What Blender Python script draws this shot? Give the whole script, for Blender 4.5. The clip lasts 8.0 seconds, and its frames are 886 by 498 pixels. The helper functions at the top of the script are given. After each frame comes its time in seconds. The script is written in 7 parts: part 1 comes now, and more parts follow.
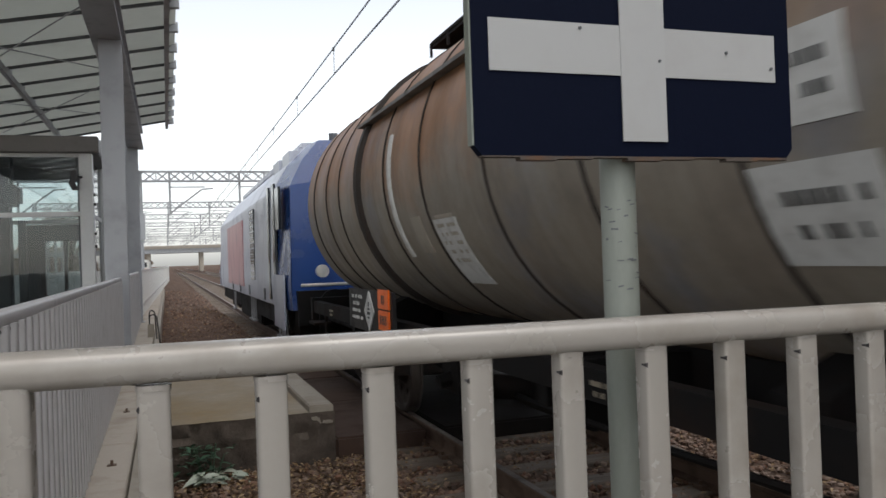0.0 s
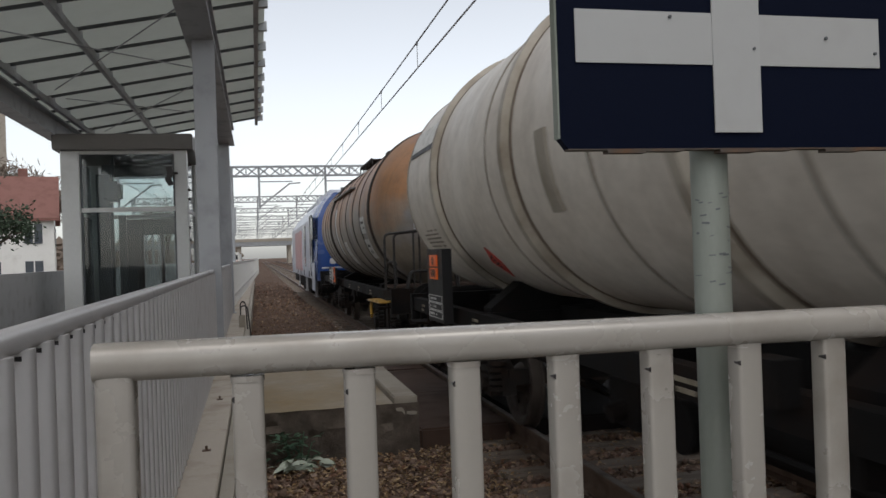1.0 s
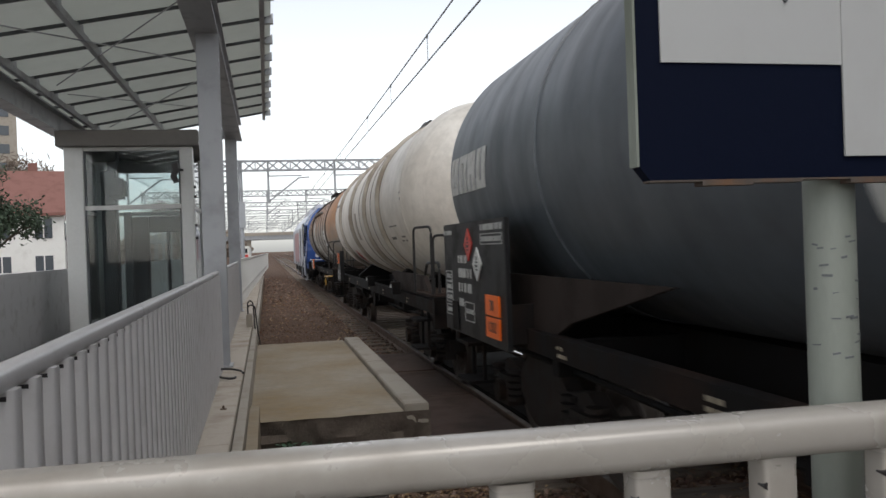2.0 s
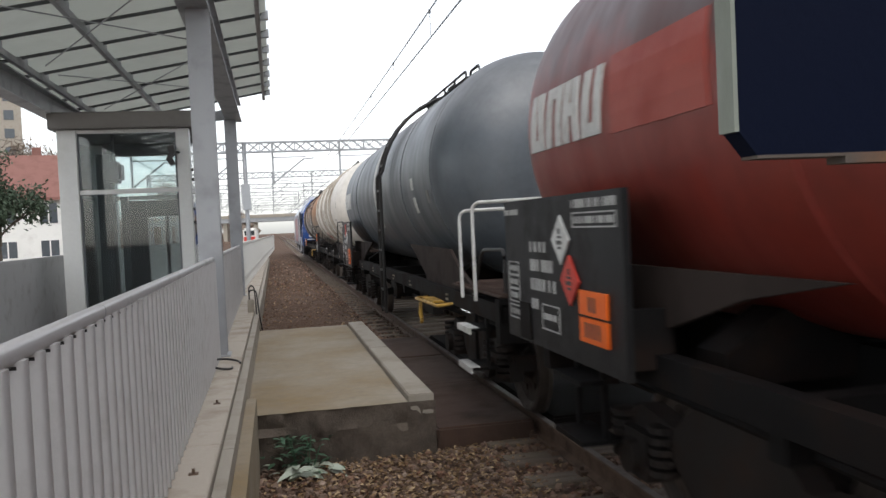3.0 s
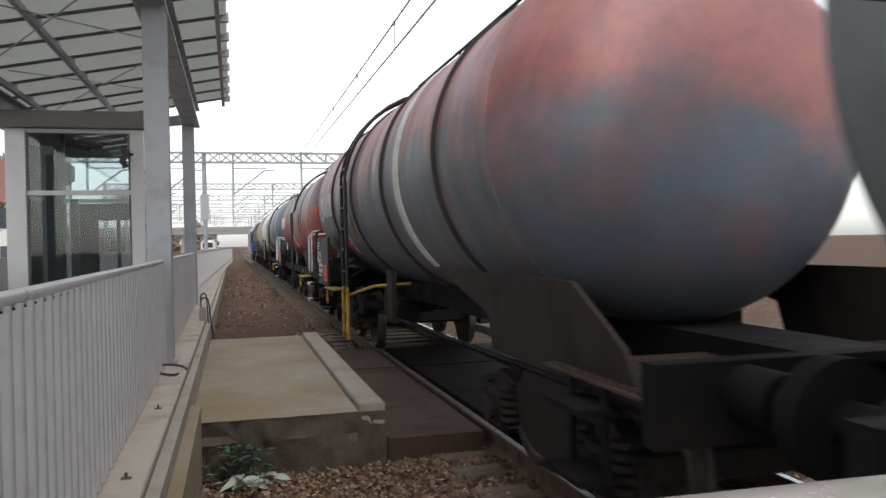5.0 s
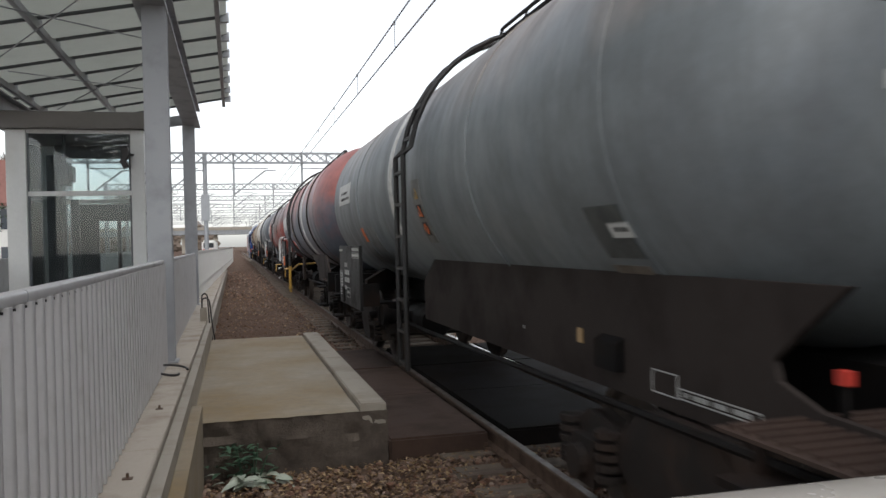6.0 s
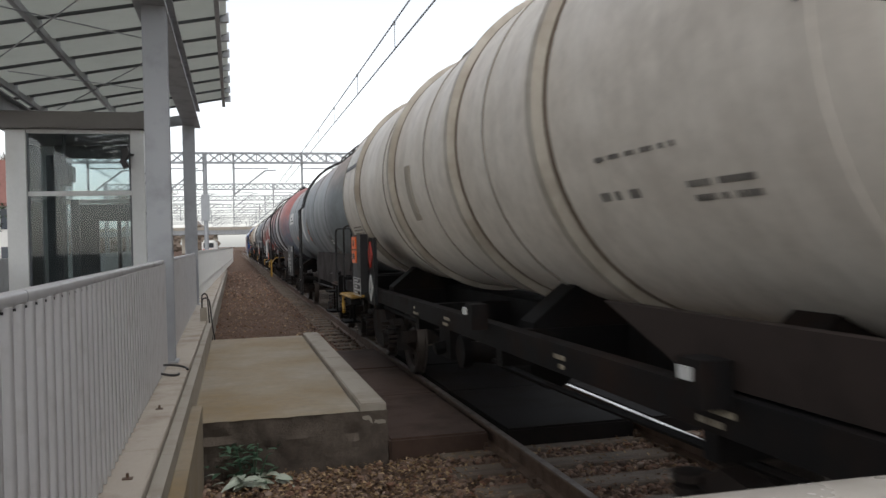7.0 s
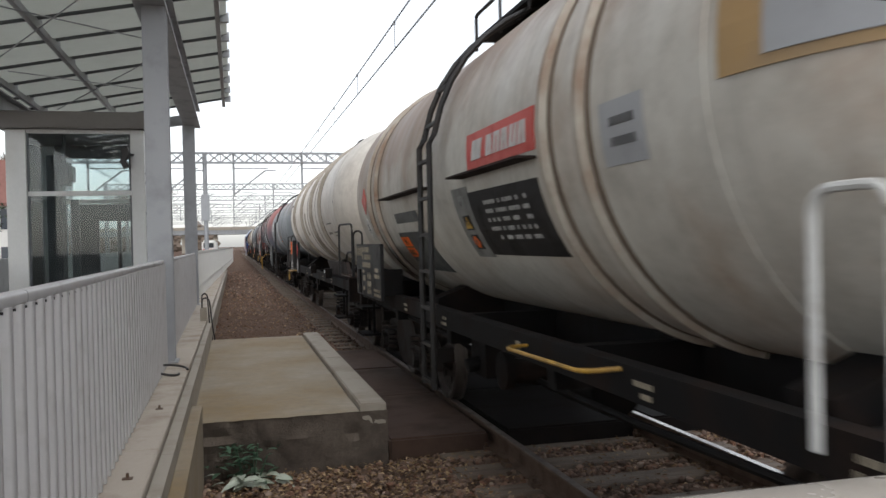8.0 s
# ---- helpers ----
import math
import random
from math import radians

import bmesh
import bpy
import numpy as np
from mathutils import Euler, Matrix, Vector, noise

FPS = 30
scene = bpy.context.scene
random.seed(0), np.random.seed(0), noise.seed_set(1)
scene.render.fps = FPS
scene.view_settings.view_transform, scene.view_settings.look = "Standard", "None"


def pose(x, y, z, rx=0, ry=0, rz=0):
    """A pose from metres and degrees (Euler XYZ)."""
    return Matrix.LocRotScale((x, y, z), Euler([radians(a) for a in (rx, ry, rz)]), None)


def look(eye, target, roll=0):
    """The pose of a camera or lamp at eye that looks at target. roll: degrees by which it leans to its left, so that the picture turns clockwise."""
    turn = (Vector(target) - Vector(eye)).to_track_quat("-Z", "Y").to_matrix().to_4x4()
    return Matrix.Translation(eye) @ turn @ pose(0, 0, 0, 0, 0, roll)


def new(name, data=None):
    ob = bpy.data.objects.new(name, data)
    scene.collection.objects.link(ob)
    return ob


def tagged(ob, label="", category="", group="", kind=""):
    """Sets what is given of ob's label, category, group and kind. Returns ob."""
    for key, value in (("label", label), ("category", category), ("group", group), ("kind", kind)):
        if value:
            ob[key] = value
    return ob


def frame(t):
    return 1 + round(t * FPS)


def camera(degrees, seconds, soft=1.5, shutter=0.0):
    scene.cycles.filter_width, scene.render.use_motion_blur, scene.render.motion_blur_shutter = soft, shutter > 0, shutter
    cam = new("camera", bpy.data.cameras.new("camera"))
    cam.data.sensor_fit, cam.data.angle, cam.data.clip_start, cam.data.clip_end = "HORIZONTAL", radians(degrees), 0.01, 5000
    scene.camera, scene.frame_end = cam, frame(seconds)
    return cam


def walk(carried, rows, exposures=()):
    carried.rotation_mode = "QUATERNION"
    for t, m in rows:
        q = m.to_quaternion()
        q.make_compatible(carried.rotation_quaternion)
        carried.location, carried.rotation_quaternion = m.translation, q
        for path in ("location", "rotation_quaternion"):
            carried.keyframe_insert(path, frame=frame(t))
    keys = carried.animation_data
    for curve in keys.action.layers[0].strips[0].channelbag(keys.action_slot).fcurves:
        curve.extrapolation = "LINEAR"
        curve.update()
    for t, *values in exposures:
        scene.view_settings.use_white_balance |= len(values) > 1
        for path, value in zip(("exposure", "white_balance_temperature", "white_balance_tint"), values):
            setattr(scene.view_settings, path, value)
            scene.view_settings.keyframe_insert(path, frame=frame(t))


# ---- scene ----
cam = camera(57.6, 8.0, soft=1.5, shutter=0.14)
PATH = [
    (0, (0.137, 0.029, 1.721), (0.7859, 1.9207, 1.7380), -2.00),
    (0.4, (0.136, 0.022, 1.722), (0.6582, 1.9527, 1.7304), -2.11),
    (0.5, (0.134, 0.020, 1.724), (0.6311, 1.9572, 1.7280), -2.20),
    (1, (0.133, 0.029, 1.724), (0.5841, 1.9775, 1.7300), -2.00),
    (1.2, (0.137, 0.060, 1.731), (0.5867, 2.0091, 1.7394), -1.87),
    (1.5, (0.143, 0.130, 1.753), (0.5889, 2.0796, 1.7450), -1.80),
    (1.6, (0.148, 0.171, 1.772), (0.5927, 2.1204, 1.7698), -1.86),
    (1.7, (0.154, 0.211, 1.782), (0.5940, 2.1620, 1.7820), -1.90),
    (2.8, (0.265, 0.616, 1.840), (0.6699, 2.5737, 1.7820), -2.40),
    (3, (0.284, 0.670, 1.831), (0.6920, 2.6270, 1.7710), -2.70),
    (3.2, (0.283, 0.710, 1.805), (0.7125, 2.6623, 1.7506), -2.67),
    (3.5, (0.287, 0.759, 1.757), (0.8090, 2.6891, 1.7120), -2.50),
    (3.8, (0.315, 0.763, 1.740), (0.8323, 2.6950, 1.7056), -1.25),
    (4, (0.344, 0.763, 1.736), (0.8471, 2.6985, 1.7080), -1.30),
    (4.2, (0.346, 0.766, 1.735), (0.8473, 2.7019, 1.7146), -1.15),
    (4.5, (0.347, 0.767, 1.734), (0.8511, 2.7023, 1.7160), -1.10),
    (5.8, (0.350, 0.768, 1.735), (0.8518, 2.7039, 1.7154), -1.36),
    (8, (0.350, 0.768, 1.735), (0.8518, 2.7039, 1.7154), -1.36),
]
EXPOSURE = [(0, 0.7), (0.5, 0.5), (1, 0.35), (1.6, 0.5), (2.8, 1.0), (3.5, 1.2), (4.0, 1.08), (4.5, 1.05), (6, 0.85), (7, 0.76), (8, 0.9)]
walk(cam, [(t, look(eye, target, roll)) for t, eye, target, roll in PATH], EXPOSURE)

# ---- light ----
SUN_ELEV, SUN_TURN = radians(52), radians(200)
world = bpy.data.worlds.new("overcast")
scene.world = world
world.use_nodes = True
wn = world.node_tree
wn.nodes.clear()
sky = wn.nodes.new("ShaderNodeTexSky")
sky.sky_type, sky.sun_disc = "NISHITA", False
sky.sun_elevation, sky.sun_rotation = SUN_ELEV, SUN_TURN
sky.air_density, sky.dust_density, sky.ozone_density = 1.0, 1.5, 1.0
hsv = wn.nodes.new("ShaderNodeHueSaturation")
hsv.inputs["Saturation"].default_value = 0.27
bg = wn.nodes.new("ShaderNodeBackground")
bg.inputs["Strength"].default_value = 0.15
wout = wn.nodes.new("ShaderNodeOutputWorld")
wn.links.new(sky.outputs[0], hsv.inputs["Color"])
wn.links.new(hsv.outputs[0], bg.inputs["Color"])
wn.links.new(bg.outputs[0], wout.inputs["Surface"])
sun_lamp = bpy.data.lights.new("sun", "SUN")
sun_lamp.energy, sun_lamp.angle, sun_lamp.color = 0.5, radians(25), (1.0, 0.98, 0.95)
sun = new("sun", sun_lamp)
sun.matrix_world = look((0, 0, 30), (-0.3 * 30, 0.55 * 30, -2))


# ---- materials ----
def mat_base(name, rough=0.6, metal=0.0, spec=0.5):
    m = bpy.data.materials.new(name)
    m.use_nodes = True
    nt = m.node_tree
    b = nt.nodes["Principled BSDF"]
    b.inputs["Roughness"].default_value = rough
    b.inputs["Metallic"].default_value = metal
    b.inputs["Specular IOR Level"].default_value = spec
    return m, nt, b


def node(nt, kind, **sets):
    n = nt.nodes.new(kind)
    for k, v in sets.items():
        n.inputs[k].default_value = v
    return n


def coords(nt, scale=(1, 1, 1), random_shift=False):
    tc = nt.nodes.new("ShaderNodeTexCoord")
    mp = nt.nodes.new("ShaderNodeMapping")
    mp.inputs["Scale"].default_value = scale
    nt.links.new(tc.outputs["Object"], mp.inputs["Vector"])
    if random_shift:
        oi = nt.nodes.new("ShaderNodeObjectInfo")
        mul = nt.nodes.new("ShaderNodeMath")
        mul.operation = "MULTIPLY"
        mul.inputs[1].default_value = 37.0
        nt.links.new(oi.outputs["Random"], mul.inputs[0])
        nt.links.new(mul.outputs[0], mp.inputs["Location"])
    return mp.outputs["Vector"]


def noise_fac(nt, vec, scale, lo, hi, detail=6.0, rough=0.6):
    n = node(nt, "ShaderNodeTexNoise", Scale=scale, Detail=detail, Roughness=rough)
    nt.links.new(vec, n.inputs["Vector"])
    r = nt.nodes.new("ShaderNodeMapRange")
    r.inputs["From Min"].default_value, r.inputs["From Max"].default_value = lo, hi
    nt.links.new(n.outputs["Fac"], r.inputs["Value"])
    return r.outputs["Result"]


def mixc(nt, fac, a, b, mode="MIX"):
    mx = nt.nodes.new("ShaderNodeMix")
    mx.data_type, mx.blend_type = "RGBA", mode
    for sock, v in ((mx.inputs["Factor"], fac), (mx.inputs["A"], a), (mx.inputs["B"], b)):
        if isinstance(v, bpy.types.NodeSocket):
            nt.links.new(v, sock)
        elif isinstance(v, (int, float)):
            sock.default_value = v
        else:
            sock.default_value = (*v, 1)
    return mx.outputs["Result"]


def mathn(nt, op, a, b=0.0):
    n = nt.nodes.new("ShaderNodeMath")
    n.operation = op
    n.use_clamp = op in ("ADD", "MULTIPLY")
    for i, v in enumerate((a, b)):
        if isinstance(v, bpy.types.NodeSocket):
            nt.links.new(v, n.inputs[i])
        else:
            n.inputs[i].default_value = v
    return n.outputs[0]


def bump(nt, b, height, strength=0.3, dist=0.01):
    bp = node(nt, "ShaderNodeBump", Strength=strength, Distance=dist)
    nt.links.new(height, bp.inputs["Height"])
    nt.links.new(bp.outputs[0], b.inputs["Normal"])


def worn(name, color, dirt, amount=0.5, rough=0.55, metal=0.0, scale=1.0, streak=(1, 1, 1), grain=0.12, bumps=0.15, dist=0.004, spec=0.4):
    """Painted, stained or weathered surface: stains at a large scale, grain at a small one."""
    m, nt, b = mat_base(name, rough, metal, spec)
    v = coords(nt, streak, True)
    stain = noise_fac(nt, v, 1.6 * scale, 0.62 - 0.3 * amount, 0.8 - 0.1 * amount)
    fine = noise_fac(nt, v, 22 * scale, 0.3, 0.7, 8.0, 0.7)
    c = mixc(nt, mathn(nt, "MULTIPLY", stain, min(1.0, 0.4 + amount)), color, dirt)
    dark = tuple(x * (1 - 2.2 * grain) for x in color)
    c = mixc(nt, mathn(nt, "MULTIPLY", fine, grain * 2.5), c, dark)
    nt.links.new(c, b.inputs["Base Color"])
    rr = nt.nodes.new("ShaderNodeMapRange")
    rr.inputs["To Min"].default_value, rr.inputs["To Max"].default_value = max(0.05, rough - 0.12), min(1, rough + 0.15)
    nt.links.new(stain, rr.inputs["Value"])
    nt.links.new(rr.outputs["Result"], b.inputs["Roughness"])
    bump(nt, b, fine, bumps, dist)
    return m


def tank_paint(name, color, upper, lower, rust, up_lo, up_hi, low_amt=0.5, rust_amt=0.3, rough=0.5, zc=2.5, hard=0.5, spill=None):
    """Tank shell: base paint, a second colour worn over the top, grime streaks down the flanks, rust patches."""
    m, nt, b = mat_base(name, rough, 0.0, 0.6)
    tc = nt.nodes.new("ShaderNodeTexCoord")
    sep = nt.nodes.new("ShaderNodeSeparateXYZ")
    nt.links.new(tc.outputs["Object"], sep.inputs[0])
    v = coords(nt)
    vs = coords(nt, (0.3, 1.1, 0.3))
    big = node(nt, "ShaderNodeTexNoise", Scale=0.75, Detail=5.0, Roughness=0.6)
    nt.links.new(v, big.inputs["Vector"])
    streak = noise_fac(nt, vs, 1.7, 0.4, 0.78, 9.0, 0.62)
    fine = noise_fac(nt, v, 14, 0.3, 0.72, 8.0, 0.7)
    # worn upper half with an uneven lower border
    h = nt.nodes.new("ShaderNodeMath")
    h.operation = "MULTIPLY_ADD"
    nt.links.new(big.outputs["Fac"], h.inputs[0])
    h.inputs[1].default_value = 2.2 * (1 - hard) + 0.4
    nt.links.new(sep.outputs["Z"], h.inputs[2])
    h_out = h.outputs[0]
    if spill:
        # soot and spilt product run further down round the filling dome
        y_mid, half, drop = spill
        sp = nt.nodes.new("ShaderNodeMapRange")
        sp.interpolation_type = "SMOOTHSTEP"
        sp.inputs["From Min"].default_value, sp.inputs["From Max"].default_value = half, half * 0.35
        sp.inputs["To Min"].default_value, sp.inputs["To Max"].default_value = 0.0, drop
        dist_y = mathn(nt, "ABSOLUTE", mathn(nt, "SUBTRACT", sep.outputs["Y"], y_mid))
        nt.links.new(dist_y, sp.inputs["Value"])
        sm = nt.nodes.new("ShaderNodeMath")
        nt.links.new(h_out, sm.inputs[0])
        nt.links.new(sp.outputs["Result"], sm.inputs[1])
        h_out = sm.outputs[0]
    r = nt.nodes.new("ShaderNodeMapRange")
    off = 0.5 * (2.2 * (1 - hard) + 0.4)
    r.inputs["From Min"].default_value, r.inputs["From Max"].default_value = up_lo + off, up_hi + off
    nt.links.new(h_out, r.inputs["Value"])
    c = mixc(nt, r.outputs["Result"], color, upper)
    c = mixc(nt, mathn(nt, "MULTIPLY", streak, low_amt), c, lower)
    rst = noise_fac(nt, v, 1.1, 0.62 - 0.25 * rust_amt, 0.78, 9.0, 0.68)
    c = mixc(nt, mathn(nt, "MULTIPLY", rst, min(1.0, rust_amt * 1.4)), c, rust)
    mott = noise_fac(nt, v, 3.3, 0.42, 0.7, 10.0, 0.72)
    c = mixc(nt, mathn(nt, "MULTIPLY", mott, 0.4), c, tuple(0.55 * x for x in lower))
    runs = noise_fac(nt, coords(nt, (0.18, 5.0, 0.18)), 2.2, 0.55, 0.75, 8.0, 0.65)
    c = mixc(nt, mathn(nt, "MULTIPLY", runs, 0.45 * low_amt + 0.1), c, tuple(0.5 * x for x in lower))
    c = mixc(nt, mathn(nt, "MULTIPLY", fine, 0.22), c, tuple(0.55 * x for x in color))
    nt.links.new(c, b.inputs["Base Color"])
    rr = nt.nodes.new("ShaderNodeMapRange")
    rr.inputs["To Min"].default_value, rr.inputs["To Max"].default_value = rough - 0.08, rough + 0.25
    nt.links.new(streak, rr.inputs["Value"])
    nt.links.new(rr.outputs["Result"], b.inputs["Roughness"])
    bump(nt, b, big.outputs["Fac"], 0.12, 0.02)
    return m


def glass(name, tint=(0.75, 0.8, 0.8), rough=0.02):
    m = bpy.data.materials.new(name)
    m.use_nodes = True
    nt = m.node_tree
    nt.nodes.clear()
    out = nt.nodes.new("ShaderNodeOutputMaterial")
    tr = node(nt, "ShaderNodeBsdfTransparent", Color=(*tint, 1))
    gl = node(nt, "ShaderNodeBsdfGlossy", Roughness=rough)
    fr = node(nt, "ShaderNodeFresnel", IOR=1.5)
    mx = nt.nodes.new("ShaderNodeMixShader")
    nt.links.new(fr.outputs[0], mx.inputs[0])
    nt.links.new(tr.outputs[0], mx.inputs[1])
    nt.links.new(gl.outputs[0], mx.inputs[2])
    nt.links.new(mx.outputs[0], out.inputs["Surface"])
    return m


def sheet_mat(name, color, through_amount):
    """Frosted roofing sheet that lets part of the daylight through."""
    m = worn(name, color, tuple(0.75 * x for x in color), 0.45, 0.5, scale=0.9)
    nt = m.node_tree
    out = [n for n in nt.nodes if n.type == "OUTPUT_MATERIAL"][0]
    tl = node(nt, "ShaderNodeBsdfTranslucent", Color=(*color, 1))
    mx = nt.nodes.new("ShaderNodeMixShader")
    mx.inputs[0].default_value = through_amount
    nt.links.new(nt.nodes["Principled BSDF"].outputs[0], mx.inputs[1])
    nt.links.new(tl.outputs[0], mx.inputs[2])
    nt.links.new(mx.outputs[0], out.inputs["Surface"])
    return m


def ground_mat():
    """Stained ballast and soil with fallen leaves."""
    m, nt, b = mat_base("ballast_ground", 0.95, 0.0, 0.2)
    v = coords(nt)
    vor = node(nt, "ShaderNodeTexVoronoi", Scale=16.0)
    nt.links.new(v, vor.inputs["Vector"])
    bw = nt.nodes.new("ShaderNodeRGBToBW")
    nt.links.new(vor.outputs["Color"], bw.inputs[0])
    c = mixc(nt, bw.outputs[0], (0.06, 0.037, 0.027), (0.18, 0.12, 0.085))
    patch = noise_fac(nt, v, 0.9, 0.4, 0.66)
    c = mixc(nt, mathn(nt, "MULTIPLY", patch, 0.75), c, (0.085, 0.045, 0.028))
    leaf = noise_fac(nt, v, 9.0, 0.66, 0.72, 3.0)
    c = mixc(nt, mathn(nt, "MULTIPLY", leaf, 0.7), c, (0.27, 0.19, 0.12))
    nt.links.new(c, b.inputs["Base Color"])
    bump(nt, b, vor.outputs["Distance"], 1.0, 0.05)
    return m


def stone_mat():
    m, nt, b = mat_base("ballast_stone", 0.9, 0.0, 0.25)
    g = nt.nodes.new("ShaderNodeNewGeometry")
    r = nt.nodes.new("ShaderNodeValToRGB")
    stops = ((0.0, (0.075, 0.047, 0.037)), (0.3, (0.17, 0.11, 0.08)), (0.55, (0.26, 0.185, 0.145)), (0.8, (0.21, 0.105, 0.065)), (1.0, (0.37, 0.285, 0.225)))
    while len(r.color_ramp.elements) < len(stops):
        r.color_ramp.elements.new(0.5)
    for e, (p, col) in zip(r.color_ramp.elements, stops):
        e.position, e.color = p, (*col, 1)
    nt.links.new(g.outputs["Random Per Island"], r.inputs["Fac"])
    f = noise_fac(nt, coords(nt), 40, 0.3, 0.7)
    nt.links.new(mixc(nt, mathn(nt, "MULTIPLY", f, 0.4), r.outputs["Color"], (0.09, 0.07, 0.055)), b.inputs["Base Color"])
    return m


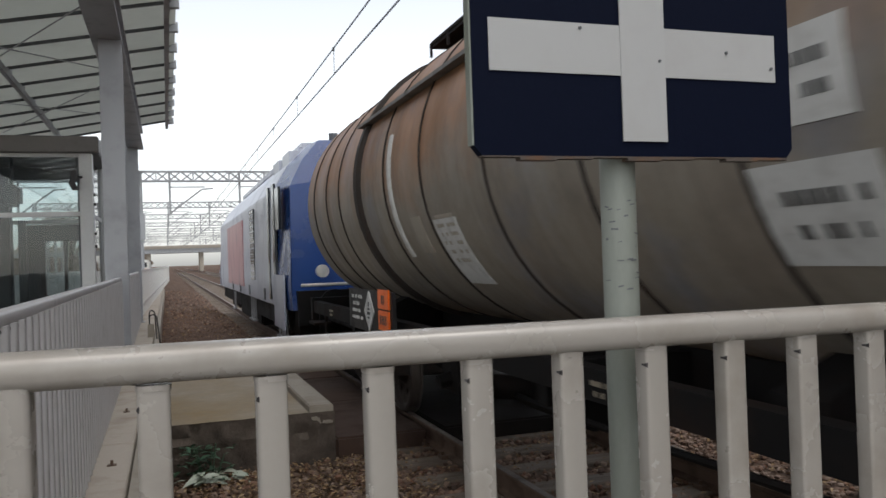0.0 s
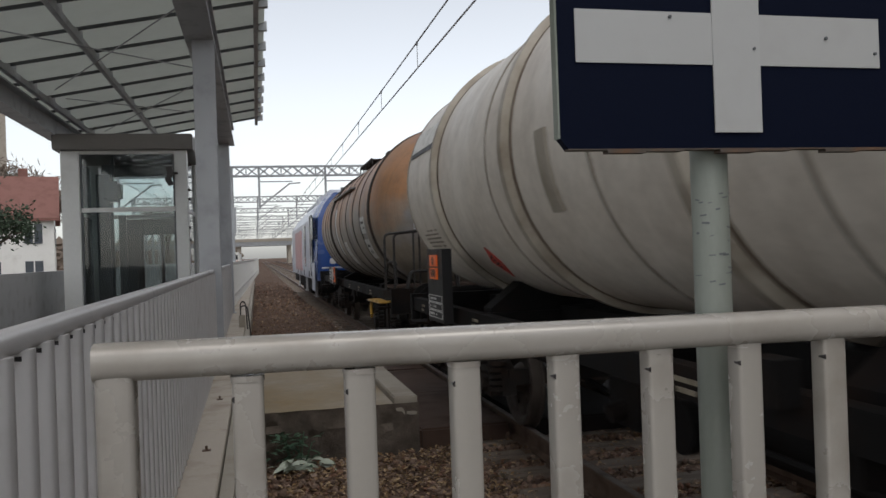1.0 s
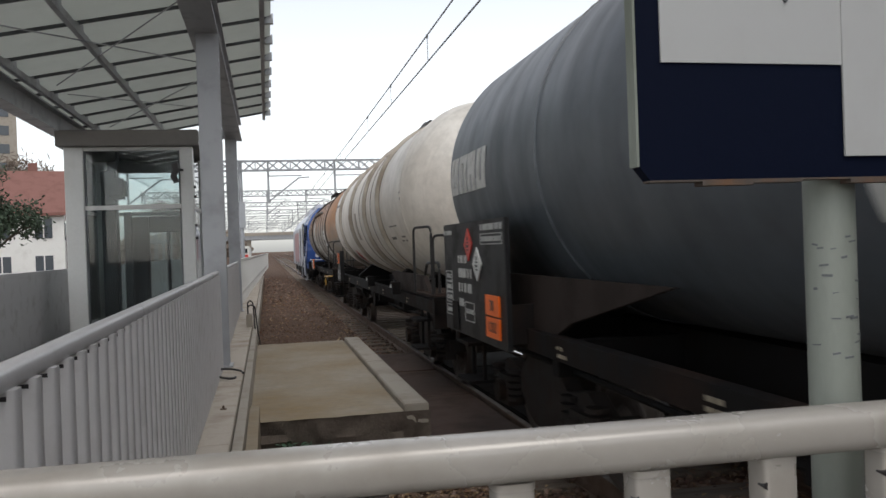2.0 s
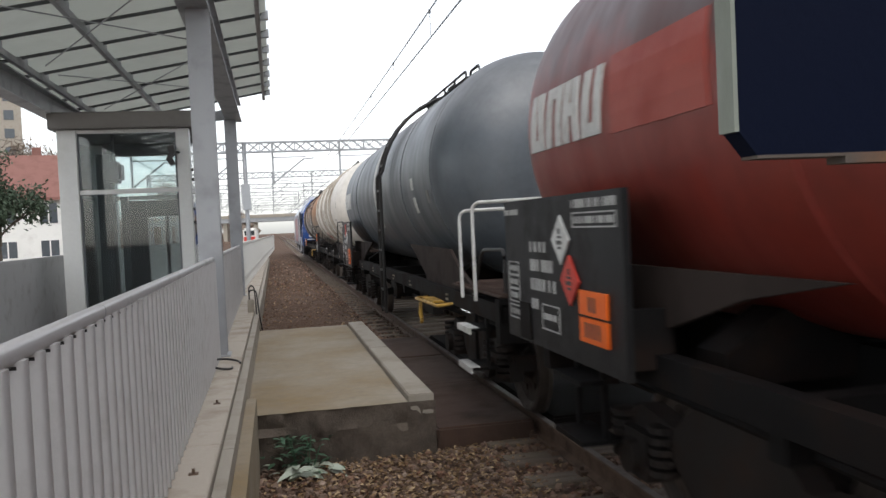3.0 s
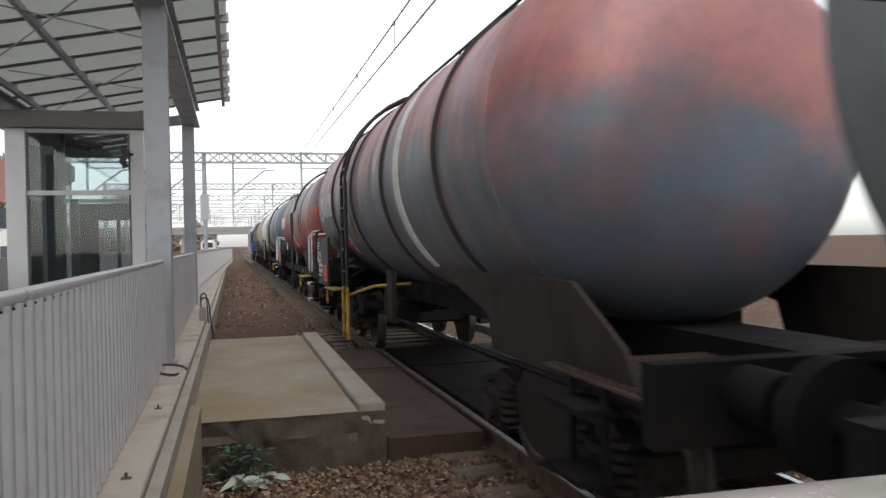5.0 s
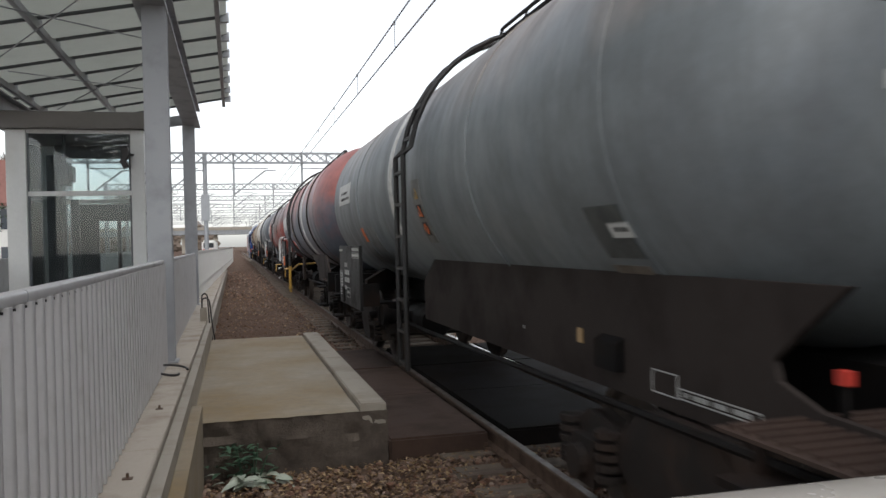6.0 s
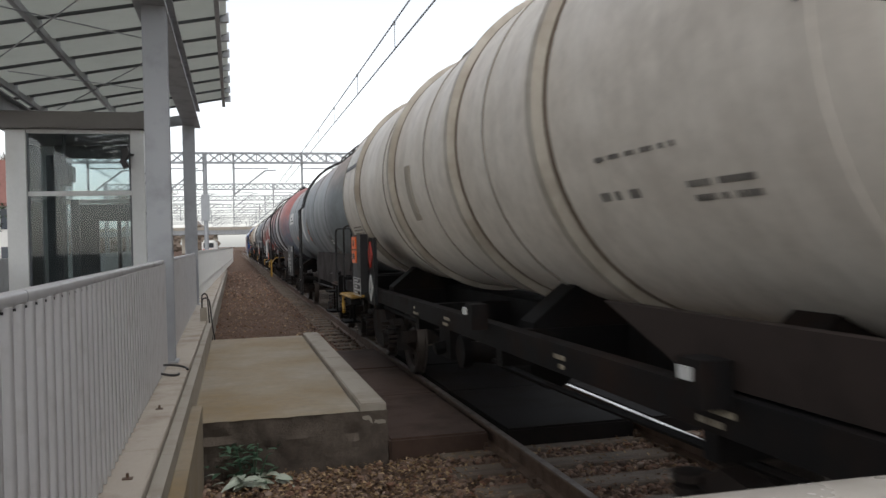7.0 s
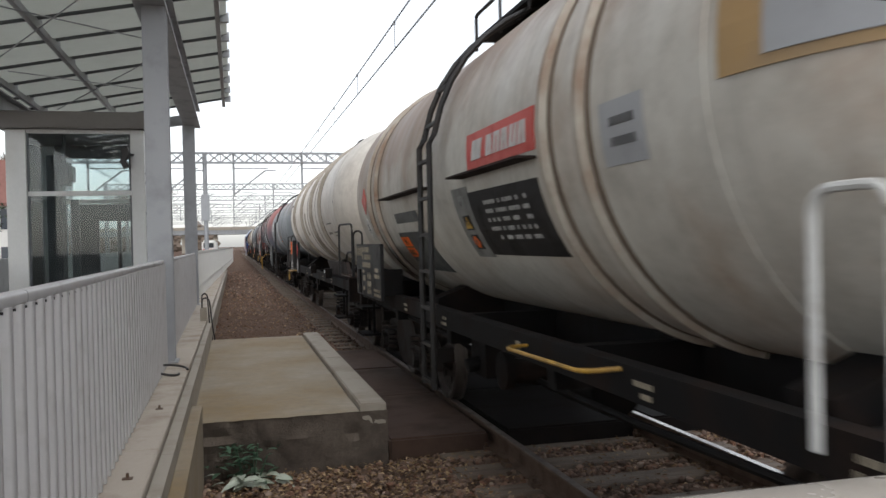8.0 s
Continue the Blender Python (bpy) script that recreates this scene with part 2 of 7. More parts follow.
M = dict(
    ground=ground_mat(),
    stone=stone_mat(),
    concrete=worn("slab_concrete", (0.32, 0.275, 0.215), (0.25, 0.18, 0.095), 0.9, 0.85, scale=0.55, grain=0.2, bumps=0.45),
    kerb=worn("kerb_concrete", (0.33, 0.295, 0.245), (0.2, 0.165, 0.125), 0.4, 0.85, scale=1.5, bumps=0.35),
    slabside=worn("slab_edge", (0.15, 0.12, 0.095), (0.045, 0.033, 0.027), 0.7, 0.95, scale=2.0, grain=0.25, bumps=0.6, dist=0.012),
    coping=worn("coping_concrete", (0.42, 0.368, 0.305), (0.2, 0.15, 0.1), 0.4, 0.85, scale=1.6, bumps=0.35),
    rubber=worn("crossing_panel", (0.072, 0.041, 0.028), (0.035, 0.022, 0.017), 0.5, 0.85, bumps=0.4),
    steel=worn("galvanised_steel", (0.34, 0.345, 0.355), (0.25, 0.25, 0.255), 0.4, 0.5, 0.25, scale=2, grain=0.06),
    railing=worn("railing_paint", (0.345, 0.318, 0.283), (0.23, 0.2, 0.165), 0.5, 0.38, 0.15, scale=4, grain=0.08, bumps=0.04, spec=0.55),
    deckrust=worn("rusty_deck_plate", (0.058, 0.038, 0.03), (0.035, 0.024, 0.02), 0.6, 0.8, scale=2, spec=0.2),
    fence=worn("fence_paint", (0.47, 0.455, 0.445), (0.33, 0.305, 0.28), 0.3, 0.5, 0.05, scale=3, grain=0.06),
    pole=worn("pole_paint", (0.22, 0.235, 0.205), (0.13, 0.145, 0.105), 0.5, 0.6, 0.1, scale=5, streak=(1, 1, 0.3)),
    roofsheet=sheet_mat("roof_slat_sheet", (0.6, 0.61, 0.575), 0.55),
    brown=worn("lift_roof_edge", (0.13, 0.12, 0.11), (0.08, 0.07, 0.06), 0.4, 0.6),
    liftframe=worn("lift_frame", (0.5, 0.5, 0.48), (0.42, 0.41, 0.38), 0.35, 0.5),
    dark=worn("dark_interior", (0.1, 0.105, 0.11), (0.06, 0.062, 0.064), 0.4, 0.6),
    navy=worn("sign_board_navy", (0.003, 0.005, 0.014), (0.005, 0.007, 0.016), 0.3, 0.75, grain=0.03, spec=0.06),
    signwhite=worn("sign_white", (0.37, 0.37, 0.36), (0.33, 0.32, 0.305), 0.3, 0.6, scale=3, grain=0.03, bumps=0.02),
    rustsign=worn("sign_rim", (0.07, 0.055, 0.045), (0.15, 0.07, 0.03), 0.5, 0.8, scale=10),
    rail=worn("rail_rust", (0.13, 0.085, 0.06), (0.07, 0.05, 0.04), 0.5, 0.7, 0.3, scale=3),
    railtop=worn("rail_running_surface", (0.33, 0.31, 0.29), (0.22, 0.19, 0.17), 0.4, 0.36, 0.9, grain=0.04),
    # darker copy of the running surface, its missing sky reflection put into the colour
    raildark=worn("rail_top_no_glint", (0.15, 0.125, 0.11), (0.09, 0.07, 0.06), 0.5, 0.55, 0.4, scale=3),
    sleeper=worn("sleeper", (0.17, 0.135, 0.105), (0.08, 0.06, 0.05), 0.5, 0.92, scale=2, streak=(0.4, 3, 3), bumps=0.5, dist=0.01),
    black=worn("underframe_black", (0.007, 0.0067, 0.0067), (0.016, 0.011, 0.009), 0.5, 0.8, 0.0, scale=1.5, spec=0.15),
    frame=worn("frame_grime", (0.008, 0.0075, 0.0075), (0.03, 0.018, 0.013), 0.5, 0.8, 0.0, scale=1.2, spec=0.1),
    seam=worn("dark_seam", (0.03, 0.025, 0.022), (0.06, 0.04, 0.03), 0.5, 0.8, scale=3, spec=0.2),
    creamseam=worn("grimy_seam", (0.27, 0.245, 0.21), (0.16, 0.13, 0.1), 0.6, 0.7, scale=2),
    creamring=worn("grimy_ring", (0.4, 0.36, 0.3), (0.19, 0.15, 0.11), 0.75, 0.6, scale=1.2, streak=(1, 0.3, 1)),
    rustring=worn("rusty_strap", (0.42, 0.38, 0.32), (0.2, 0.09, 0.04), 0.7, 0.6, scale=1.3),
    redfield=worn("repainted_red", (0.33, 0.05, 0.033), (0.25, 0.04, 0.03), 0.5, 0.45, scale=1.5),
    ochre=worn("ochre_primer", (0.36, 0.23, 0.1), (0.3, 0.22, 0.14), 0.6, 0.6, scale=1.5),
    plate=worn("grimy_brown_plate", (0.032, 0.024, 0.021), (0.02, 0.016, 0.0145), 0.5, 0.8, scale=1.5, spec=0.08),
    steeldark=worn("roof_bar_steel", (0.1, 0.105, 0.11), (0.07, 0.07, 0.07), 0.4, 0.6, 0.1),
    # near-black copy of the crossing panel, the train's shade put into its colour
    shadepanel=worn("shaded_crossing_panel", (0.01, 0.0085, 0.008), (0.022, 0.016, 0.013), 0.5, 0.9, spec=0.06),
    wheel=worn("wheel_steel", (0.09, 0.075, 0.065), (0.05, 0.04, 0.035), 0.5, 0.55, 0.5, scale=4),
    board=worn("data_board", (0.014, 0.014, 0.015), (0.028, 0.025, 0.023), 0.4, 0.6, scale=2, spec=0.2),
    mark=worn("white_marking", (0.55, 0.55, 0.53), (0.35, 0.34, 0.32), 0.5, 0.6, scale=6),
    darkmark=worn("dark_marking", (0.045, 0.045, 0.045), (0.09, 0.085, 0.08), 0.5, 0.6, scale=6),
    orange=worn("orange_plate", (0.78, 0.135, 0.012), (0.55, 0.1, 0.015), 0.3, 0.5, scale=5),
    red=worn("red_label", (0.5, 0.045, 0.03), (0.32, 0.04, 0.03), 0.35, 0.5, scale=5),
    yellow=worn("yellow_paint", (0.42, 0.24, 0.035), (0.13, 0.08, 0.03), 0.65, 0.5, scale=5),
    hoopwhite=worn("grab_rail_white", (0.55, 0.55, 0.53), (0.3, 0.27, 0.24), 0.4, 0.5, scale=5),
    ironrail=worn("grab_rail_dark", (0.017, 0.016, 0.016), (0.045, 0.032, 0.025), 0.4, 0.6, spec=0.3),
    wire=worn("wire_metal", (0.16, 0.16, 0.16), (0.1, 0.1, 0.1), 0.3, 0.5, 0.4),
    gantry=worn("gantry_steel", (0.3, 0.31, 0.32), (0.22, 0.22, 0.22), 0.4, 0.6, 0.2),
    leaf=worn("weed_leaf", (0.045, 0.1, 0.055), (0.1, 0.15, 0.1), 0.5, 0.6, scale=4),
    leafpale=worn("weed_leaf_underside", (0.4, 0.44, 0.36), (0.16, 0.2, 0.11), 0.4, 0.6, scale=4),
    plaster=worn("house_plaster", (0.7, 0.69, 0.65), (0.55, 0.53, 0.49), 0.3, 0.85),
    tiles=worn("roof_tiles", (0.2, 0.09, 0.072), (0.15, 0.075, 0.06), 0.5, 0.8),
    pane=worn("far_window", (0.07, 0.08, 0.09), (0.1, 0.11, 0.12), 0.4, 0.15),
    bark=worn("bark", (0.1, 0.08, 0.06), (0.06, 0.05, 0.04), 0.5, 0.9),
    twig=worn("bare_twigs", (0.17, 0.13, 0.1), (0.11, 0.09, 0.07), 0.4, 0.9),
    fir=worn("conifer", (0.035, 0.055, 0.03), (0.05, 0.07, 0.04), 0.4, 0.8),
    asphalt=worn("platform_paving", (0.2, 0.19, 0.175), (0.12, 0.11, 0.1), 0.4, 0.9, bumps=0.3),
    locoblue=worn("loco_blue", (0.013, 0.043, 0.16), (0.018, 0.035, 0.1), 0.4, 0.35, scale=0.7),
    locogrey=worn("loco_grey", (0.4, 0.42, 0.48), (0.3, 0.32, 0.36), 0.4, 0.4, scale=0.7),
    locored=worn("loco_red_field", (0.42, 0.2, 0.2), (0.4, 0.36, 0.38), 0.5, 0.45, scale=1.0),
    glass=glass("window_glass", (0.8, 0.84, 0.84)),
    cabglass=worn("cab_window", (0.02, 0.025, 0.03), (0.03, 0.03, 0.03), 0.2, 0.08),
    bogie=worn("bogie_grime", (0.017, 0.014, 0.0125), (0.042, 0.026, 0.019), 0.6, 0.8, scale=2.5, spec=0.25),
    lettering=worn("stencilled_lettering", (0.4, 0.4, 0.385), (0.2, 0.195, 0.19), 0.5, 0.7, scale=6),
    ochreletter=worn("dimmed_lettering", (0.27, 0.235, 0.175), (0.12, 0.09, 0.06), 0.6, 0.7, scale=6),
    skirt=worn("rusty_brown_skirt", (0.036, 0.029, 0.026), (0.017, 0.013, 0.012), 0.6, 0.8, scale=0.8, spec=0.08),
    dimpatch=worn("weathered_patch", (0.2, 0.2, 0.19), (0.12, 0.115, 0.11), 0.6, 0.65, scale=3),
    brownpatch=worn("brown_weathered_patch", (0.15, 0.125, 0.1), (0.09, 0.075, 0.06), 0.6, 0.7, scale=3),
    darkstrip=worn("dark_grey_strip", (0.075, 0.08, 0.078), (0.045, 0.05, 0.048), 0.5, 0.6, scale=3),
    # brown of the ring edges: grime together with the ring's painted shadow
    grimeshade=worn("ring_grime_shade", (0.15, 0.115, 0.085), (0.08, 0.055, 0.036), 0.6, 0.75, scale=1.5),
    litter=None,
    greyprint=worn("grey_stencil", (0.14, 0.13, 0.12), (0.25, 0.23, 0.2), 0.6, 0.6, scale=6),
    # lower lift panes: tint darkened to dim the interior behind them
    glassdark=glass("dimmed_window_glass", (0.74, 0.78, 0.78)),
    cable=worn("black_cable", (0.02, 0.018, 0.018), (0.04, 0.03, 0.03), 0.3, 0.5),
)


def litter_mat():
    m, nt, b = mat_base("leaf_litter", 0.85, 0.0, 0.25)
    g = nt.nodes.new("ShaderNodeNewGeometry")
    r = nt.nodes.new("ShaderNodeValToRGB")
    r.color_ramp.elements[0].color = (0.09, 0.055, 0.03, 1)
    r.color_ramp.elements[1].color = (0.42, 0.31, 0.19, 1)
    mid = r.color_ramp.elements.new(0.55)
    mid.color = (0.24, 0.15, 0.075, 1)
    nt.links.new(g.outputs["Random Per Island"], r.inputs["Fac"])
    nt.links.new(r.outputs["Color"], b.inputs["Base Color"])
    return m


M["litter"] = litter_mat()
RUST = (0.17, 0.075, 0.03)
GRIME = (0.11, 0.095, 0.08)
TANK = dict(
    brown=tank_paint("tank_rust_brown", (0.25, 0.22, 0.18), (0.33, 0.155, 0.062), (0.13, 0.09, 0.06), (0.12, 0.16, 0.25), 2.25, 2.75, 0.55, 0.4, 0.55, hard=0.3),
    cream=tank_paint("tank_light_grey", (0.66, 0.61, 0.54), (0.66, 0.625, 0.56), (0.44, 0.38, 0.31), (0.31, 0.25, 0.18), 2.7, 3.3, 0.35, 0.25, 0.5),
    slate=tank_paint("tank_slate_grey", (0.085, 0.1, 0.115), (0.15, 0.155, 0.16), (0.055, 0.06, 0.066), (0.12, 0.105, 0.09), 2.8, 3.3, 0.4, 0.15, 0.45),
    redsoot=tank_paint("tank_red_sooted", (0.235, 0.033, 0.023), (0.072, 0.046, 0.044), (0.13, 0.027, 0.021), (0.34, 0.075, 0.04), 2.62, 2.95, 0.4, 0.2, 0.42, hard=0.35, spill=(-6.3, 5.5, 0.5)),
    # red patches over the top, their colour lightened for the sky light there
    bluered=tank_paint("tank_blue_red", (0.1, 0.117, 0.145), (0.37, 0.125, 0.105), (0.085, 0.075, 0.078), (0.27, 0.075, 0.055), 2.4, 2.95, 0.4, 0.42, 0.45, hard=0.05),
    teal=tank_paint("tank_grey_teal", (0.17, 0.19, 0.2), (0.3, 0.25, 0.215), (0.085, 0.08, 0.072), (0.075, 0.1, 0.13), 2.75, 3.4, 0.4, 0.3, 0.5),
    old=tank_paint("tank_cream_rusty", (0.54, 0.52, 0.465), (0.25, 0.17, 0.115), (0.27, 0.21, 0.15), (0.28, 0.15, 0.07), 2.75, 3.2, 0.45, 0.5, 0.5, hard=0.3, spill=(-2.6, 4.0, 0.55)),
)


# ---- building helpers ----
def box(bm, x0, x1, y0, y1, z0, z1):
    v = [bm.verts.new((x, y, z)) for z in (z0, z1) for y in (y0, y1) for x in (x0, x1)]
    for f in ((0, 2, 3, 1), (4, 5, 7, 6), (0, 1, 5, 4), (2, 6, 7, 3), (0, 4, 6, 2), (1, 3, 7, 5)):
        bm.faces.new([v[i] for i in f])
    return v


def beam(bm, p, q, w, h):
    """A bar from p to q, w wide and h deep."""
    p, q = Vector(p), Vector(q)
    d = (q - p).normalized()
    side = d.cross(Vector((0, 0, 1)))
    side = side.normalized() if side.length > 1e-3 else Vector((1, 0, 0))
    up = side.cross(d)
    v = [bm.verts.new(e + side * (a * w / 2) + up * (b * h / 2)) for e in (p, q) for a, b in ((-1, -1), (1, -1), (1, 1), (-1, 1))]
    for f in ((3, 2, 1, 0), (4, 5, 6, 7), (0, 1, 5, 4), (1, 2, 6, 5), (2, 3, 7, 6), (3, 0, 4, 7)):
        bm.faces.new([v[i] for i in f])


def tube(bm, pts, r, n=8, caps=True):
    pts = [Vector(p) for p in pts]
    rings = []
    up = Vector((0, 0, 1))
    for i, p in enumerate(pts):
        d = (pts[min(i + 1, len(pts) - 1)] - pts[max(i - 1, 0)]).normalized()
        a = d.cross(up)
        if a.length < 0.05:
            a = d.cross(Vector((0, 1, 0)))
        a.normalize()
        b = a.cross(d)
        rings.append([bm.verts.new(p + (a * math.cos(t) + b * math.sin(t)) * r) for t in [2 * math.pi * k / n for k in range(n)]])
    for r0, r1 in zip(rings, rings[1:]):
        for k in range(n):
            bm.faces.new((r0[k], r0[(k + 1) % n], r1[(k + 1) % n], r1[k]))
    if caps:
        bm.faces.new(rings[0][::-1])
        bm.faces.new(rings[-1])


def arc_path(pts, r=0.12, n=4):
    """Rounds the corners of a polyline."""
    pts = [Vector(p) for p in pts]
    out = [pts[0]]
    for a, b, c in zip(pts, pts[1:], pts[2:]):
        p, q = b + (a - b).normalized() * r, b + (c - b).normalized() * r
        for k in range(n + 1):
            t = k / n
            out.append(p * (1 - t) ** 2 + b * 2 * t * (1 - t) + q * t * t)
    return out + [pts[-1]]


def prism(bm, poly, axis, a, b):
    """A polygon (two coordinates) pushed along an axis from a to b."""
    def place(u, v, w):
        return {"x": (w, u, v), "y": (u, w, v), "z": (u, v, w)}[axis]
    lo = [bm.verts.new(place(u, v, a)) for u, v in poly]
    hi = [bm.verts.new(place(u, v, b)) for u, v in poly]
    n = len(poly)
    bm.faces.new(lo[::-1])
    bm.faces.new(hi)
    for i in range(n):
        bm.faces.new((lo[i], lo[(i + 1) % n], hi[(i + 1) % n], hi[i]))


def revolve(bm, profile, zc, n=64):
    """A body of rings (y, r) round the axis x = 0, z = zc."""
    rings = []
    for y, r in profile:
        rings.append([bm.verts.new((r * math.sin(2 * math.pi * k / n), y, zc + r * math.cos(2 * math.pi * k / n))) for k in range(n)])
    for a, b in zip(rings, rings[1:]):
        for k in range(n):
            bm.faces.new((a[k], a[(k + 1) % n], b[(k + 1) % n], b[k]))
    bm.faces.new(rings[0][::-1])
    bm.faces.new(rings[-1])


def part(name, bm, material, parent=None, label="", smooth=False, bevel=0.0):
    bmesh.ops.recalc_face_normals(bm, faces=bm.faces)
    me = bpy.data.meshes.new(name)
    if bevel:
        bmesh.ops.bevel(bm, geom=list(bm.edges), offset=bevel, segments=2, affect="EDGES", clamp_overlap=True)
    bm.to_mesh(me)
    bm.free()
    me.materials.append(material)
    if smooth:
        for p in me.polygons:
            p.use_smooth = True
        me.set_sharp_from_angle(angle=radians(40))
    ob = new(name, me)
    if parent is not None:
        ob.parent = parent
    if label:
        ob["label"] = label
    return ob


def mesh_of(name, verts, faces, material):
    me = bpy.data.meshes.new(name)
    me.from_pydata(verts, [], faces)
    me.update()
    me.materials.append(material)
    return me


def thing(name, label, category, m=None, group="", kind=""):
    e = new(name)
    e.empty_display_size = 0.2
    if m is not None:
        e.matrix_world = m
    return tagged(e, label, category, group, kind)


def B():
    return bmesh.new()


# ---- ground and track ----
TRACK, RAIL_TOP = 3.385, 0.0
GROUND = -0.22


def ground_height(x, y):
    z = GROUND
    if y > 13.4:
        t = min(1.0, (y - 13.4) / 0.5)
        side = max(0.0, min(1.0, (2.15 - x) / 0.75)) * max(0.0, min(1.0, (x + 6.0) / 0.5))
        z += t * side * 0.4
    return z


def build_ground():
    xs = [-600, -200, -60, -20, -6.2, -5.6, -3, -1, -0.4, 0, 0.4, 0.8, 1.2, 1.5, 1.8, 2.1, 2.4, 3, 4, 5, 6, 9, 20, 60, 200, 600]
    ys = [-300, -60, -20, -6, 0, 3, 5, 6, 7, 8, 9, 10, 11, 12, 13, 13.4, 13.6, 13.9, 15, 16, 18, 20, 23, 26, 30, 35, 42, 50, 60, 80, 110, 160, 250, 420, 800, 1600]
    verts = [(x, y, ground_height(x, y) + (noise.noise((x * 1.3, y * 1.3, 0)) * 0.03 if 2 > x > -1 and 6 < y < 60 else 0)) for y in ys for x in xs]
    w = len(xs)
    faces = [(j * w + i, j * w + i + 1, (j + 1) * w + i + 1, (j + 1) * w + i) for j in range(len(ys) - 1) for i in range(w - 1)]
    ob = new("ground", mesh_of("ground", verts, faces, M["ground"]))
    tagged(ob, "brown stony ballast ground with fallen leaves", "ground", kind="structure")


def build_stones():
    rng = np.random.default_rng(3)
    ico = bmesh.new()
    bmesh.ops.create_icosphere(ico, subdivisions=1, radius=1.0)
    bv = np.array([v.co[:] for v in ico.verts])
    bf = np.array([[v.index for v in f.verts] for f in ico.faces])
    ico.free()
    spots = []
    for x0, x1, y0, y1, per, r0, r1 in ((-0.1, 2.1, 3.5, 7.95, 420, 0.016, 0.036), (2.0, 5.2, 3.0, 8.1, 330, 0.018, 0.038), (5.2, 8.5, 4.0, 12.0, 130, 0.025, 0.045), (-0.1, 2.2, 13.9, 24.0, 25, 0.012, 0.028), (2.0, 2.7, 14.0, 30.0, 130, 0.02, 0.04), (-0.1, 2.2, 24.0, 50.0, 10, 0.025, 0.05)):
        n = int((x1 - x0) * (y1 - y0) * per)
        p = np.c_[rng.uniform(x0, x1, n), rng.uniform(y0, y1, n)]
        spots.append(np.c_[p, rng.uniform(r0, r1, n)])
    spots = np.concatenate(spots)
    rock = bv[None] * rng.uniform(0.65, 1.25, (len(spots), len(bv), 1))
    rock *= rng.uniform(0.6, 1.3, (len(spots), 1, 3)) * np.array([1, 1, 0.75])
    rock *= spots[:, None, 2:3]
    ang = rng.uniform(0, 6.28, len(spots))
    c, s = np.cos(ang)[:, None], np.sin(ang)[:, None]
    x, y = rock[:, :, 0] * c - rock[:, :, 1] * s, rock[:, :, 0] * s + rock[:, :, 1] * c
    base = np.array([ground_height(a, b) for a, b in spots[:, :2]])
    verts = np.stack([x + spots[:, :1], y + spots[:, 1:2], rock[:, :, 2] + base[:, None] + spots[:, 2:3] * rng.uniform(0.1, 0.9, (len(spots), 1))], -1).reshape(-1, 3)
    faces = (bf[None] + (np.arange(len(spots)) * len(bv))[:, None, None]).reshape(-1, 3)
    me = bpy.data.meshes.new("ballast_stones")
    me.from_pydata(verts.tolist(), [], faces.tolist())
    me.materials.append(M["stone"])
    tagged(new("ballast_stones", me), "loose brown and grey crushed ballast stones", "ballast", kind="stuff")


def build_litter():
    """Curled dry leaves strewn over the ballast."""
    rng = np.random.default_rng(8)
    spots = []
    for x0, x1, y0, y1, n in ((0.3, 2.2, 4.0, 7.75, 4200), (-0.1, 0.4, 4.5, 7.5, 300), (2.2, 5.2, 3.2, 7.8, 1700), (-0.05, 2.4, 13.9, 30.0, 900)):
        spots.append(np.c_[rng.uniform(x0, x1, n), rng.uniform(y0, y1, n)])
    p = np.concatenate(spots)
    n = len(p)
    L = rng.uniform(0.012, 0.032, (n, 1)) * np.where(p[:, 1:2] > 13, 1.3, 1.0)
    a = rng.uniform(0, 6.28, (n, 1))
    d = np.c_[np.cos(a), np.sin(a), rng.uniform(-0.5, 0.5, (n, 1))] * L
    s = np.c_[-np.sin(a), np.cos(a), rng.uniform(-0.6, 0.6, (n, 1))] * L * rng.uniform(0.3, 0.55, (n, 1))
    c = np.c_[p, np.array([ground_height(q[0], q[1]) for q in p]) + rng.uniform(0.03, 0.055, n)]
    up = np.array([[0, 0, 1.0]]) * L * 0.25
    verts = np.stack([c - d, c + s + up, c + d * 0.9, c - s + up], 1).reshape(-1, 3)
    faces = [(4 * k, 4 * k + 1, 4 * k + 2) for k in range(n)] + [(4 * k, 4 * k + 2, 4 * k + 3) for k in range(n)]
    me = bpy.data.meshes.new("leaf_litter")
    me.from_pydata(verts.tolist(), [], faces)
    me.materials.append(M["litter"])
    tagged(new("leaf_litter", me), "dry curled brown leaves strewn over the ballast", "fallen leaves", kind="stuff")


RAIL_PROFILE = ((-0.07, -0.172), (0.07, -0.172), (0.07, -0.16), (0.012, -0.14), (0.01, -0.05), (0.035, -0.035), (0.036, -0.006), (0.03, -0.001), (-0.03, -0.001), (-0.036, -0.006), (-0.035, -0.035), (-0.01, -0.05), (-0.012, -0.14), (-0.07, -0.16))


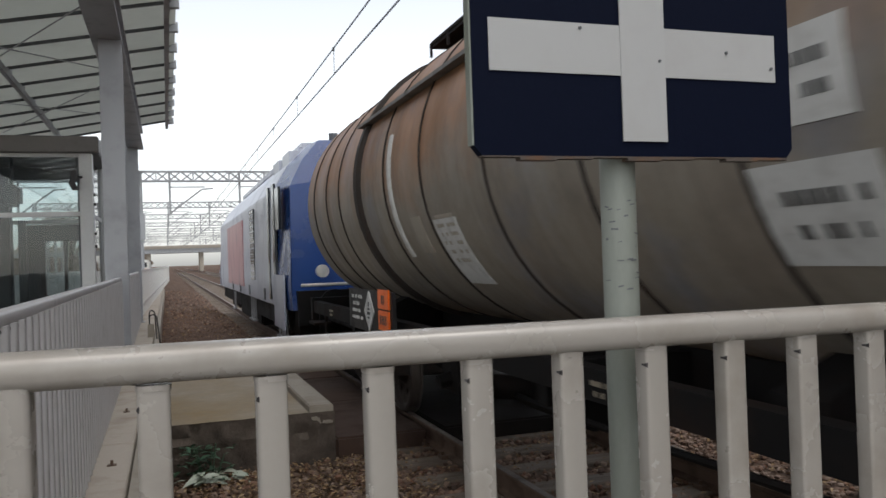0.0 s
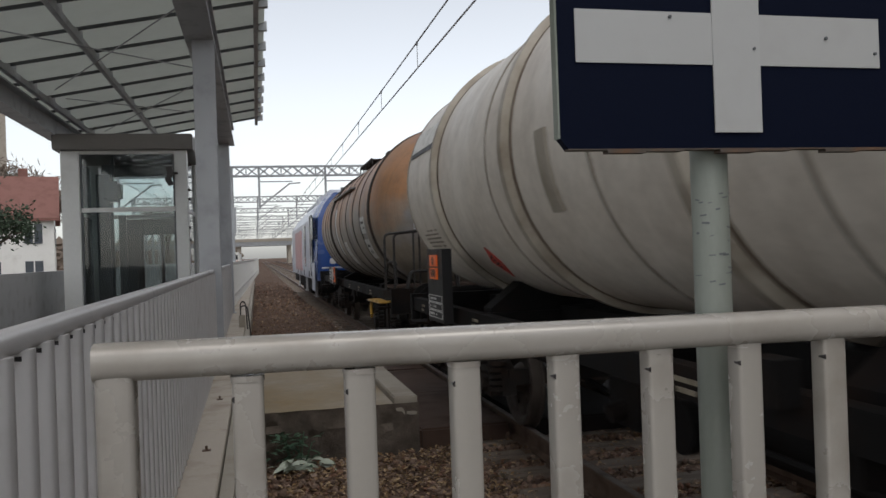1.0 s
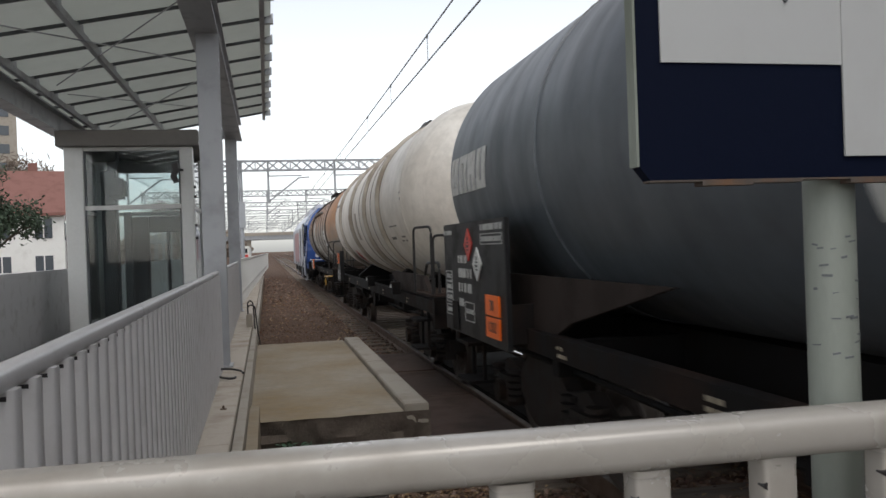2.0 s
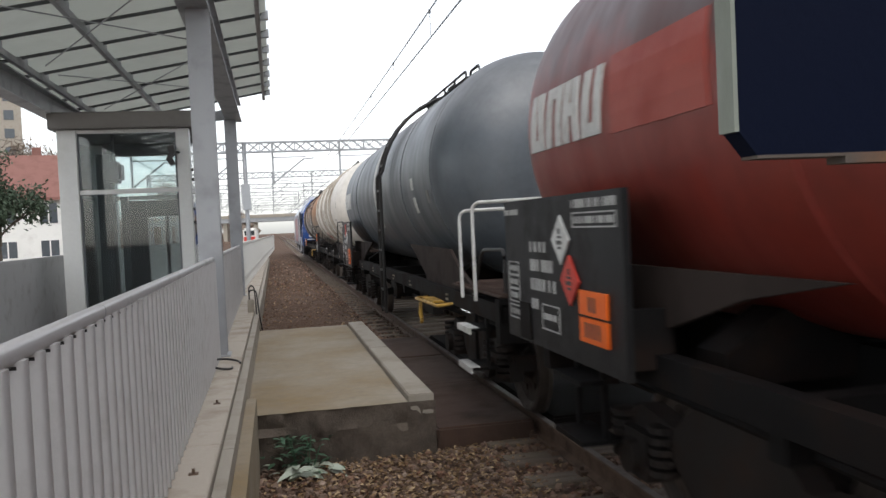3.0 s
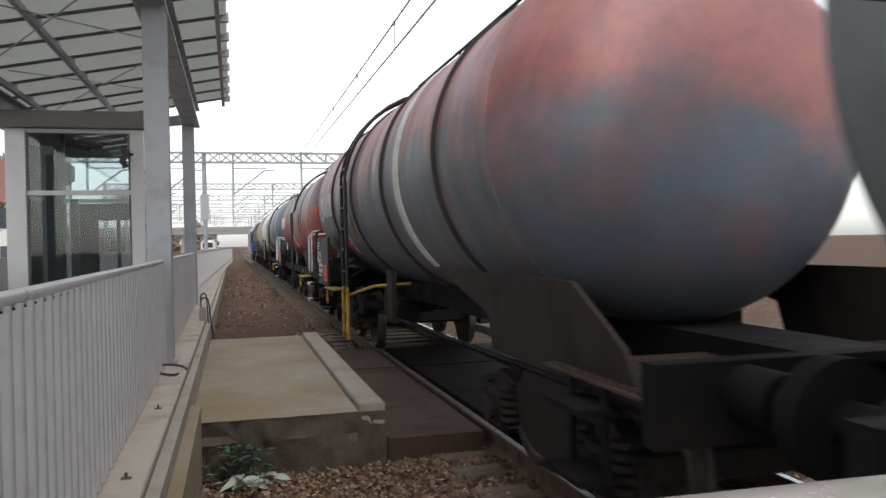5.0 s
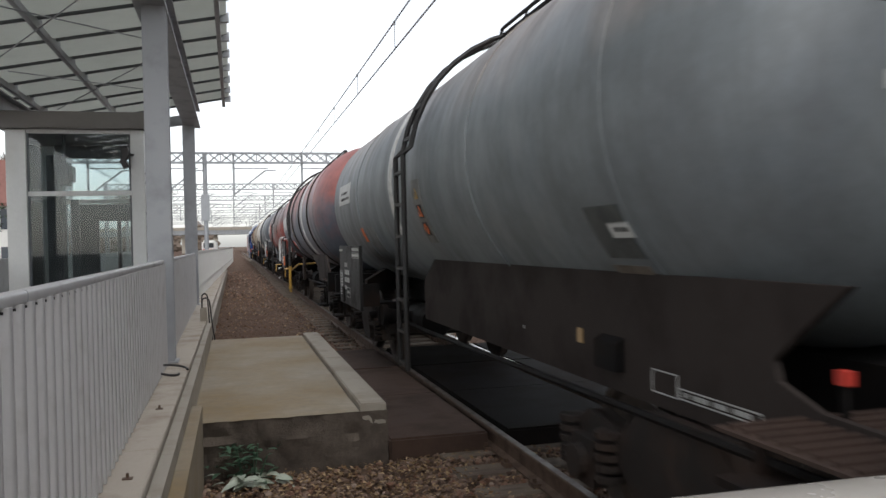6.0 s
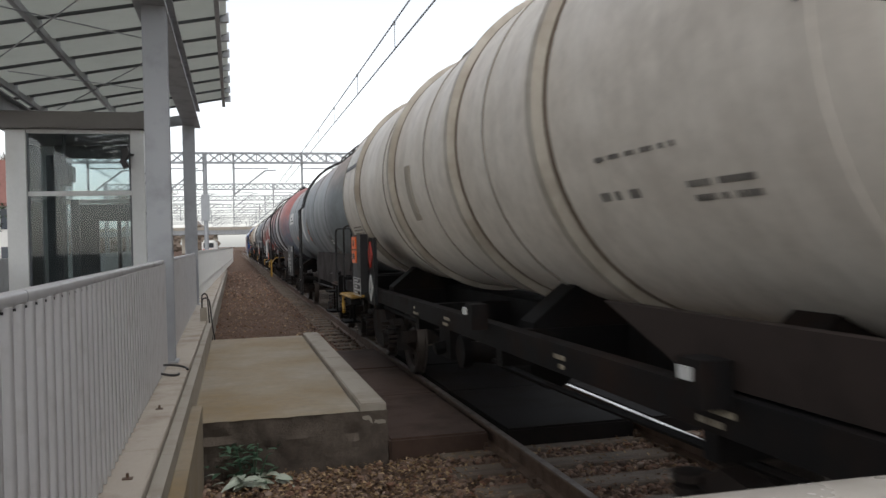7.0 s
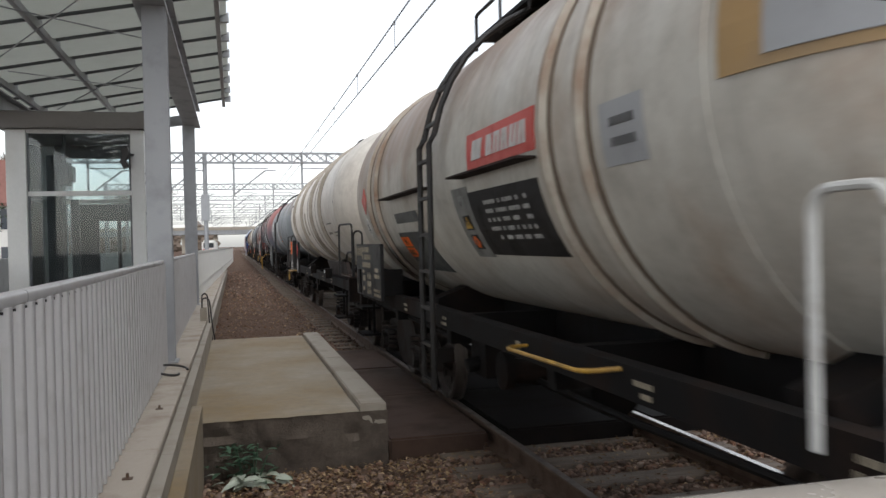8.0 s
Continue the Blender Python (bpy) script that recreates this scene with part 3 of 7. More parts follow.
def build_track(centre, y0, y1, label, near=False):
    tr = thing("railway_track", label, "railway track", pose(centre, 0, 0), kind="structure")
    for side in (-0.7525, 0.7525):
        bm = B()
        prism(bm, [(u + side, v) for u, v in RAIL_PROFILE], "y", y0, y1)
        rl = part("rail", bm, M["rail"], tr, "rusty steel rail")
        bm = B()
        box(bm, side - 0.027, side + 0.027, y0, y1, -0.002, 0.003)
        # left rail of each track gets the copy darkened against sky reflection
        part("running_surface", bm, M["raildark" if side < 0 else "railtop"], rl, "polished running surface" if side > 0 else "running surface darkened to show no sky glint")
    bm = B()
    box(bm, -1.3, 1.3, -0.125, 0.125, -0.36, -0.175)
    bmesh.ops.bevel(bm, geom=list(bm.edges), offset=0.012, segments=1, affect="EDGES")
    first = part("sleeper", bm, M["sleeper"], tr)
    bm = B()
    for side in (-0.7525, 0.7525):
        for k in (-0.1, 0.1):
            box(bm, side + k - 0.03, side + k + 0.03, -0.06, 0.06, -0.176, -0.14)
            tube(bm, [(side + k, 0, -0.16), (side + k, 0, -0.11)], 0.018, 6)
    clip = part("rail_fastening", bm, M["rail"], first)
    n = 0
    y = 3.0
    while y < (75 if near else 45):
        if n == 0:
            first.location = (0, y, 0)
        else:
            o = first.copy()
            scene.collection.objects.link(o)
            o.location = (random.uniform(-0.02, 0.02), y, random.uniform(-0.008, 0.006))
            if near and y < 20:
                c = clip.copy()
                scene.collection.objects.link(c)
                c.parent = o
        n += 1
        y += 0.6
    bm = B()
    for k in range(240):
        box(bm, -1.3, 1.3, y + k * 0.6 - 0.12, y + k * 0.6 + 0.12, -0.3, -0.178)
    tagged(part("far_sleepers", bm, M["sleeper"], tr), kind="stuff")


def build_crossing():
    slab = thing("concrete_slab", "stained yellowish concrete slab with a crumbling front edge", "concrete slab", kind="structure")
    bm = B()
    nx, ny = 22, 30
    grid = [[bm.verts.new((-0.08 + 1.44 * i / nx, 7.66 + 6.1 * j / ny + (noise.noise((i * 0.9, 3.0, 0)) * 0.03 if j == 0 else 0), 0.285 + noise.noise((i * 0.2, j * 0.2, 5)) * 0.006)) for i in range(nx + 1)] for j in range(ny + 1)]
    for j in range(ny):
        for i in range(nx):
            bm.faces.new((grid[j][i], grid[j][i + 1], grid[j + 1][i + 1], grid[j + 1][i]))
    part("slab_top", bm, M["concrete"], slab)
    bm = B()
    rows = []
    for k in range(9):
        z = 0.282 - k * 0.063
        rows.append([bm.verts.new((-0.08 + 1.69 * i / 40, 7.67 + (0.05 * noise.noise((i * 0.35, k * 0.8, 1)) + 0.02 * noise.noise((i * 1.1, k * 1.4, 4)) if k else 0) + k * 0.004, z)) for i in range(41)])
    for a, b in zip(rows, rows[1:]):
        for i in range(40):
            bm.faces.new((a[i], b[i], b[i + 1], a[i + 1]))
    part("slab_front", bm, M["slabside"], slab, "dark crumbling front edge", smooth=True)
    bm = B()
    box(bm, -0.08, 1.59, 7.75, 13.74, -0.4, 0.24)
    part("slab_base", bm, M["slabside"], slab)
    kerb = thing("kerb", "pale concrete kerb along the slab", "kerb", kind="structure")
    y = 7.682
    for k in range(2):
        bm = B()
        box(bm, 1.37, 1.6, y, y + 2.96, 0.16, 0.345)
        bmesh.ops.bevel(bm, geom=[e for e in bm.edges], offset=0.01, segments=2, affect="EDGES")
        part("kerb_stone", bm, M["kerb"], kerb)
        y += 2.963
    tr = thing("cable_trough", "low grey concrete cable trough beyond the track", "cable trough", kind="structure")
    for k in range(16):
        bm = B()
        box(bm, 5.42, 5.72, 2.0 + k * 1.0, 2.985 + k * 1.0, -0.4, -0.06)
        bmesh.ops.bevel(bm, geom=[e for e in bm.edges], offset=0.01, segments=1, affect="EDGES")
        part("trough_lid", bm, M["slabside"], tr)
    pan = thing("crossing_panels", "dark brown crossing panels beside the rail", "crossing", kind="structure")
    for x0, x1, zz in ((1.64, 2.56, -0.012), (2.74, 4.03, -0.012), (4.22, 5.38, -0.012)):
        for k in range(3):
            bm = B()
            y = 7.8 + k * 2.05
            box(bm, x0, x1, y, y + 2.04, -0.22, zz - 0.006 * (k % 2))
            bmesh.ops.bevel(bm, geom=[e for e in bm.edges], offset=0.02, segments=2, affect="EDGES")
            # panels under the train take the colour with its shade painted in
            part("panel", bm, M["rubber"] if x0 < 2 else M["shadepanel"], pan)


# ---- platform, coping and fences ----
def build_platform():
    bm = B()
    box(bm, -0.27, 1.5, -14, 1.14, -0.5, 0.55)
    tagged(part("platform", bm, M["asphalt"]), "grey paved platform end behind the railing", "platform", kind="structure")
    bm = B()
    box(bm, -7.0, -0.44, -14, 62, -0.5, 0.52)
    tagged(part("walkway", bm, M["asphalt"]), "grey paved walkway behind the fence", "walkway", kind="structure")
    cop = thing("coping_wall", "weathered concrete coping wall under the fence", "wall", kind="structure")
    y = 0.9
    k = 0
    while y < 44:
        ln = 2.4
        bm = B()
        box(bm, -0.43, -0.1, y, y + ln - 0.012, -0.4, 0.572)
        bmesh.ops.bevel(bm, geom=[e for e in bm.edges], offset=0.008, segments=1, affect="EDGES")
        part("coping_stone", bm, M["coping"], cop)
        bm = B()
        box(bm, -0.09, -0.02, y, y + ln - 0.008, -0.4, 0.535)
        part("coping_lip", bm, M["kerb"], cop)
        if y < 7.8:
            bm = B()
            box(bm, -0.016, 0.066, y, min(y + ln, 7.64), -0.4, 0.44)
            part("coping_foot", bm, M["concrete"], cop)
        y += ln
        k += 1
    for yy in (3.6, 5.1, 6.9):
        st = thing("anchor_bolt", "small rusty anchor bolt in the coping", "bolt", pose(-0.2, yy, 0.572))
        bm = B()
        tube(bm, [(0, 0, 0), (0, 0, 0.03)], 0.008, 6)
        box(bm, -0.025, 0.025, -0.02, 0.02, 0, 0.006)
        part("bolt", bm, M["rail"], st)


def fence_run(name, label, xa, xb, y0, y1, ztop, zfoot, step=0.142, joint=(), from_end=0.06):
    """Railing of close bars along the walkway; it runs from xa at y0 to xb at y1."""
    f = thing(name, label, "fence", pose(xa, y0, 0, 0, 0, -math.degrees(math.atan2(xb - xa, y1 - y0))))
    cuts = [0.0, *[j - y0 for j in joint], y1 - y0]
    for a, b in zip(cuts, cuts[1:]):
        bm = B()
        prism(bm, [(u, ztop - 0.0232 + v) for u, v in rounded(0.0268, 0.0232, 0.6, 20)], "y", a + 0.005, b - 0.005)
        part("top_rail", bm, M["fence"], f, smooth=True)
        bm = B()
        box(bm, -0.018, 0.018, a + 0.01, b - 0.01, zfoot + 0.005, zfoot + 0.03)
        part("bottom_rail", bm, M["fence"], f)
    for j in cuts[1:-1]:
        bm = B()
        prism(bm, [(u, ztop - 0.0232 + v) for u, v in rounded(0.0262, 0.0226, 0.6, 20)], "y", j - 0.006, j + 0.006)
        part("joint_gap", bm, M["dark"], f)
    bm = B()
    prism(bm, rounded(0.038, 0.024, 0.3, 16), "z", zfoot + 0.005, ztop - 0.04)
    first = part("baluster", bm, M["fence"], f, smooth=True)
    bm = B()
    tube(bm, [(0.0, -0.0165, ztop - 0.055), (0.0228, -0.0165, ztop - 0.055)], 0.009, 8)
    hole = part("drain_hole", bm, M["cable"], first)
    n = int((y1 - y0 - from_end) / step) + 1
    for k in range(n):
        o = first if k == 0 else first.copy()
        if k:
            scene.collection.objects.link(o)
            h = hole.copy()
            scene.collection.objects.link(h)
            h.parent = o
        o.location = (0, from_end + k * step, 0)
    return f


def rounded(a, b, power=0.6, n=18):
    """Outline of a tube with rounded corners."""
    res = []
    for k in range(n):
        t = 2 * math.pi * k / n
        res.append((a * math.copysign(abs(math.cos(t)) ** power, math.cos(t)), b * math.copysign(abs(math.sin(t)) ** power, math.sin(t))))
    return res


def build_railing():
    """The railing across the platform end."""
    f = thing("railing", "cream painted steel railing across the platform end", "railing")
    x0, x1, y, zt = -0.06, 1.45, 1.0645, 1.619
    prof = rounded(0.0268, 0.0232, 0.7, 24)
    bm = B()
    prism(bm, [(y + u, zt - 0.0232 + v) for u, v in prof], "x", x0, x1)
    tr = part("top_rail", bm, M["railing"], f, "rounded cream top rail", smooth=True)
    tr.matrix_local = pose(1.17, y, zt, 0, 0.42, 0) @ pose(-1.17, -y, -zt)
    # end post under the end of the top rail
    bm = B()
    prism(bm, [(x0 + 0.0235 + u, y + v) for u, v in rounded(0.0225, 0.0225, 0.35, 20)], "z", 0.55, zt - 0.02)
    part("end_post", bm, M["railing"], f, smooth=True)
    bm = B()
    prism(bm, rounded(0.0194, 0.0167, 0.32, 20), "z", 0.66, zt - 0.043)
    bal = part("baluster", bm, M["railing"], f, smooth=True)
    bm = B()
    tube(bm, [(-0.0157, -0.0157, zt - 0.068), (-0.0157, -0.004, zt - 0.068)], 0.004, 10)
    hole = part("drain_hole", bm, M["cable"], bal)
    bm = B()
    prism(bm, rounded(0.0208, 0.018, 0.5, 18), "z", zt - 0.047, zt - 0.04)
    collar = part("weld_collar", bm, M["railing"], bal, smooth=True)
    for k in range(10):
        o, h, c = bal, hole, collar
        if k:
            o, h, c = bal.copy(), hole.copy(), collar.copy()
            for q in (o, h, c):
                scene.collection.objects.link(q)
            h.parent = c.parent = o
        o.location = (0.117 + 0.1392 * k, y, 0)
    bm = B()
    prism(bm, [(y + u * 0.8, 0.66 + v * 0.8) for u, v in prof], "x", x0 + 0.045, x1)
    part("bottom_rail", bm, M["railing"], f, smooth=True)


def build_sign():
    s = thing("shunting_sign", "black shunting limit board with a white cross on a pole", "railway sign", pose(0, 1.108, 0))
    x0, x1, z0, z1 = 0.56, 1.128, 1.864, 2.221
    bm = B()
    prism(bm, [(x0, z0 + 0.0145), (x0 + 0.0116, z0), (x1 - 0.0116, z0), (x1, z0 + 0.0145), (x1, z1 - 0.0145), (x1 - 0.0116, z1), (x0 + 0.0116, z1), (x0, z1 - 0.0145)], "y", 0.0, 0.0174)
    part("board", bm, M["navy"], s, "navy black sheet metal board")
    bm = B()
    box(bm, x0 - 0.003, x0, 0.0, 0.0174, z0 + 0.0145, z1 - 0.0145)
    part("side_edge", bm, M["pole"], s, "bare grey folded edge")
    bm = B()
    for k in range(9):
        xa = x0 + 0.0116 + (x1 - x0 - 0.0232) * k / 9
        box(bm, xa, xa + (x1 - x0 - 0.0232) / 9, 0.0, 0.0174, z0 - 0.002 - 0.0022 * ((k * 5) % 3), z0)
    part("lower_edge", bm, M["rustsign"], s, "rusty chipped folded edge")
    bm = B()
    box(bm, 0.587, 1.097, -0.0024, -0.0004, 1.988, 2.065)
    part("cross_bar", bm, M["signwhite"], s, "white horizontal bar")
    bm = B()
    box(bm, 0.805, 0.884, -0.0038, -0.0014, 1.887, 2.1935)
    part("cross_upright", bm, M["signwhite"], s, "white vertical bar")
    for x, z in ((0.874, 2.013), (1.0, 2.032), (1.088, 2.01), (0.736, 2.0574)):
        bm = B()
        tube(bm, [(x, -0.0055, z), (x, -0.002, z)], 0.0025, 8)
        part("screw", bm, M["dark"], s)
    bm = B()
    tube(bm, [(0.825, 0.052, -0.3), (0.825, 0.052, 2.2)], 0.0283, 28)
    part("pole", bm, M["pole"], s, "grey green painted steel pole", smooth=True)
    bm = B()
    rng = random.Random(5)
    for k in range(26):
        z = rng.uniform(1.655, 1.8)
        a = rng.uniform(-2.9, -0.3)
        x, y = 0.825 + 0.0283 * math.cos(a), 0.052 + 0.0283 * math.sin(a)
        d = rng.uniform(0.0015, 0.006)
        beam(bm, (x - d * math.sin(a), y + d * math.cos(a), z), (x + d * math.sin(a), y - d * math.cos(a), z + rng.uniform(-0.0015, 0.0015)), 0.0013, rng.uniform(0.001, 0.0028))
    tagged(part("scratches", bm, M["dark"], s, "chipped paint and scratches"), kind="stuff")


def build_shelter():
    sh = thing("platform_shelter", "grey steel platform shelter with a stepped louvred roof", "shelter", kind="structure")

    def post(x, y, z1):
        bm = B()
        w, d, t = 0.115, 0.11, 0.014
        poly = [(-w, -d), (w, -d), (w, -d + t), (t / 2, -d + t), (t / 2, d - t), (w, d - t), (w, d), (-w, d), (-w, d - t), (-t / 2, d - t), (-t / 2, -d + t), (-w, -d + t)]
        prism(bm, [(x + u, y + v) for u, v in poly], "z", 0.572, z1)
        p = part("post", bm, M["steel"], sh, "grey steel column")
        bm = B()
        box(bm, x - 0.15, x + 0.15, y - 0.15, y + 0.15, 0.5725, 0.59)
        part("base_plate", bm, M["steel"], p)
    post(-0.37, 9.4, 4.16)
    post(-0.475, 17.7, 4.16)

    def roof_z(x):
        return 4.735 + 0.19 * x
    # longitudinal beam over the posts
    bm = B()
    poly = [(-0.56, 4.16), (-0.25, 4.16), (-0.25, 4.18), (-0.395, 4.18), (-0.395, 4.5), (-0.25, 4.5), (-0.25, 4.515), (-0.56, 4.515), (-0.56, 4.5), (-0.415, 4.5), (-0.415, 4.18), (-0.56, 4.18)]
    prism(bm, poly, "y", 0.5, 18.0)
    part("girder", bm, M["steel"], sh)
    # stepped purlins that carry the slats
    for x in (-2.72, -1.75, 0.22):
        bm = B()
        z = roof_z(x)
        prism(bm, [(x - 0.03, z - 0.17), (x + 0.03, z - 0.17), (x + 0.03, z - 0.09), (x - 0.03, z - 0.09)], "y", 0.5, 18.0)
        pl = part("purlin", bm, M["steel"], sh)
        bm = B()
        for k in range(18):
            y = 0.75 + k
            prism(bm, [(y - 0.22, z - 0.1), (y + 0.2, z - 0.1), (y + 0.2, z - 0.01), (y - 0.22, z - 0.07)], "x", x - 0.025, x + 0.025)
        part("bracket", bm, M["steel"], pl)
    bm = B()
    zb = roof_z(-2.9) - 0.15
    prism(bm, [(-3.02, zb - 0.32), (-2.8, zb - 0.32), (-2.8, zb - 0.3), (-2.9, zb - 0.3), (-2.9, zb - 0.02), (-2.8, zb - 0.02), (-2.8, zb), (-3.02, zb), (-3.02, zb - 0.02), (-2.92, zb - 0.02), (-2.92, zb - 0.3), (-3.02, zb - 0.3)], "y", 0.5, 18.0)
    part("girder", bm, M["steel"], sh)
    slat = None
    for k in range(18):
        y = 17.75 - k
        if slat is None:
            bm = B()
            # sheet that slopes up along the platform, with a turned edge
            for a, b, c, d in ((-0.12, 0.0, 0.86, 0.13),):
                x0, x1 = -3.3, 0.33
                v = [bm.verts.new((x, yy, roof_z(x) + zz)) for yy, zz in ((-0.02, -0.03), (-0.02, -0.015), (-0.85, 0.01), (-0.85, 0.025)) for x in (x0, x1)]
                bm.faces.new((v[0], v[1], v[7], v[6]))
                bm.faces.new((v[2], v[4], v[5], v[3]))
                w = [bm.verts.new((x, -0.02, roof_z(x) + zz)) for zz in (-0.06, -0.012) for x in (x0, x1)]
                w2 = [bm.verts.new((x, 0.01, roof_z(x) + zz)) for zz in (-0.06, -0.012) for x in (x0, x1)]
                bm.faces.new((w[0], w[1], w[3], w[2]))
                bm.faces.new((w2[0], w2[2], w2[3], w2[1]))
                bm.faces.new((w[0], w2[0], w2[1], w[1]))
            slat = part("roof_slat", bm, M["roofsheet"], sh, "frosted grey roof slat")
            o = slat
        else:
            o = slat.copy()
            scene.collection.objects.link(o)
        o.location = (0, y, 0)
        bm = B()
        prism(bm, [(-3.3, roof_z(-3.3) - 0.07), (0.32, roof_z(0.32) - 0.07), (0.32, roof_z(0.32) - 0.03), (-3.3, roof_z(-3.3) - 0.03)], "y", y - 0.045, y - 0.022)
        part("slat_bar", bm, M["steeldark"], sh)
        bm = B()
        prism(bm, [(0.22, roof_z(0.3) - 0.13), (0.36, roof_z(0.36) - 0.13), (0.36, roof_z(0.36) - 0.01), (0.3, roof_z(0.3) - 0.01)], "y", y - 0.06, y + 0.02)
        part("slat_end", bm, M["steel"], sh)
    bm = B()
    for a, b in (((-2.4, 12.2, 4.05), (-0.5, 15.2, 4.35)), ((-0.5, 12.2, 4.35), (-2.4, 15.2, 4.05)), ((-2.4, 8.6, 4.05), (-0.5, 11.6, 4.35)), ((-0.5, 8.6, 4.35), (-2.4, 11.6, 4.05))):
        tube(bm, [a, b], 0.008, 6)
    part("tie_rod", bm, M["steel"], sh, "crossed tie rods under the roof")
    # inner row of posts and cross beams
    for y in (17.7,):
        bm = B()
        prism(bm, [(-3.2, roof_z(-3.2) - 0.33), (-0.43, 4.2), (-0.43, 4.4), (-3.2, roof_z(-3.2) - 0.2)], "y", y - 0.06, y + 0.06)
        part("rafter", bm, M["steel"], sh)
    bm = B()
    box(bm, -3.28, -3.08, 8.6, 8.8, 0.52, 3.95)
    part("post", bm, M["steel"], sh)


def build_lift():
    li = thing("lift_cabin", "glazed grey lift housing with a dark roof edge", "lift housing", pose(0, 13.4, 0), kind="structure")
    x0, x1, y0, y1 = -2.76, -0.9, 0.0, 2.3
    w0, w1, tr0, tr1, zw, zt = -2.49, -1.09, 2.52, 2.585, 3.42, 3.475
    for a, b in ((x0, w0), (w1, x1)):
        for yy in (y0, y1 - 0.22):
            bm = B()
            box(bm, a, b, yy, yy + 0.22, 0.52, zt)
            bmesh.ops.bevel(bm, geom=[e for e in bm.edges], offset=0.008, segments=1, affect="EDGES")
            part("corner_post", bm, M["liftframe"], li)
    for yy in (0.02, y1 - 0.12):
        for z0, z1 in ((0.52, 0.75), (tr0, tr1), (zw, zt)):
            bm = B()
            box(bm, w0 + 0.003, w1 - 0.003, yy, yy + 0.08, z0, z1)
            part("window_bar", bm, M["liftframe"], li)
        for z0, z1 in ((0.75, tr0), (tr1, zw)):
            for a, b in ((w0 + 0.003, w0 + 0.028), (w1 - 0.028, w1 - 0.003)):
                bm = B()
                box(bm, a, b, yy + 0.01, yy + 0.06, z0, z1)
                part("window_frame", bm, M["dark"], li, "dark glazing frame")
            bm = B()
            box(bm, w0 + 0.028, w1 - 0.028, yy + 0.03, yy + 0.038, z0, z1)
            part("pane", bm, M["glass" if z0 > 2 else "glassdark"], li, "reflecting window pane").visible_shadow = False
    for xx in (x0 + 0.04, x1 - 0.05):
        for z0, z1 in ((0.75, tr0), (tr1, zw)):
            bm = B()
            box(bm, xx, xx + 0.008, 0.225, y1 - 0.225, z0, z1)
            part("pane", bm, M["glass" if z0 > 2 else "glassdark"], li).visible_shadow = False
        bm = B()
        box(bm, xx - 0.015, xx + 0.02, 0.225, y1 - 0.225, tr0 + 0.002, tr1 - 0.002)
        part("window_bar", bm, M["liftframe"], li)
    bm = B()
    box(bm, x0 - 0.1, x1 + 0.1, -0.07, y1 + 0.1, zt + 0.005, zt + 0.255)
    bmesh.ops.bevel(bm, geom=[e for e in bm.edges], offset=0.015, segments=2, affect="EDGES")
    part("roof", bm, M["brown"], li, "dark brown roof edge")
    # lift shaft gear seen through the panes: guide frame, car doors, header
    for a, b, ya, yb, z0, z1 in ((-2.42, -2.2, 0.9, 1.2, 0.53, 3.2), (-2.1, -1.98, 1.0, 1.08, 0.53, 2.52), (-2.1, -1.8, 1.7, 1.76, 0.53, 2.48), (-1.8, -1.2, 1.7, 1.76, 2.2, 2.48), (-1.52, -1.46, 1.7, 1.76, 0.53, 2.2), (-2.48, -1.1, 1.8, 1.9, 3.25, 3.46)):
        bm = B()
        box(bm, a, b, ya, yb, z0, z1)
        bmesh.ops.bevel(bm, geom=[e for e in bm.edges], offset=0.01, segments=1, affect="EDGES")
        part("lift_machinery", bm, M["dark"], li, "dark lift machinery behind the glass")
    bm = B()
    box(bm, -2.25, -1.98, 0.5, 0.85, 2.72, 3.05)
    bmesh.ops.bevel(bm, geom=[e for e in bm.edges], offset=0.05, segments=2, affect="EDGES")
    part("lamp_unit", bm, M["dark"], li, "dark lamp unit behind the glass", smooth=True)
    bm = B()
    tube(bm, [(-2.11, 0.65, 3.04), (-2.11, 0.65, 3.48)], 0.025, 8)
    part("lamp_stem", bm, M["dark"], li)
    for k, z in enumerate((2.05, 2.25, 2.7, 2.85)):
        bm = B()
        tube(bm, [(x1, 0.09, z), (x1 + 0.035, 0.09, z)], 0.022, 8)
        part("bolt_head", bm, M["cable"], li, "dark bolt head")
    cm = thing("security_camera", "small dark camera on the lift housing", "camera", pose(-1.14, 13.31, 3.06))
    bm = B()
    prism(bm, [(-0.07, 0.13), (0.03, 0.145), (0.05, 0.045), (0.0, -0.04), (0.045, -0.13), (-0.03, -0.16), (-0.085, -0.06), (-0.04, 0.03)], "y", -0.07, 0.07)
    part("housing", bm, M["cable"], cm)
    bm = B()
    tube(bm, [(0.02, 0.0, 0.05), (0.09, 0.09, 0.05)], 0.02, 8)
    part("bracket", bm, M["cable"], cm)
    # low wall on the far side of the walkway
    bm = B()
    box(bm, -3.3, -3.2, 2.0, 40, 0.52, 1.62)
    tagged(part("parapet", bm, M["fence"]), "pale grey panel parapet across the walkway", "parapet", kind="structure")


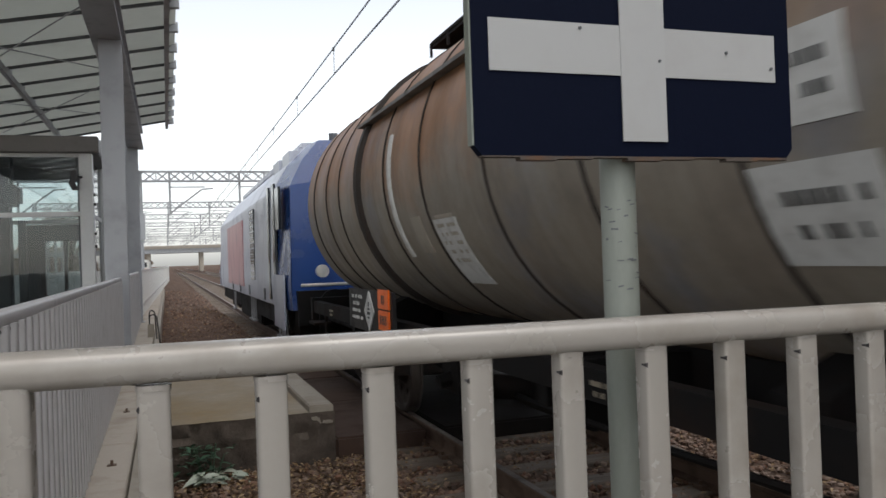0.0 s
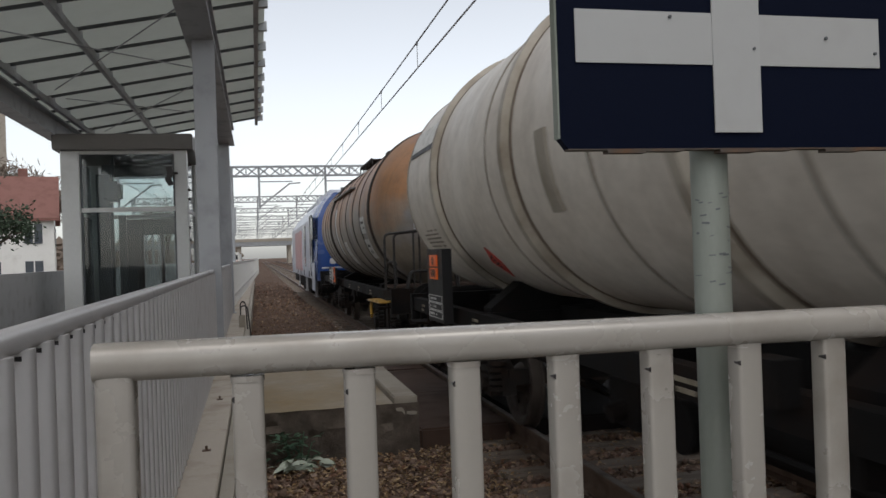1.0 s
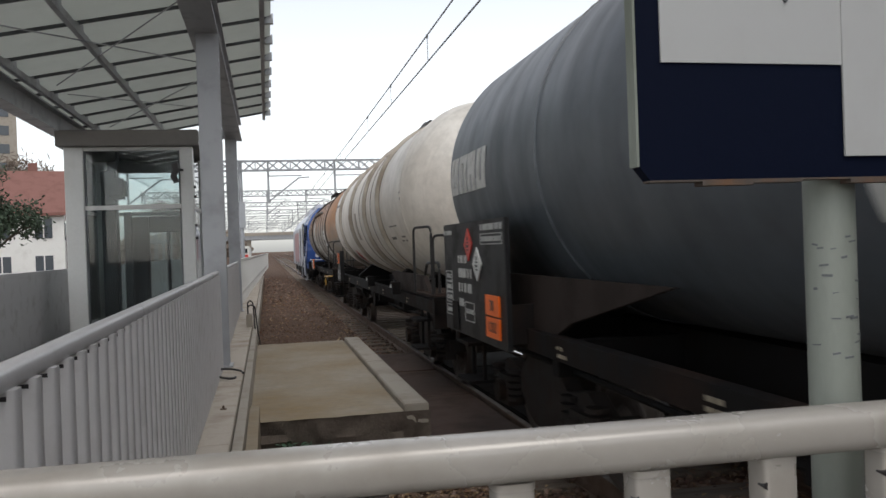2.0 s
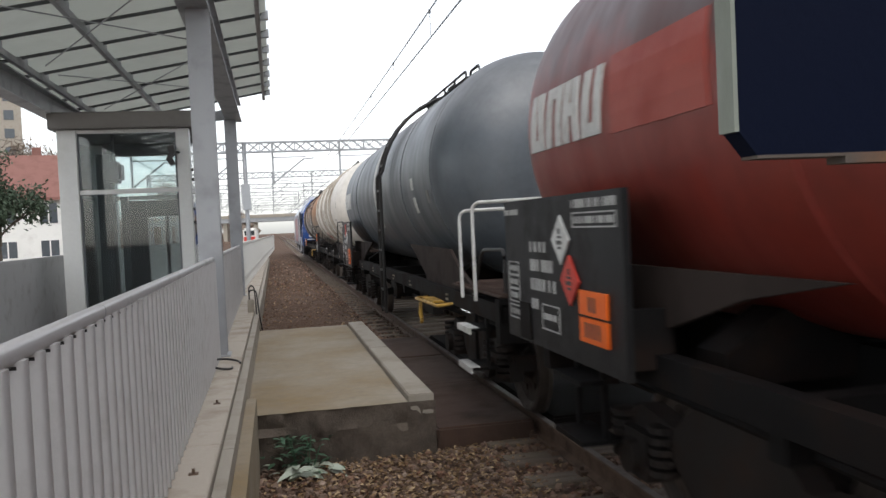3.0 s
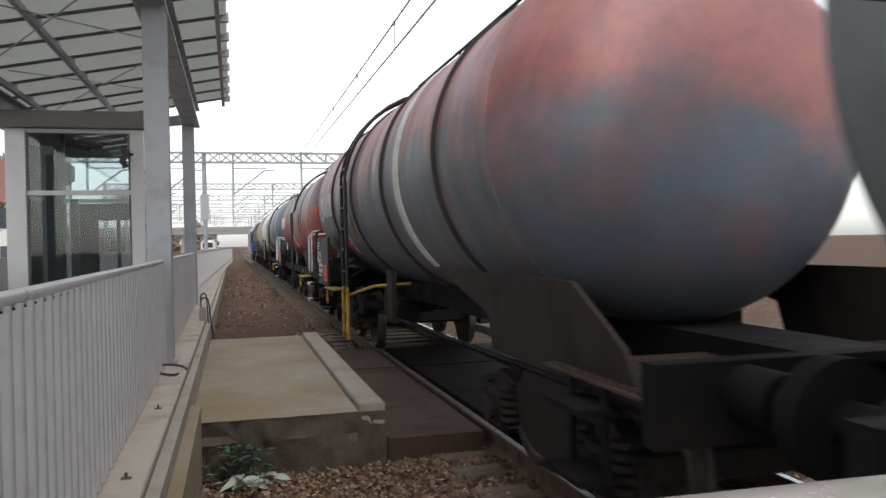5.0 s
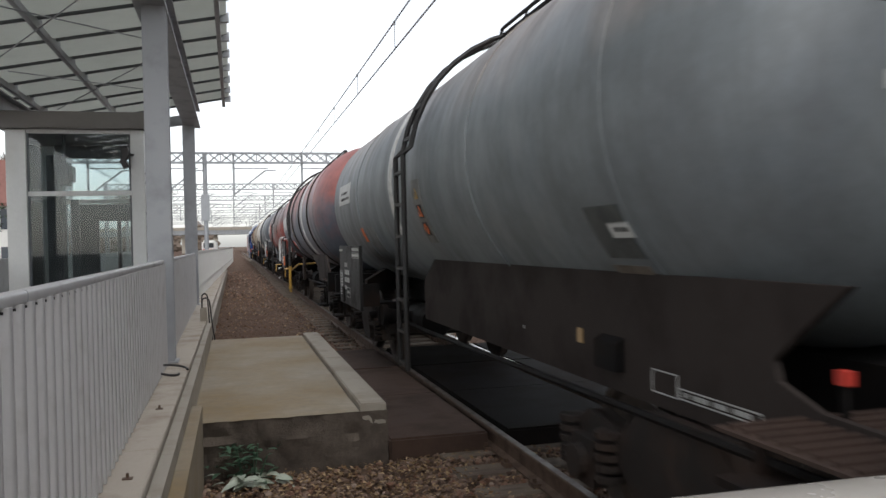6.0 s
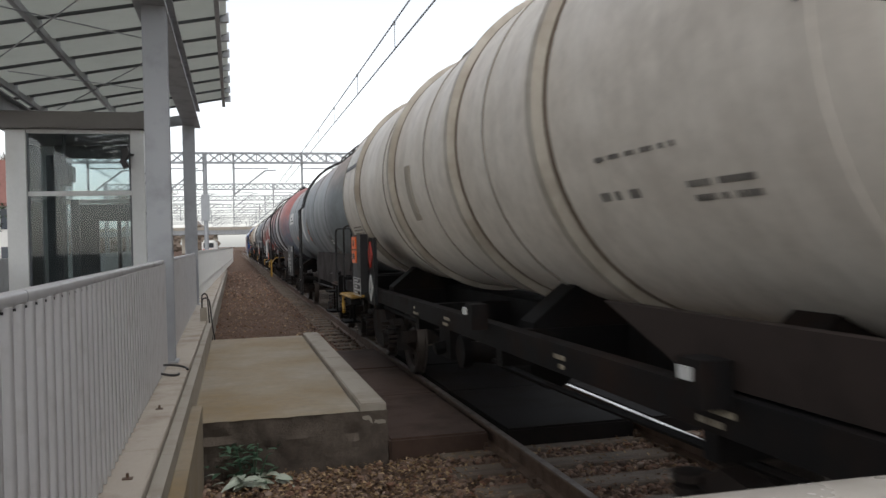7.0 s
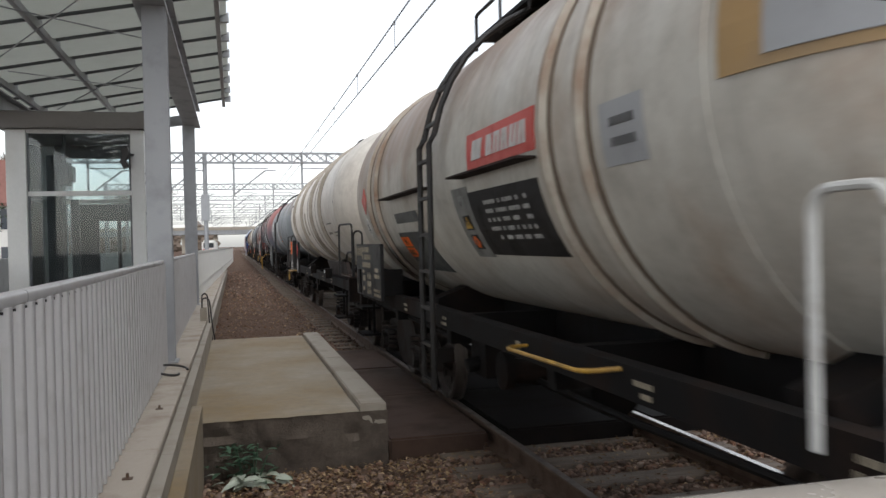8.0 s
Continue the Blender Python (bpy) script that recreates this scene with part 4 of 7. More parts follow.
def build_small():
    st = thing("cable_box", "grey cable terminal post with looping black cables", "terminal box", pose(-0.14, 13.95, 0.0))
    bm = B()
    box(bm, -0.05, 0.05, -0.05, 0.05, 0.2, 0.78)
    bmesh.ops.bevel(bm, geom=[e for e in bm.edges], offset=0.01, segments=2, affect="EDGES")
    part("body", bm, M["kerb"], st)
    for k, (dx, top) in enumerate(((0.09, 1.0), (0.13, 0.93))):
        bm = B()
        tube(bm, arc_path([(-0.02, 0, 0.76), (-0.02, 0, top), (dx * 0.7, -0.02, top), (dx, -0.03, 0.5), (0.05 + dx, -0.02, 0.16)], 0.06), 0.011, 8)
        part("cable", bm, M["cable"], st)
    lp = thing("cable_loop", "loop of black cable at the foot of the post", "cable", pose(-0.26, 8.5, 0.575))
    bm = B()
    tube(bm, [(0.17 * math.cos(a) * (1 - a / 14), 0.12 * math.sin(a), 0.03 + 0.035 * math.sin(a * 0.8) + 0.01) for a in [k * 0.3 for k in range(22)]], 0.011, 8)
    part("cable", bm, M["cable"], lp)
    # weed at the slab's foot
    wd = thing("weed", "leafy green weed growing at the slab foot", "plant", pose(0.43, 7.5, GROUND + 0.02))
    rng = random.Random(11)
    groups = {"leaf": [], "leafpale": []}
    for k in range(120):
        a = rng.uniform(0, 6.28)
        L = rng.uniform(0.05, 0.15)
        up = rng.uniform(0.15, 1.25)
        h0 = rng.uniform(0.0, 0.3)
        pale = k % 5 == 0
        base = Vector((rng.gauss(-0.04, 0.12), rng.uniform(-0.12, 0.12), h0 if not pale else rng.uniform(0, 0.08)))
        d = Vector((math.cos(a) * 1.1, math.sin(a) * 0.8, up if not pale else 0.25)).normalized()
        s = d.cross(Vector((0, 0, 1))).normalized()
        groups["leafpale" if pale else "leaf"].append((base, d, s, L, L * rng.uniform(0.28, 0.45)))
    for k in range(15):
        a = rng.uniform(-0.5, 3.6)
        base = Vector((rng.uniform(-0.12, 0.22), rng.uniform(-0.22, -0.1), rng.uniform(0.02, 0.1)))
        d = Vector((math.cos(a), -0.35 * abs(math.sin(a)) - 0.1, rng.uniform(0.05, 0.5))).normalized()
        groups["leafpale"].append((base, d, d.cross(Vector((0, -0.6, 1))).normalized(), rng.uniform(0.12, 0.24), rng.uniform(0.04, 0.075)))
    for key, leaves in groups.items():
        for base, d, s, L, w in leaves:
            bm = B()
            ts = (0, 0.3, 0.6, 0.85, 1.0)
            ws = (0.1, 0.9, 1.0, 0.55, 0.04)
            cols = []
            for t, ww in zip(ts, ws):
                c = base + d * (L * t) - Vector((0, 0, 1)) * (L * 0.45 * t * t)
                lift = Vector((0, 0, 0.12 * w))
                cols.append([bm.verts.new(c - s * (w * ww / 2) + lift), bm.verts.new(c), bm.verts.new(c + s * (w * ww / 2) + lift)])
            for p, q in zip(cols, cols[1:]):
                for i in range(2):
                    bm.faces.new((p[i], p[i + 1], q[i + 1], q[i]))
            part("leaf", bm, M[key], wd, smooth=True)
    bm = B()
    for k in range(5):
        a = k * 1.3
        tube(bm, [(0.05 * math.cos(a), 0.04 * math.sin(a), -0.02), (0.14 * math.cos(a), 0.09 * math.sin(a), 0.22 + 0.03 * k)], 0.006, 5)
    part("stem", bm, M["leaf"], wd)


# ---- overhead line and distance ----
def build_gantry(y, x0, x1, z, n_hang):
    g = thing("catenary_gantry", "grey lattice gantry that carries the overhead line", "gantry", pose(0, y, 0), "gantries over the tracks")
    for zz in (z, z - 0.62):
        for dy in (-0.25, 0.25):
            bm = B()
            box(bm, x0, x1, dy - 0.045, dy + 0.045, zz - 0.045, zz + 0.045)
            part("chord", bm, M["gantry"], g)
    bm = B()
    n = int((x1 - x0) / 0.75)
    for k in range(n):
        a = x0 + (x1 - x0) * k / n
        b = x0 + (x1 - x0) * (k + 1) / n
        for dy in (-0.25, 0.25):
            beam(bm, (a, dy, z), (b, dy, z - 0.62), 0.055, 0.055)
            beam(bm, (b, dy, z), (a, dy, z - 0.62), 0.055, 0.055)
            if k % 3 == 0:
                beam(bm, (a, dy, z), (a, dy, z - 0.62), 0.07, 0.07)
    tagged(part("lattice", bm, M["gantry"], g), kind="stuff")
    for x in (x0, x1):
        bm = B()
        for dx, dy in ((-0.15, -0.2), (0.15, -0.2), (-0.15, 0.2), (0.15, 0.2)):
            beam(bm, (x + dx, dy, GROUND), (x + dx, dy, z + 0.05), 0.1, 0.1)
        for k in range(9):
            zz = k * z / 9
            for dy in (-0.2, 0.2):
                beam(bm, (x - 0.15, dy, zz), (x + 0.15, dy, zz + z / 9), 0.05, 0.05)
        part("mast", bm, M["gantry"], g)
    for k in range(n_hang):
        x = 0.45 + 4.4 * (k - 2)
        bm = B()
        beam(bm, (x, 0, z), (x, 0, z - 2.75), 0.14, 0.14)
        beam(bm, (x, 0, z - 2.7), (x + 2.0, 0, z - 1.15), 0.1, 0.1)
        beam(bm, (x, 0, z - 1.0), (x + 2.2, 0, z - 1.0), 0.07, 0.07)
        beam(bm, (x + 2.0, 0, z - 1.15), (x + 2.7, 0, z - 1.1), 0.08, 0.08)
        part("cantilever", bm, M["gantry"], g)
    return g


def build_overhead():
    for y, z, x0, x1 in ((55, 7.78, -9.5, 24), (95, 8.75, -13, 26), (120, 8.9, -15, 30), (145, 9.0, -16, 30), (170, 9.1, -20, 36), (205, 9.4, -24, 40), (240, 9.8, -26, 46), (300, 10.5, -28, 50)):
        build_gantry(y, x0, x1, z, 6)

    def line(name, label, xa, xb, za, zm, zb, spans, drop=None):
        w = thing(name, label, "overhead wire")
        ys = spans
        pts = []
        for a, b in zip(ys, ys[1:]):
            for k in range(8):
                t = k / 8
                pts.append((xa + (xb - xa) * ((a + (b - a) * t) - ys[0]) / (ys[-1] - ys[0]), a + (b - a) * t, za - 4 * zm * t * (1 - t)))
        pts.append((xb, ys[-1], zb))
        bm = B()
        tube(bm, pts, 0.017, 5)
        part("wire", bm, M["wire"], w)
        return w, pts
    w, top = line("catenary_wire", "sagging carrier wire with droppers above the track", 3.56, 3.56, 6.2, 0.12, 6.2, [-38, 8, 55, 97, 138, 180, 225, 300])
    w2, con = line("contact_wire", "straight overhead contact wire above the track", 3.6, 3.5, 5.62, 0.0, 5.62, [-38, 8, 55, 97, 138, 180, 225, 300])
    for y in range(6, 120, 5):
        yy = y + 0.6
        j = max(i for i, p in enumerate(top) if p[1] <= yy)
        p, q = top[j], top[j + 1]
        t = (yy - p[1]) / (q[1] - p[1])
        z = p[2] + (q[2] - p[2]) * t
        bm = B()
        tube(bm, [(3.56, yy, z), (3.56, yy, 5.62)], 0.008, 5)
        tube(bm, [(3.56, yy, z - 0.06), (3.56, yy, z + 0.02)], 0.024, 6)
        part("dropper", bm, M["wire"], w)
    line("contact_wire", "overhead wire of a far track", -6.0, -6.0, 5.6, 0.0, 5.6, [10, 55, 97, 138])
    line("catenary_wire", "carrier wire of a far track", -6.0, -6.0, 6.9, 0.6, 6.9, [10, 55, 97, 138])
    ms = thing("signal_mast", "slim grey mast beside the walkway", "mast", pose(-1.35, 55, 0))
    bm = B()
    tube(bm, [(0, 0, GROUND), (0, 0, 7.8)], 0.14, 10)
    part("pole", bm, M["gantry"], ms, smooth=True)
    bm = B()
    box(bm, -0.25, 0.25, -0.2, 0.2, 3.4, 5.1)
    part("cabinet", bm, M["gantry"], ms)
    # fence further down the walkway
    f = thing("far_fence", "white slatted fence further along the walkway", "fence")
    p, q = Vector((-0.45, 18.6, 0)), Vector((0.25, 62, 0))
    for zz in (1.62, 0.85):
        bm = B()
        beam(bm, p + Vector((0, 0, zz)), q + Vector((0, 0, zz)), 0.05, 0.06)
        part("rail", bm, M["plaster"], f)
    bm = B()
    box(bm, -0.02, 0.02, -0.055, 0.055, 0.6, 1.62)
    first = part("slat", bm, M["plaster"], f)
    n = 280
    for k in range(n):
        o = first if k == 0 else first.copy()
        if k:
            scene.collection.objects.link(o)
        o.location = p.lerp(q, k / n)


def build_distance():
    # road bridge across the line
    br = thing("bridge", "grey road bridge across the tracks in the distance", "bridge", pose(0, 250, 0))
    bm = B()
    box(bm, -40, 60, 0, 10, 5.3, 6.6)
    part("deck", bm, M["gantry"], br)
    bm = B()
    box(bm, -40, 60, -0.2, 0.0, 6.6, 7.5)
    part("parapet", bm, M["kerb"], br)
    for x in (-14, -5, 10, 24):
        bm = B()
        box(bm, x - 0.6, x + 0.6, 1, 9, GROUND, 5.3)
        part("pier", bm, M["kerb"], br)
    # far woods beyond the bridge
    rng = np.random.default_rng(8)
    verts, faces = [], []
    for k in range(2600):
        x, y = rng.uniform(-170, 190), rng.uniform(330, 480)
        if -9 < x < 30:
            continue
        h = rng.uniform(5, 13)
        c = np.array([x, y, rng.uniform(0.5, h)])
        r = rng.uniform(1.2, 3.0)
        o = len(verts)
        for d in ((1, 0, 0), (-0.5, 0.8, 0.1), (-0.5, -0.8, -0.1), (0, 0, 1.1), (0, 0, -0.9)):
            verts.append(tuple(c + np.array(d) * r * rng.uniform(0.5, 1.3)))
        faces += [(o, o + 1, o + 3), (o + 1, o + 2, o + 3), (o + 2, o, o + 3), (o + 1, o, o + 4), (o + 2, o + 1, o + 4), (o, o + 2, o + 4)]
    tagged(new("far_woods", mesh_of("far_woods", verts, faces, M["twig"])), "bare autumn woods in the distance", "woods", kind="stuff")

    def house(name, label, x, y, w, d, h, roof_h, turn, roofmat):
        hs = thing(name, label, "house", pose(x, y, GROUND, 0, 0, turn))
        bm = B()
        poly = [(-d / 2, 0), (d / 2, 0), (d / 2, h), (0, h + roof_h), (-d / 2, h)]
        prism(bm, poly, "x", -w / 2, w / 2)
        part("wall", bm, M["plaster"], hs, "white plaster wall")
        bm = B()
        o = 0.4
        for sgn in (-1, 1):
            a = [(sgn * (d / 2 + o), h - o * roof_h / (d / 2)), (0, h + roof_h), (0, h + roof_h + 0.2), (sgn * (d / 2 + o), h + 0.2 - o * roof_h / (d / 2))]
            prism(bm, a if sgn > 0 else a[::-1], "x", -w / 2 - 0.35, w / 2 + 0.35)
        rf = part("roof", bm, M[roofmat], hs, "red tiled roof")
        bm = B()
        box(bm, w * 0.2, w * 0.2 + 0.6, 0.3, 0.9, h + roof_h * 0.5, h + roof_h + 0.8)
        part("chimney", bm, M["tiles"], rf)
        for sy in (-1,):
            for i in range(3):
                for zz in (0.9, 3.4):
                    if zz + 1.4 > h:
                        continue
                    bm = B()
                    cx = -w / 2 + w * (i + 0.5) / 3
                    box(bm, cx - 0.55, cx + 0.55, -d / 2 - 0.05, -d / 2 - 0.01, zz, zz + 1.35)
                    wn_ = part("window", bm, M["pane"], hs)
                    bm = B()
                    for q in (-0.58, 0.0, 0.58):
                        box(bm, cx + q - 0.04, cx + q + 0.04, -d / 2 - 0.08, -d / 2 - 0.012, zz - 0.05, zz + 1.4)
                    part("frame", bm, M["plaster"], wn_)
        for i in range(2):
            bm = B()
            cy = -d / 4 + d / 2 * i
            box(bm, w / 2 + 0.01, w / 2 + 0.05, cy - 0.5, cy + 0.5, 3.3, 4.6)
            part("window", bm, M["pane"], hs)
        return hs
    house("house", "white plastered house with a red tiled roof", -17.6, 62, 7.5, 8, 5.2, 2.9, 12, "tiles")
    house("house", "long white house with a red roof beyond the tracks", -34, 74, 14, 9, 5.0, 3.2, 60, "tiles")
    ap = thing("apartment_block", "tall grey apartment block beyond the houses", "apartment block", pose(-48.3, 142, 0, 0, 0, 20))
    bm = B()
    box(bm, -9, 9, -6, 6, GROUND, 28)
    part("wall", bm, M["kerb"], ap)
    for j in range(9):
        for i in range(6):
            bm = B()
            box(bm, -8 + i * 2.9, -6.6 + i * 2.9, -6.08, -6.01, 1.2 + j * 2.9, 2.7 + j * 2.9)
            part("window", bm, M["pane"], ap)
    # fence of the road beyond the tracks
    fr = thing("road_fence", "low white fence beside the road beyond", "fence")
    for zz in (1.0, 0.45):
        bm = B()
        box(bm, -60, -10, 49.95, 50.05, zz - 0.08, zz + 0.08)
        part("rail", bm, M["plaster"], fr)
    bm = B()
    box(bm, -0.12, 0.12, 49.9, 50.1, GROUND, 1.1)
    first = part("post", bm, M["plaster"], fr)
    for k in range(40):
        o = first if k == 0 else first.copy()
        if k:
            scene.collection.objects.link(o)
        o.location = (-60 + 1.25 * k, 0, 0)

    def tree(name, label, x, y, h, spread, bare, seed):
        t = thing(name, label, "tree", pose(x, y, GROUND))
        rng = random.Random(seed)
        bm = B()
        tips = []

        def limb(p, d, L, r, depth):
            q = p + d * L
            tube(bm, [p, (p + q) / 2 + Vector((rng.uniform(-1, 1), rng.uniform(-1, 1), 0)) * L * 0.05, q], r, 6, False)
            tips.append((q, depth))
            if depth < 3:
                for _ in range(4 if depth else 7):
                    dd = (d + Vector((rng.uniform(-1, 1), rng.uniform(-1, 1), rng.uniform(-0.2, 0.7))) * spread).normalized()
                    limb(p + d * L * rng.uniform(0.45, 1.0), dd, L * rng.uniform(0.45, 0.7), r * 0.5, depth + 1)
        limb(Vector((0, 0, 0)), Vector((0, 0, 1)), h * 0.5, h * 0.02, 0)
        part("trunk", bm, M["bark"], t)
        nr = np.random.default_rng(seed)
        vs, fs = [], []
        for q, dep in tips:
            if dep < 2:
                continue
            for _ in range(14 if bare else 46):
                c = np.array(q) + nr.normal(0, 0.05 * h, 3)
                a = nr.normal(0, 1, 3)
                a /= np.linalg.norm(a)
                b = np.cross(a, nr.normal(0, 1, 3))
                b /= np.linalg.norm(b)
                L, wd_ = (0.5, 0.05) if bare else (0.13, 0.055)
                o = len(vs)
                vs += [tuple(c - a * L), tuple(c + b * wd_), tuple(c + a * L), tuple(c - b * wd_)]
                fs.append((o, o + 1, o + 2, o + 3))
        cr = new("crown", mesh_of("crown", vs, fs, M["twig"] if bare else M["fir"]))
        cr.parent = t
    tree("tree", "bare brown autumn tree behind the house", -21, 78, 11.5, 0.8, True, 2)
    tree("tree", "bare autumn tree beyond the tracks", -17.5, 74, 10, 0.8, True, 5)
    tree("conifer", "dark green conifer in front of the house", -12.9, 44, 6.2, 0.9, False, 7)
    tree("tree", "bare tree far along the line", -12, 120, 12, 0.8, True, 9)
    tr = thing("parked_train", "distant red and white train on another track", "train", pose(-5.2, 190, GROUND - 0.6))
    bm = B()
    box(bm, -1.5, 1.5, 0, 24, 0.6, 4.0)
    bmesh.ops.bevel(bm, geom=[e for e in bm.edges], offset=0.4, segments=2, affect="EDGES")
    part("body", bm, M["plaster"], tr)
    bm = B()
    box(bm, -1.25, 1.25, -0.06, 0.3, 1.0, 2.0)
    part("nose_stripe", bm, M["red"], tr)
    bm = B()
    box(bm, -1.1, 1.1, -0.05, 0.25, 2.3, 3.4)
    part("windscreen", bm, M["cabglass"], tr)


# ---- the train ----
SPEED = 12.3
ROLLING = []
SPINNING = []
WHEEL_R = 0.46


def dish(y_edge, r, depth, out, n=14):
    """Profile of a domed tank end from its rim to its middle; out is +1 or -1 along y."""
    res = []
    for k in range(1, n + 1):
        a = 0.5 * math.pi * k / n
        res.append((y_edge + out * depth * math.sin(a) ** 1.0, max(0.02, r * math.cos(a) ** 0.6)))
    return res


def shell_patch(bm, r, zc, y0, y1, z0, z1, proud=0.006, skew=0.0):
    """A thin curved plate on the near flank of a tank; skew leans its sides."""
    n = max(2, int(abs(z1 - z0) / 0.12) + 1)
    m = 2
    rows = []
    for rr in (r + proud, r + proud - 0.02):
        g = []
        for j in range(n + 1):
            z = z0 + (z1 - z0) * j / n
            x = -math.sqrt(max(0.01, rr * rr - (z - zc) ** 2))
            sh = skew * j / n
            g.append([bm.verts.new((x, y0 + (y1 - y0) * i / m + sh, z)) for i in range(m + 1)])
        rows.append(g)
    a, b = rows
    for j in range(n):
        for i in range(m):
            bm.faces.new((a[j][i], a[j][i + 1], a[j + 1][i + 1], a[j + 1][i]))
    for j in range(n):
        bm.faces.new((a[j][0], a[j + 1][0], b[j + 1][0], b[j][0]))
        bm.faces.new((a[j][m], b[j][m], b[j + 1][m], a[j + 1][m]))
    for i in range(m):
        bm.faces.new((a[0][i], b[0][i], b[0][i + 1], a[0][i + 1]))
        bm.faces.new((a[n][i], a[n][i + 1], b[n][i + 1], b[n][i]))


def hoop_ring(bm, r, zc, y, w, proud, a0=0.0, a1=2 * math.pi, n=64):
    """A strap round the tank, between two angles from the top (towards the near side)."""
    prev = None
    for k in range(n + 1):
        a = a0 + (a1 - a0) * k / n
        c = [bm.verts.new((-rr * math.sin(a), y + d, zc + rr * math.cos(a))) for rr, d in ((r - 0.01, -w / 2), (r + proud, -w / 2 * 0.6), (r + proud, w / 2 * 0.6), (r - 0.01, w / 2))]
        if prev:
            for i in range(3):
                bm.faces.new((prev[i], prev[i + 1], c[i + 1], c[i]))
        prev = c


def wheelset_mesh():
    bm = B()
    for sx in (-1, 1):
        prof = [(0.69, 0.1), (0.685, 0.44), (0.69, 0.475), (0.715, 0.485), (0.725, WHEEL_R), (0.81, WHEEL_R - 0.006), (0.82, 0.43), (0.81, 0.39), (0.775, 0.36), (0.765, 0.16), (0.82, 0.12), (0.84, 0.1)]
        n = 32
        rings = [[bm.verts.new((sx * x, r * math.cos(2 * math.pi * k / n), r * math.sin(2 * math.pi * k / n))) for k in range(n)] for x, r in prof]
        for a, b in zip(rings, rings[1:]):
            for k in range(n):
                bm.faces.new((a[k], a[(k + 1) % n], b[(k + 1) % n], b[k]))
        for k in range(6):
            a = k * math.pi / 3
            tube(bm, [(sx * 0.765, 0.25 * math.cos(a), 0.25 * math.sin(a)), (sx * 0.785, 0.25 * math.cos(a), 0.25 * math.sin(a))], 0.035, 6)
    tube(bm, [(-1.05, 0, 0), (1.05, 0, 0)], 0.085, 14)
    bmesh.ops.recalc_face_normals(bm, faces=bm.faces)
    me = bpy.data.meshes.new("wheelset")
    bm.to_mesh(me)
    bm.free()
    me.materials.append(M["wheel"])
    for p in me.polygons:
        p.use_smooth = True
    me.set_sharp_from_angle(angle=radians(35))
    return me


def bogie_meshes():
    bm = B()
    for sx in (-1, 1):
        x0, x1 = sx * 0.93, sx * 1.06
        poly = [(-1.25, 0.36), (-1.2, 0.6), (-0.95, 0.74), (-0.55, 0.68), (-0.35, 0.84), (0.35, 0.84), (0.55, 0.68), (0.95, 0.74), (1.2, 0.6), (1.25, 0.36), (1.1, 0.34), (1.0, 0.55), (0.6, 0.52), (0.38, 0.34), (0.2, 0.28), (-0.2, 0.28), (-0.38, 0.34), (-0.6, 0.52), (-1.0, 0.55), (-1.1, 0.34)]
        prism(bm, poly, "x", min(x0, x1), max(x0, x1))
        for yy in (-0.9, 0.9):
            box(bm, sx * 1.06 - 0.07, sx * 1.06 + 0.09, yy - 0.14, yy + 0.14, 0.33, 0.6)
            tube(bm, [(sx * 1.1, yy, WHEEL_R), (sx * 1.19, yy, WHEEL_R)], 0.1, 14)
            for d in (-0.24, 0.24):
                for k in range(5):
                    tube(bm, [(sx * 1.07, yy + d, 0.4 + k * 0.06), (sx * 1.07, yy + d, 0.435 + k * 0.06)], 0.085, 12)
    box(bm, -1.0, 1.0, -0.25, 0.25, 0.5, 0.82)
    for yy in (-1.2, 1.2):
        box(bm, -1.0, 1.0, yy - 0.05, yy + 0.05, 0.45, 0.6)
    for sx in (-1, 1):
        for yy in (-0.37, 0.37):
            box(bm, sx * 0.76 - 0.06, sx * 0.76 + 0.06, yy - 0.05, yy + 0.05, 0.3, 0.62)
    bmesh.ops.recalc_face_normals(bm, faces=bm.faces)
    me = bpy.data.meshes.new("bogie_frame")
    bm.to_mesh(me)
    bm.free()
    me.materials.append(M["bogie"])
    return me


WHEELSET = wheelset_mesh()
BOGIE = bogie_meshes()


def add_bogie(parent, y, base=0.9, mesh=None):
    b = new("bogie", mesh or BOGIE)
    b.parent = parent
    b.location = (0, y, 0)
    for d in (-base, base):
        w = new("wheelset", WHEELSET)
        w.parent = b
        w.location = (0, d, WHEEL_R)
        SPINNING.append((w, d))
    return b


def add_buffers(w, y, out):
    for x in (-0.875, 0.875):
        bm = B()
        tube(bm, [(x, y, 1.04), (x, y + out * 0.28, 1.04)], 0.13, 16)
        tube(bm, [(x, y + out * 0.28, 1.04), (x, y + out * 0.5, 1.04)], 0.085, 14)
        tube(bm, [(x, y + out * 0.5, 1.04), (x, y + out * 0.54, 1.04)], 0.24, 20)
        part("buffer", bm, M["black"], w, smooth=True)
    bm = B()
    tube(bm, [(0, y, 1.0), (0, y + out * 0.3, 0.98), (0, y + out * 0.55, 0.93)], 0.06, 8)
    tube(bm, [(0.1, y, 0.8), (0.14, y + out * 0.3, 0.45), (0.1, y + out * 0.5, 0.7)], 0.03, 8)
    part("coupling", bm, M["black"], w)


